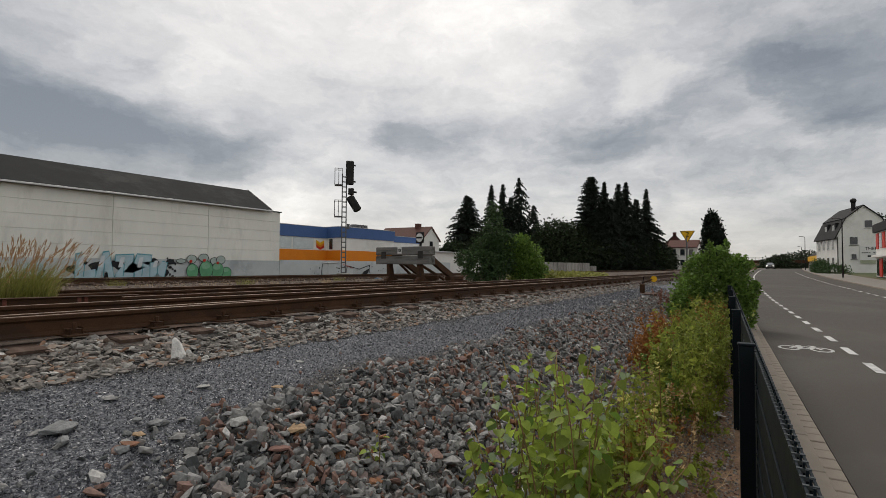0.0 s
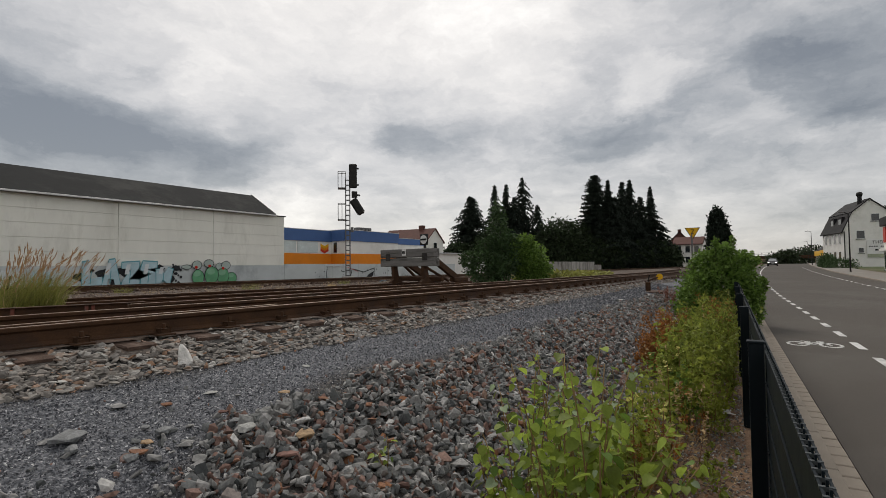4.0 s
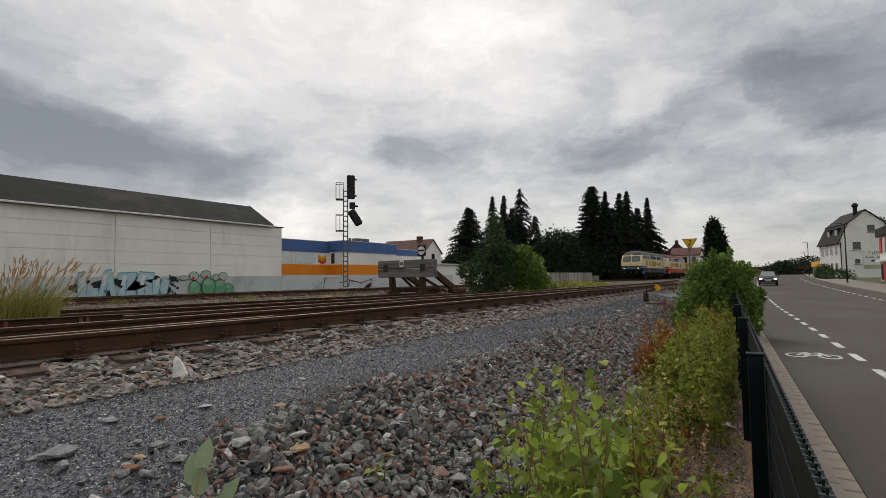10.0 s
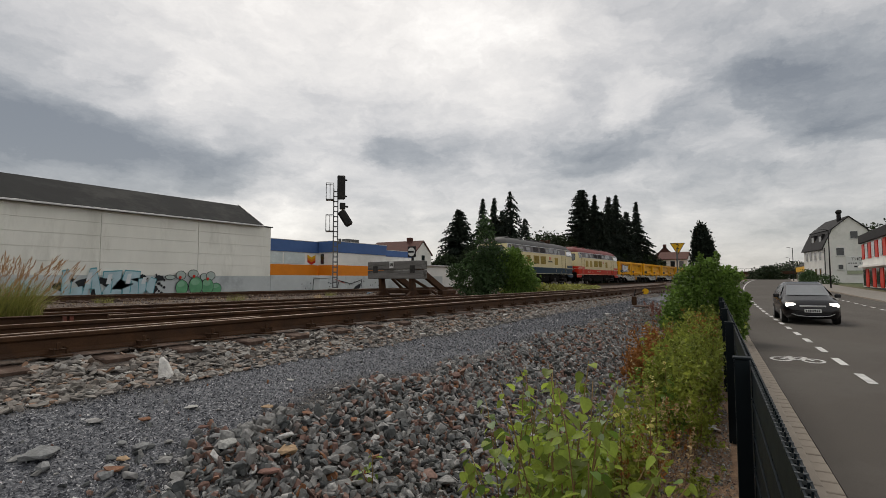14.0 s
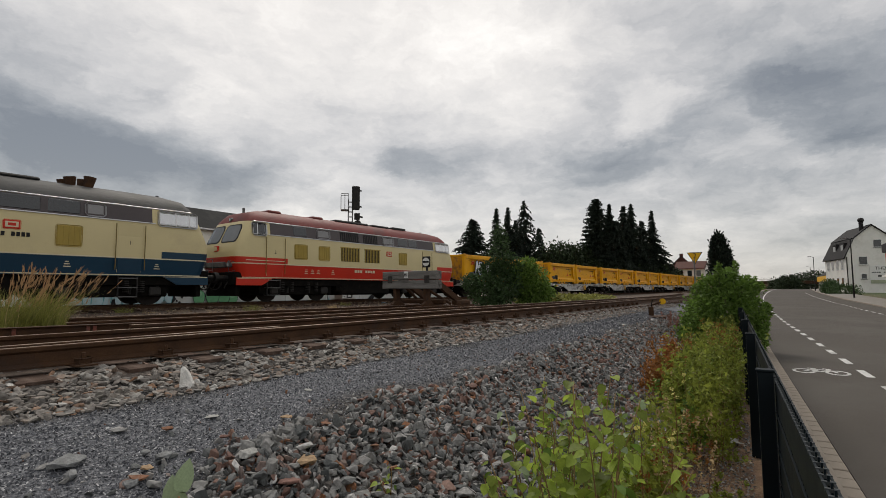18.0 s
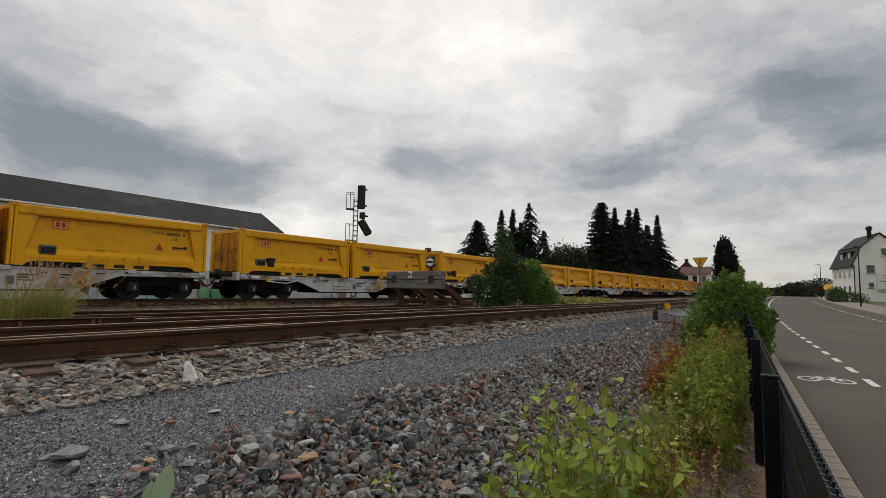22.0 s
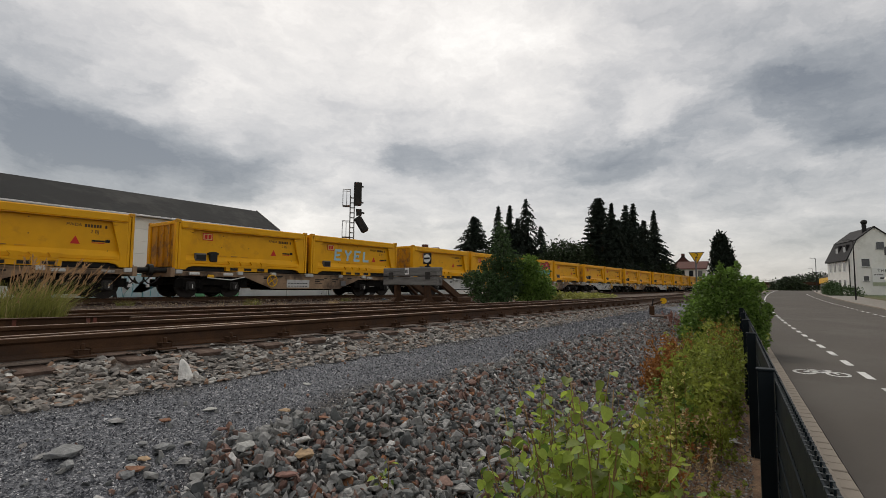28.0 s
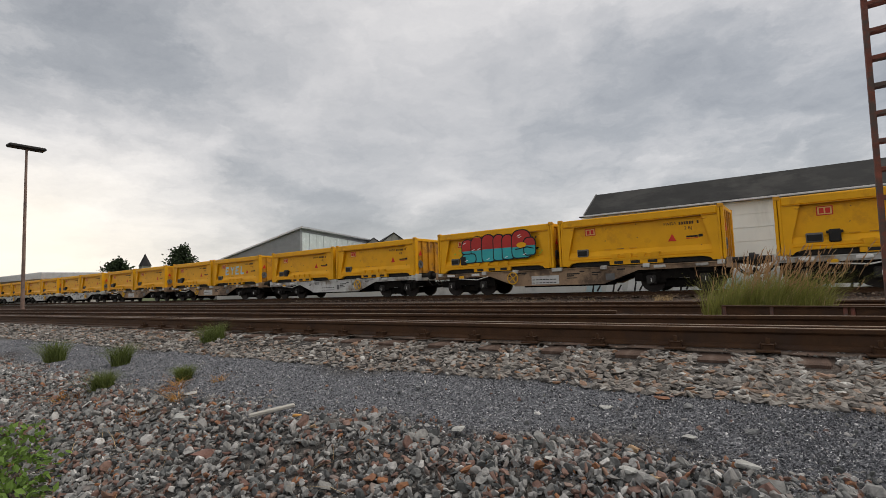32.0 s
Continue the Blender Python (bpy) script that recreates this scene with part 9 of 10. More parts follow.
def flowering_stem(place, h, seed):
    """An evening primrose: one stem with pale yellow flowers near its top."""
    rng = np.random.default_rng(seed)
    ob = thing("evening_primrose", "tall weed with pale yellow flowers by the fence", "flower", place, 0, "flowering weeds")
    lean = rng.normal(0, 0.08, 2)
    part("stem", tube([(lean[0] * t * t, lean[1] * t * t, h * t) for t in (0, 0.4, 0.75, 1)], [0.004, 0.0035, 0.003, 0.002], 5), M_TWIG, ob)
    n = 26
    t = rng.uniform(0.15, 0.95, n)
    c = np.stack([lean[0] * t * t, lean[1] * t * t, h * t], 1)
    al = rng.normal(0, 1, (n, 3)) * (1, 1, 0.3) + (0, 0, 0.3)
    al /= np.linalg.norm(al, axis=1, keepdims=True)
    ac = np.cross(al, (0.1, 0.0, 1.0))
    quads("foliage", c + al * 0.035, ac * 0.009, al * 0.04, M_WEED, ob, 0.2)
    for k in range(4):
        a = rng.uniform(0, 360)
        z = h * rng.uniform(0.84, 1.0)
        bm = bmesh.new()
        mid = bm.verts.new((0, 0, 0))
        ring = [bm.verts.new((0.02 * math.cos(q), 0.02 * math.sin(q), 0.008)) for q in (i * math.pi / 4 for i in range(8))]
        for i in range(8):
            if i % 2 == 0 or k % 2:
                bm.faces.new((mid, ring[i], ring[(i + 1) % 8]))
        o = part("flower", bm, M_FLOWER, ob, "pale yellow petals")
        o.matrix_basis = pose(0.02 * math.cos(a) + lean[0], 0.02 * math.sin(a) + lean[1], z, rng.uniform(-60, 60), rng.uniform(-60, 60), a)


for i, (x, y, h) in enumerate(((3.3, 0.75, 0.95), (3.5, 0.62, 0.8), (3.0, 0.55, 0.45), (4.6, 0.75, 0.9), (6.2, 0.9, 0.8))):
    flowering_stem((x, y, float(ground_z(x, y)) - 0.02), h, 600 + i)


def leaf_mesh(seed, material, broad=1.0):
    """Heart-shaped toothed poplar leaf, bent along its rib, one unit long."""
    rng = np.random.default_rng(seed)
    half = [(0.0, 0.0), (-0.03, 0.22), (0.10, 0.40), (0.32, 0.48), (0.56, 0.43), (0.80, 0.24), (0.93, 0.08), (1.0, 0.0)]
    v, f = [], []
    for t, w in half:
        w *= broad
        bend = -0.22 * t * t
        v += [(t, -w, bend + 0.28 * w), (t, 0, bend), (t, w, bend + 0.28 * w)]
    for i in range(len(half) - 1):
        a, b = i * 3, i * 3 + 3
        f += [(a, b, b + 1, a + 1), (a + 1, b + 1, b + 2, a + 2)]
    me = bpy.data.meshes.new("leaf")
    me.from_pydata(v, [], f)
    me.materials.append(material)
    me.shade_smooth()
    return me


LEAVES = [leaf_mesh(k, m, w) for k, (m, w) in enumerate(((M_LEAF, 1.0), (M_LEAFDARK, 0.9), (M_LEAF, 0.85), (M_PALELEAF, 0.95), (M_LEAF, 0.95)))]
PALE_LEAVES = [leaf_mesh(k, M_PALELEAF, 0.62) for k in range(2)]
M_LEAFMASS = mat("poplar_leaf_mass", (0.28, 0.36, 0.06), 0.5, 0, 0.2, 14, 0.1, 90, island=0.5, trans=0.5)


def sapling(place, shoots, seed, size=(0.05, 0.085), label="young poplar sapling with bright heart-shaped leaves", most=160, leaves=None, hang=(-10, 60)):
    rng = np.random.default_rng(seed)
    ob = thing("poplar_sapling", label, "sapling", place)
    count, rest = 0, []
    leaves = leaves or LEAVES
    for tip, n in shoots:
        tip = Vector(tip)
        pts = []
        mid = Vector((tip.x * 0.35 + rng.uniform(-0.1, 0.1), tip.y * 0.35 + rng.uniform(-0.1, 0.1), tip.z * 0.55))
        for k in range(7):
            t = k / 6
            pts.append((1 - t) ** 2 * Vector((0, 0, 0)) + 2 * t * (1 - t) * mid + t * t * tip)
        bm = tube(pts, [0.0042 * (1 - k / 7) + 0.0012 for k in range(7)], 5)
        part("stem", bm, M_STEM, ob)
        for i in range(n):
            t = 0.28 + 0.72 * (i + rng.uniform(0, 0.6)) / n
            p = (1 - t) ** 2 * Vector((0, 0, 0)) + 2 * t * (1 - t) * mid + t * t * tip
            a = rng.uniform(0, 360)
            s = rng.uniform(*size) * (1.0 if t < 0.9 else 0.75)
            off = Vector((math.cos(radians(a)), math.sin(radians(a)), 0.2)) * s * 0.5
            m = Matrix.LocRotScale(p + off, Euler((radians(rng.uniform(-35, 35)), radians(rng.uniform(*hang)), radians(a))), (s, s, s))
            count += 1
            if count <= most:
                o = new("leaf", leaves[(i + count // 7) % len(leaves)])
                o.parent, o.matrix_basis = ob, m
            else:
                rest.append(m)
    if rest:
        bm = bmesh.new()
        for k, m in enumerate(rest):
            n0 = len(bm.verts)
            bm.from_mesh(leaves[k % len(leaves)])
            bm.verts.ensure_lookup_table()
            bmesh.ops.transform(bm, matrix=m, verts=bm.verts[n0:])
        o = part("foliage", bm, M_LEAFMASS, ob)
        tagged(o, kind="stuff")
    return ob


def shoots(rng, n, spread, h0, h1, leaves):
    return [((spread * math.cos(a) * q, spread * math.sin(a) * q, rng.uniform(h0, h1) * (1.1 - 0.3 * q)), leaves) for a, q in zip(rng.uniform(0, 2 * math.pi, n), rng.uniform(0.15, 1, n))]


rng = np.random.default_rng(9)
sapling((1.76, 0.60, -1.16), shoots(rng, 30, 0.50, 0.6, 1.42, 30), 500, (0.03, 0.066))
sapling((1.95, 0.92, -1.12), shoots(rng, 11, 0.34, 0.5, 1.1, 24), 503, (0.03, 0.06))
sapling((2.45, 0.92, -1.2), shoots(rng, 15, 0.38, 0.55, 1.2, 28), 504, (0.028, 0.058))
sapling((3.1, 1.0, -1.2), shoots(rng, 8, 0.34, 0.5, 1.0, 20), 506, (0.034, 0.06))
sapling((4.3, 1.05, -1.2), shoots(rng, 6, 0.36, 0.5, 0.9, 20), 501, (0.035, 0.06))
sapling((2.47, 2.08, -0.88), [((0.03, 0.02, 0.2), 7), ((-0.06, 0.04, 0.14), 5)], 507, (0.03, 0.05), "small poplar seedling among the stones")
SWAYING = sapling((0.42, 0.80, -0.98), [((0.0, 0.0, 1.1), 40), ((0.015, -0.015, 1.05), 24)], 502, (0.05, 0.072), "slender poplar shoot with pale leaves swaying near the fence", 300, PALE_LEAVES, (-78, -50))
# ---------------------------------------------------------------- loose stones
def stones():
    rng = np.random.default_rng(7)
    shapes = rock_shapes(rng, 24, 18, 0.7)
    slabs = rock_shapes(rng, 20, 18, 0.62)
    grit = rock_shapes(rng, 6, 6)

    def spread(n, x0, x1, w0, w1, bias=1.6):
        u = rng.uniform(-1, 1, n)
        x = np.where(u < 0, -np.abs(u) ** bias * (-x0), np.abs(u) ** bias * x1)
        w = rng.uniform(w0, w1, n)
        f, a = fence_y(x), rail_a(x)
        y = f + w / 4.9 * (a - f)
        near = (np.abs(x) < 60) & (w > 0.2) & (w < 4.4)
        return x, y, ground_z(x, y) + np.where(near, bumps(x, y, 0.012), 0)

    def top_edge(x):
        """How far up the bank the coarse stone reaches."""
        return np.interp(x, (-11, -5.7, -3.8, -3.0, -1.0, 0.0, 0.7, 1.2, 1.6, 2.4), (3.2, 2.8, 2.85, 2.95, 3.05, 2.95, 2.6, 2.4, 2.8, 2.98)) + 0.1 * np.sin(x * 4.1) + 0.06 * np.sin(x * 11)

    # coarse stones on the bank
    x, y, z = spread(74000, -14, 24, 0.9, 3.2, 1.5)
    w = bank(x, y) + rng.normal(0, 0.05, len(x))
    keep = (w < top_edge(x)) & (w > 1.05 + 0.25 * np.sin(x * 2.7)) & (rng.uniform(0, 1, len(x)) > np.interp(x, (-4.2, -3.2, 0.1, 0.7, 1.2, 1.6), (0.0, 0.45, 0.4, 0.65, 0.5, 0.0)))
    s = rng.uniform(0.04, 0.098, len(x)) * (1 + (rng.uniform(0, 1, len(x)) > 0.9) * rng.uniform(0.2, 0.7, len(x)))
    s *= np.interp(x, (-1.5, 1.0), (0.84, 1.0))
    p = np.stack([x, y, z + s * rng.uniform(0.02, 0.34, len(x))], 1)[keep]
    scatter("bank_ballast", p, s[keep], shapes, M_ROCK, rng, "grey and reddish crushed stone on the bank", "ballast", 0.6)
    # smaller broken stone where the bank meets the chippings
    keep = (w < top_edge(x) + 0.2) & (w > 1.1) & (x <= 1.6) & (rng.uniform(0, 1, len(x)) > 0.45)
    s = rng.uniform(0.02, 0.055, len(x))
    p = np.stack([x, y, z + s * 0.12], 1)[keep]
    scatter("broken_stone", p, s[keep], shapes, M_ROCK, rng, "small broken grey and reddish stone on the bank", "ballast", 0.8)
    # shoulder of the near track
    x, y, z = spread(22000, -26, 26, 4.02, 4.8)
    s = rng.uniform(0.042, 0.11, len(x))
    # the sleeper ends stay clear
    off = np.abs((x + 24.0 + 0.325) % 0.65 - 0.325)
    keep = (bank(x, y) < 4.46) | (off > 0.12)
    x, y, z, s = x[keep], y[keep], z[keep], s[keep]
    scatter("track_shoulder_ballast", np.stack([x, y, z + s * 0.1], 1), s, slabs, M_BROWNROCK, rng, "grey-brown flat ballast stones along the near rail", "ballast", 0.16)
    # between the near rails, and to the running line
    x, y, z = spread(9000, -16, 22, 4.75, 8.0)
    s = rng.uniform(0.035, 0.08, len(x))
    scatter("track_bed_ballast", np.stack([x, y, z + s * 0.05 - 0.02], 1), s, shapes, M_BROWNROCK, rng, "brown ballast between the rails", "ballast")
    n = 9000
    x = rng.uniform(-26, 36, n)
    y = train_y(x) + rng.uniform(-3.2, 1.8, n)
    zz = np.interp(y - train_y(x), (-3.2, -2.2, -1.4, 1.8), (-0.36, -0.3, -0.2, -0.2)) + TRAIN_Z * 0.5
    s = rng.uniform(0.05, 0.11, n)
    scatter("running_line_ballast", np.stack([x, y, zz], 1), s, shapes, M_LINEROCK, rng, "brown ballast under the running line", "ballast")
    # rusty stone of the yard between the near tracks and the running line
    n = 12000
    x = rng.uniform(-16, 30, n)
    y = rng.uniform(8.0, 18.5, n)
    keep = y < train_y(x) - 2.6
    s = rng.uniform(0.04, 0.09, n)
    scatter("yard_ballast", np.stack([x, y, ground_z(x, y) + s * 0.05], 1)[keep], s[keep], shapes, M_LINEROCK, rng, "rust-dusted stones between the tracks", "ballast")
    # fine chippings on the path
    x, y, z = spread(125000, -13, 22, 2.75, 4.25, 1.7)
    x2, y2, z2 = spread(20000, -0.2, 1.9, 1.8, 2.8, 1.0)
    keep = bank(x2, y2) > top_edge(x2) - 0.5
    x, y, z = np.concatenate([x, x2[keep]]), np.concatenate([y, y2[keep]]), np.concatenate([z, z2[keep]])
    s = rng.uniform(0.009, 0.027, len(x)) * (1 + 0.09 * np.clip(x - 3, 0, 20))
    scatter("path_chippings", np.stack([x, y, z + s * 0.2], 1), s, grit, M_CHIP, rng, "fine blue-grey chippings on the path", "gravel")
    # stray larger stones on the path
    x, y, z = spread(520, -7, 13, 2.6, 4.1)
    x2, y2, z2 = spread(160, -1.5, 1.9, 2.2, 3.1, 1.0)
    x, y, z = np.concatenate([x, x2]), np.concatenate([y, y2]), np.concatenate([z, z2])
    s = rng.uniform(0.02, 0.055, len(x))
    s[-len(x2):] *= 1.9
    scatter("stray_stones", np.stack([x, y, z + s * 0.1], 1), s, shapes, M_ROCK, rng, "stray stones on the chippings", "stones")
    # larger flat stones strewn where bank and path meet
    x, y, z = spread(150, -0.3, 2.0, 2.3, 3.6, 0.8)
    keep = (x > 0.5) & (rng.uniform(0, 1, len(x)) < np.interp(x, (0.5, 1.0, 1.6, 2.0), (0.3, 1.0, 0.8, 0.2)))
    s = rng.uniform(0.05, 0.12, len(x))
    scatter("flat_stones", np.stack([x, y, z + s * 0.16], 1)[keep], s[keep], slabs, M_ROCK, rng, "flat grey stones strewn on the chippings", "stones", 0.14)
    # small stones in the soil by the fence
    x, y, z = spread(36000, -11, 12, 0.03, 1.3)
    s = rng.uniform(0.008, 0.036, len(x))
    scatter("soil_stones", np.stack([x, y, z + s * 0.1], 1), s, shapes, M_ROCK, rng, "small stones in the roadside soil", "stones")
    return shapes


SHAPES = stones()


def single_stone(name, label, place, size, squash, turn, material):
    v, f = SHAPES[int(abs(place[0] * 37 + place[1] * 11)) % len(SHAPES)]
    ob = raw(name, [(a[0] * size, a[1] * size, a[2] * size * squash) for a in v], [tuple(int(i) for i in t) for t in f], material)
    ob.matrix_basis = pose(*place, *turn)
    return tagged(ob, label, "stone")


M_PALESTONE = mat("pale_limestone", (0.72, 0.70, 0.66), 0.85, 0, 0.3, 14, 0.4, 70)
M_LOOSE = mat("blue_grey_stone", (0.20, 0.205, 0.205), 0.85, 0, 0.3, 12, 0.4, 70)


def ground_spot(x, y, up=0.02):
    return (x, y, float(ground_z(x, y)) + up)


def upright_stone():
    bm = bmesh.new()
    prism(bm, [(-0.078, -0.06), (0.06, -0.06), (0.1, 0.0), (0.085, 0.06), (0.06, 0.12), (-0.03, 0.175), (-0.07, 0.15), (-0.08, 0.02)], 0.08)
    for v in bm.verts:
        up = max(0.0, v.co.z) / 0.165
        v.co.y *= 1 - 0.45 * up
        v.co.x = v.co.x * (0.9 - 0.35 * up) - 0.035 * up + 0.02 * (1 if v.co.y > 0 else -1)
        v.co = Vector((v.co.x * 0.62, v.co.y * 0.6, v.co.z * 0.82))
    bmesh.ops.bevel(bm, geom=bm.edges[:], offset=0.004, segments=1, affect="EDGES")
    ob = link_mesh("white_stone", bm, M_PALESTONE)
    ob.matrix_basis = pose(*ground_spot(2.21, 4.03, 0.03), -8, 4, -20)
    tagged(ob, "upright pale stone at the foot of the ballast", "stone")


upright_stone()
M_TANSTONE = mat("tan_sandstone", (0.34, 0.235, 0.14), 0.85, 0, 0.3, 14, 0.4, 70)
M_RUSTSTONE = mat("rust_stained_stone", (0.20, 0.095, 0.055), 0.85, 0, 0.3, 12, 0.4, 70, second=(0.19, 0.13, 0.09))
M_OCHRE = mat("ochre_stone", (0.46, 0.24, 0.07), 0.85, 0, 0.25, 12, 0.4, 70)
M_GREYSTONE = mat("pale_grey_stone", (0.36, 0.36, 0.34), 0.85, 0, 0.25, 14, 0.4, 70)
M_PURPLESTONE = mat("purple_brown_stone", (0.19, 0.105, 0.085), 0.85, 0, 0.25, 12, 0.4, 70)
KINDS = {"R": ("rusty_stone", "rust-stained angular stone lying on the bank", M_RUSTSTONE), "T": ("tan_stone", "tan sandstone lump lying among grey stones", M_TANSTONE),
         "O": ("ochre_stone", "ochre yellow stone chip on the bank", M_OCHRE), "P": ("pale_stone", "pale grey flat stone lying on the bank", M_GREYSTONE),
         "B": ("brown_stone", "purple-brown broken stone lying on the bank", M_PURPLESTONE), "G": ("loose_stone", "loose blue-grey ballast stone lying on the chippings", M_LOOSE),
         "W": ("pale_flake", "flat pale stone flake on the chippings", M_GREYSTONE)}
for i, (x, y, k, kind) in enumerate(((-0.86, 3.76, 0.117, "R"), (-1.17, 3.54, 0.1, "W"), (-1.94, 2.88, 0.12, "P"), (-0.88, 2.96, 0.08, "T"), (-1.62, 2.86, 0.089, "R"),
                                     (-0.72, 2.71, 0.087, "T"), (-1.25, 2.72, 0.088, "P"), (-0.83, 2.73, 0.13, "P"), (-0.35, 2.97, 0.13, "P"), (-3.26, 2.69, 0.08, "O"),
                                     (-2.96, 2.6, 0.088, "T"), (-2.45, 2.68, 0.081, "W"), (-3.63, 2.17, 0.172, "B"))):
    single_stone(*KINDS[kind][:2], ground_spot(x, y, 0.008 if kind == "W" else 0.022), k * 1.1, 0.4 if kind == "W" else 0.8, (0, 8 - 5 * (i % 4), 47 * i), KINDS[kind][2])
for i, (x, y, k, kind) in enumerate(((-3.44, 2.24, 0.092, "B"), (-0.28, 3.97, 0.081, "T"), (-2.2, 2.33, 0.109, "R"), (-4.37, 2.42, 0.168, "P"), (-4.85, 2.75, 0.137, "P"),
                                     (-4.98, 2.4, 0.124, "P"), (-4.28, 3.23, 0.084, "G"), (-0.69, 3.66, 0.084, "G"), (-0.63, 3.21, 0.089, "P"), (-0.34, 3.38, 0.085, "G"),
                                     (-0.27, 2.85, 0.092, "R"), (-2.71, 3.5, 0.079, "G"))):
    single_stone(*KINDS[kind][:2], ground_spot(x, y), k * 1.1, 0.7, (0, 6 - 4 * (i % 4), 61 * i), KINDS[kind][2])
for i, (x, y, k, kind) in enumerate(((1.29, 2.77, 0.1, "R"), (1.37, 2.85, 0.083, "T"), (2.36, 2.96, 0.098, "T"), (2.51, 2.71, 0.079, "R"), (2.8, 2.54, 0.072, "R"), (2.14, 2.48, 0.135, "T"),
                                     (1.94, 2.39, 0.143, "B"), (1.84, 2.66, 0.132, "P"), (2.69, 2.41, 0.08, "R"), (2.04, 3.36, 0.105, "W"), (1.85, 2.91, 0.074, "B"), (1.83, 2.75, 0.087, "G"),
                                     (2.96, 3.43, 0.074, "P"), (1.695, 3.30, 0.08, "R"), (1.11, 3.16, 0.19, "G"), (1.06, 3.0, 0.1, "G"))):
    bank_lift = 0.05 if x > 1.8 and y < 3.0 else 0.02
    single_stone(*KINDS[kind][:2], ground_spot(x, y, 0.006 if kind == "W" else bank_lift), k * 1.1, 0.4 if kind == "W" else 0.7, (0, 8 - 5 * (i % 4), 53 * i), KINDS[kind][2])
for x, y, k, turn in ((1.5, 2.95, 0.1, 40), (1.25, 2.75, 0.1, 10), (1.45, 3.05, 0.07, 90)):
    single_stone("loose_stone", "loose grey ballast stone lying on the chippings", ground_spot(x, y, 0.015), k, 0.8, (5, -6, turn), M_LOOSE)
pk = link_mesh("broken_plank", boxed(-0.17, 0.17, -0.024, 0.024, -0.013, 0.013, 0.005), mat("bleached_wood", (0.42, 0.40, 0.36), 0.85, 0, 0.25, 8, 0.4, 50, stretch=(0.4, 4, 4)))
pk.matrix_basis = pose(*ground_spot(-3.49, 2.64, 0.05), 0, -6, 61)
tagged(pk, "short bleached broken plank on the bank", "plank")



def litter(name, label, x, y, size, turn, material):
    """A crumpled scrap lying on the ground."""
    rng = np.random.default_rng(int(x * 100))
    bm = bmesh.new()
    g = [[bm.verts.new((size * (i / 3 - 0.5), size * 0.7 * (j / 3 - 0.5), float(rng.uniform(0, size * 0.22)))) for j in range(4)] for i in range(4)]
    for i in range(3):
        for j in range(3):
            bm.faces.new((g[i][j], g[i + 1][j], g[i + 1][j + 1], g[i][j + 1]))
    r = bmesh.ops.solidify(bm, geom=bm.faces[:], thickness=0.004)
    ob = link_mesh(name, bm, material)
    ob.matrix_basis = pose(*ground_spot(x, y, 0.012), 0, 0, turn)
    tagged(ob, label, "litter")


M_PAPER = mat("crumpled_pale_plastic", (0.55, 0.55, 0.52), 0.5, 0, 0.1, 14, 0.1, 60)
M_BLUELITTER = mat("pale_blue_plastic", (0.25, 0.42, 0.55), 0.4, 0, 0.1, 14, 0.1, 60)
litter("plastic_scrap", "crumpled white plastic scrap by a fence post", 6.5, 0.5, 0.22, 30, M_PAPER)
litter("paper_scrap", "small white paper scrap on the bank", 13.15, 3.32, 0.16, 75, M_PAPER)
litter("paper_scrap", "small white paper scrap among the stones", 1.95, 1.62, 0.05, 10, M_PAPER)
litter("plastic_bag", "pale blue plastic bag beside the running line", 20.3, 17.6, 0.4, 20, M_BLUELITTER)


# where the train runs a little ahead of (-) or behind (+) an even acceleration: seconds, metres
UNEVEN = [(0, 0), (14, 0.3), (15.5, 0.75), (16.5, 0.7), (17, 0.0), (17.5, 0.2), (18, 0.55), (18.5, 0.28), (19, 0.22), (19.5, 0.12), (20, -0.12), (20.5, -0.15), (21.5, -0.05), (22.5, 0), (24, 0), (24.5, -0.12),
          (25, -0.2), (25.5, -0.2), (27, 0.1), (27.5, 0.2), (28, -0.1), (28.5, 0.1), (29, 0.22), (30, 0), (32, 0)]


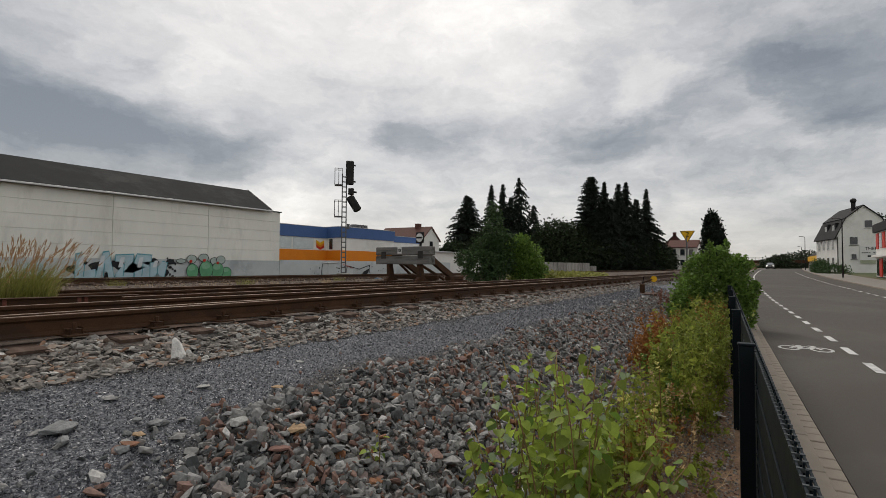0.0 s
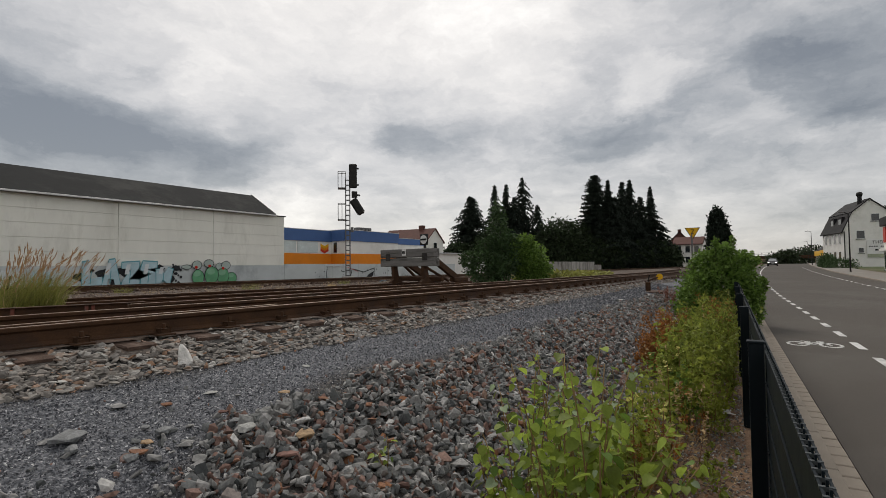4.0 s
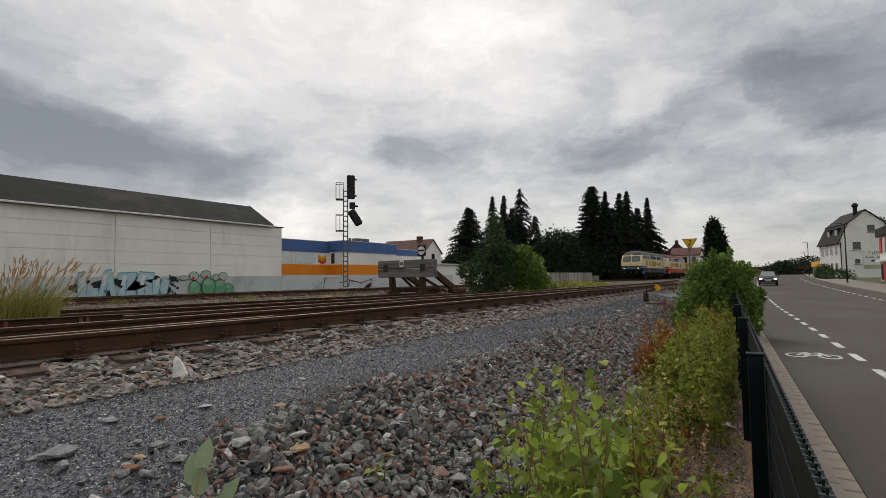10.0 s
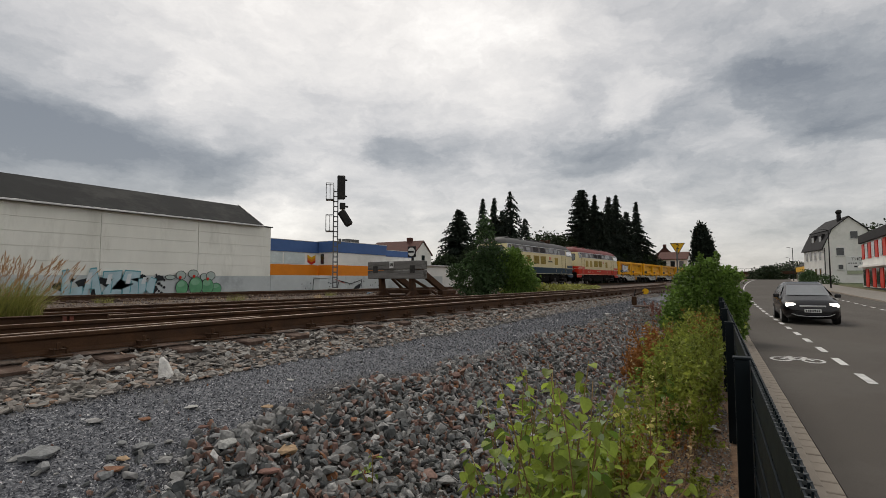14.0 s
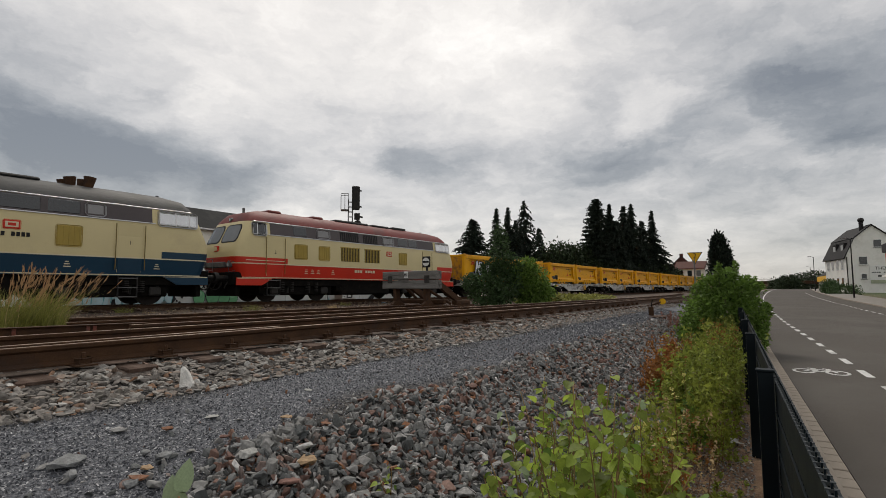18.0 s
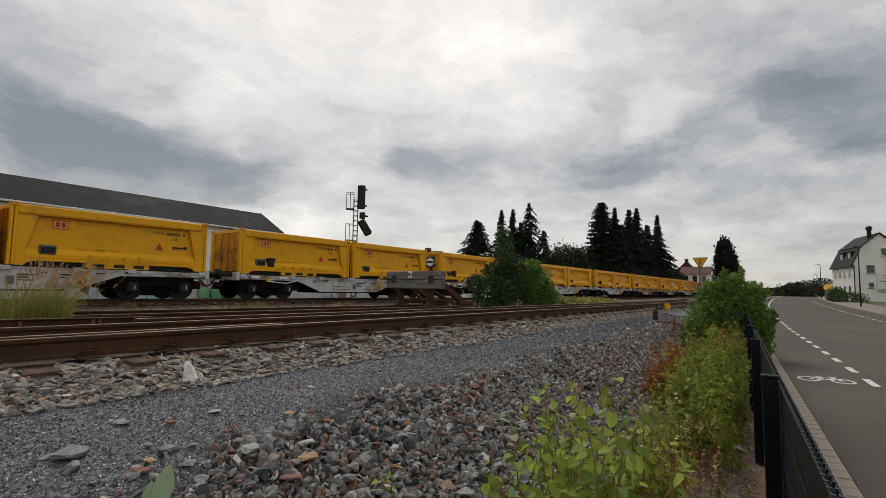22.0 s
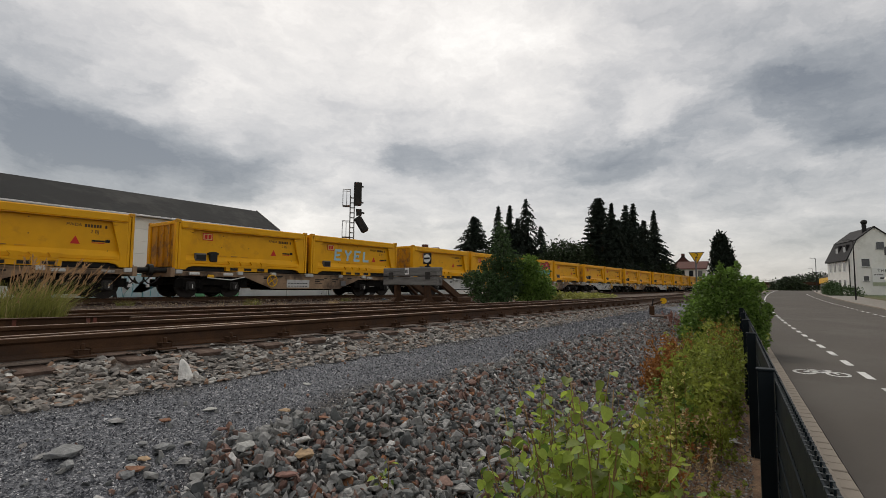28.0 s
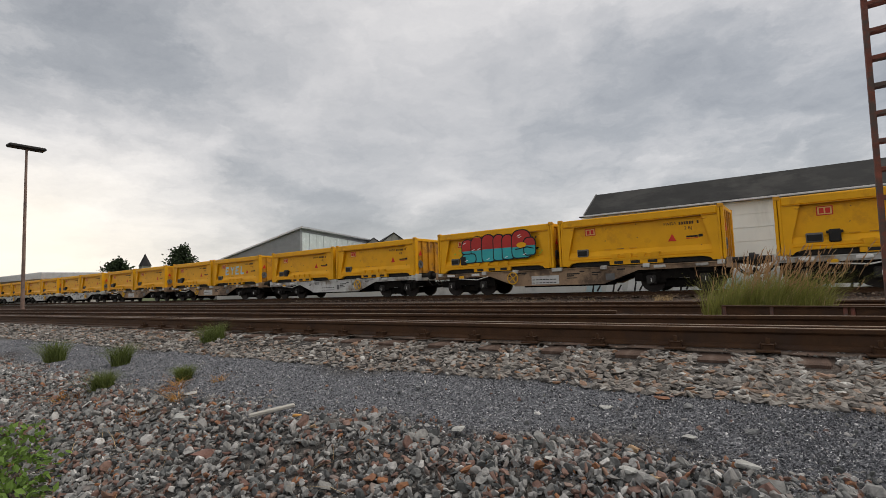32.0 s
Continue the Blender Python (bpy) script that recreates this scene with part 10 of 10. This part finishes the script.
def train_s(t):
    """Front buffers of the leading engine along the line."""
    return -0.09028 * t * t - 7.379 * t + 156.6 + float(np.interp(t, *zip(*UNEVEN)))


def on_line(x):
    dy = -0.0526 + 0.000084 * x
    return pose(x, float(train_y(x)), TRAIN_Z, 0, 0, math.degrees(math.atan(dy)))


def motions():
    times = sorted({0, 2, 4, 6, 8, 9, 10, 11, 12, 13, 23, 26, 31} | {t for t, _ in UNEVEN if t < 13 or t > 13.5})
    for ob, u, up in RIDERS:
        walk(ob, [(t, pose(0, 0, up) @ on_line(train_s(t) + u)) for t in times])
    # the shoot bows in the wind: seconds, tilt about x and y
    sway = [(0, 15, -11), (6, 14, -10), (9, 11, -8), (9.6, 8, -5), (9.8, 5.8, -2.2), (10, 2.2, 3.4), (10.5, 2.6, 5.0), (11, 4.2, 1.4), (11.5, 5.8, -1.4), (12, 7.4, -3.4), (12.5, 10, -7), (13.5, 11, -8), (15, 5, -2),
            (15.5, -0.2, 1.0), (15.8, 1.4, -0.2), (16, 1.0, 1.8), (16.5, 5.0, -2.6), (17, 8, -4.5), (17.5, 6, -3), (18, 1.8, -0.2), (18.5, 1.8, 0.6), (19, 0.6, 2.6), (19.5, 1.8, 4.2), (20, 3.0, 2.2), (20.5, 4.2, -2.6),
            (21, 5.0, 1.0), (21.5, 4.6, -1.4), (22, 3.8, -3.0), (23, 5.4, -4.2), (23.5, 4.6, -1.4), (23.8, 3.4, 6.6), (24, -3.0, 14.5), (24.5, 4.6, 4.2), (25, 5.8, 4.6), (25.4, 6.6, 3.0), (27.5, 11, -8), (32, 11, -8)]
    walk(SWAYING, [(t, pose(0.42, 0.80, -0.98, a, b, 0)) for t, a, b in sway])
    rows = []
    for t, x in CAR_ROWS:
        y = float(fence_y(x)) - 3.1
        dy = float(fence_y(x - 0.5) - fence_y(x + 0.5))
        rows.append((t, pose(x, y, ROAD_Z + float(rise(x)), 0, 0, 180 - math.degrees(math.atan(dy)))))
    walk(CAR, rows)


motions()
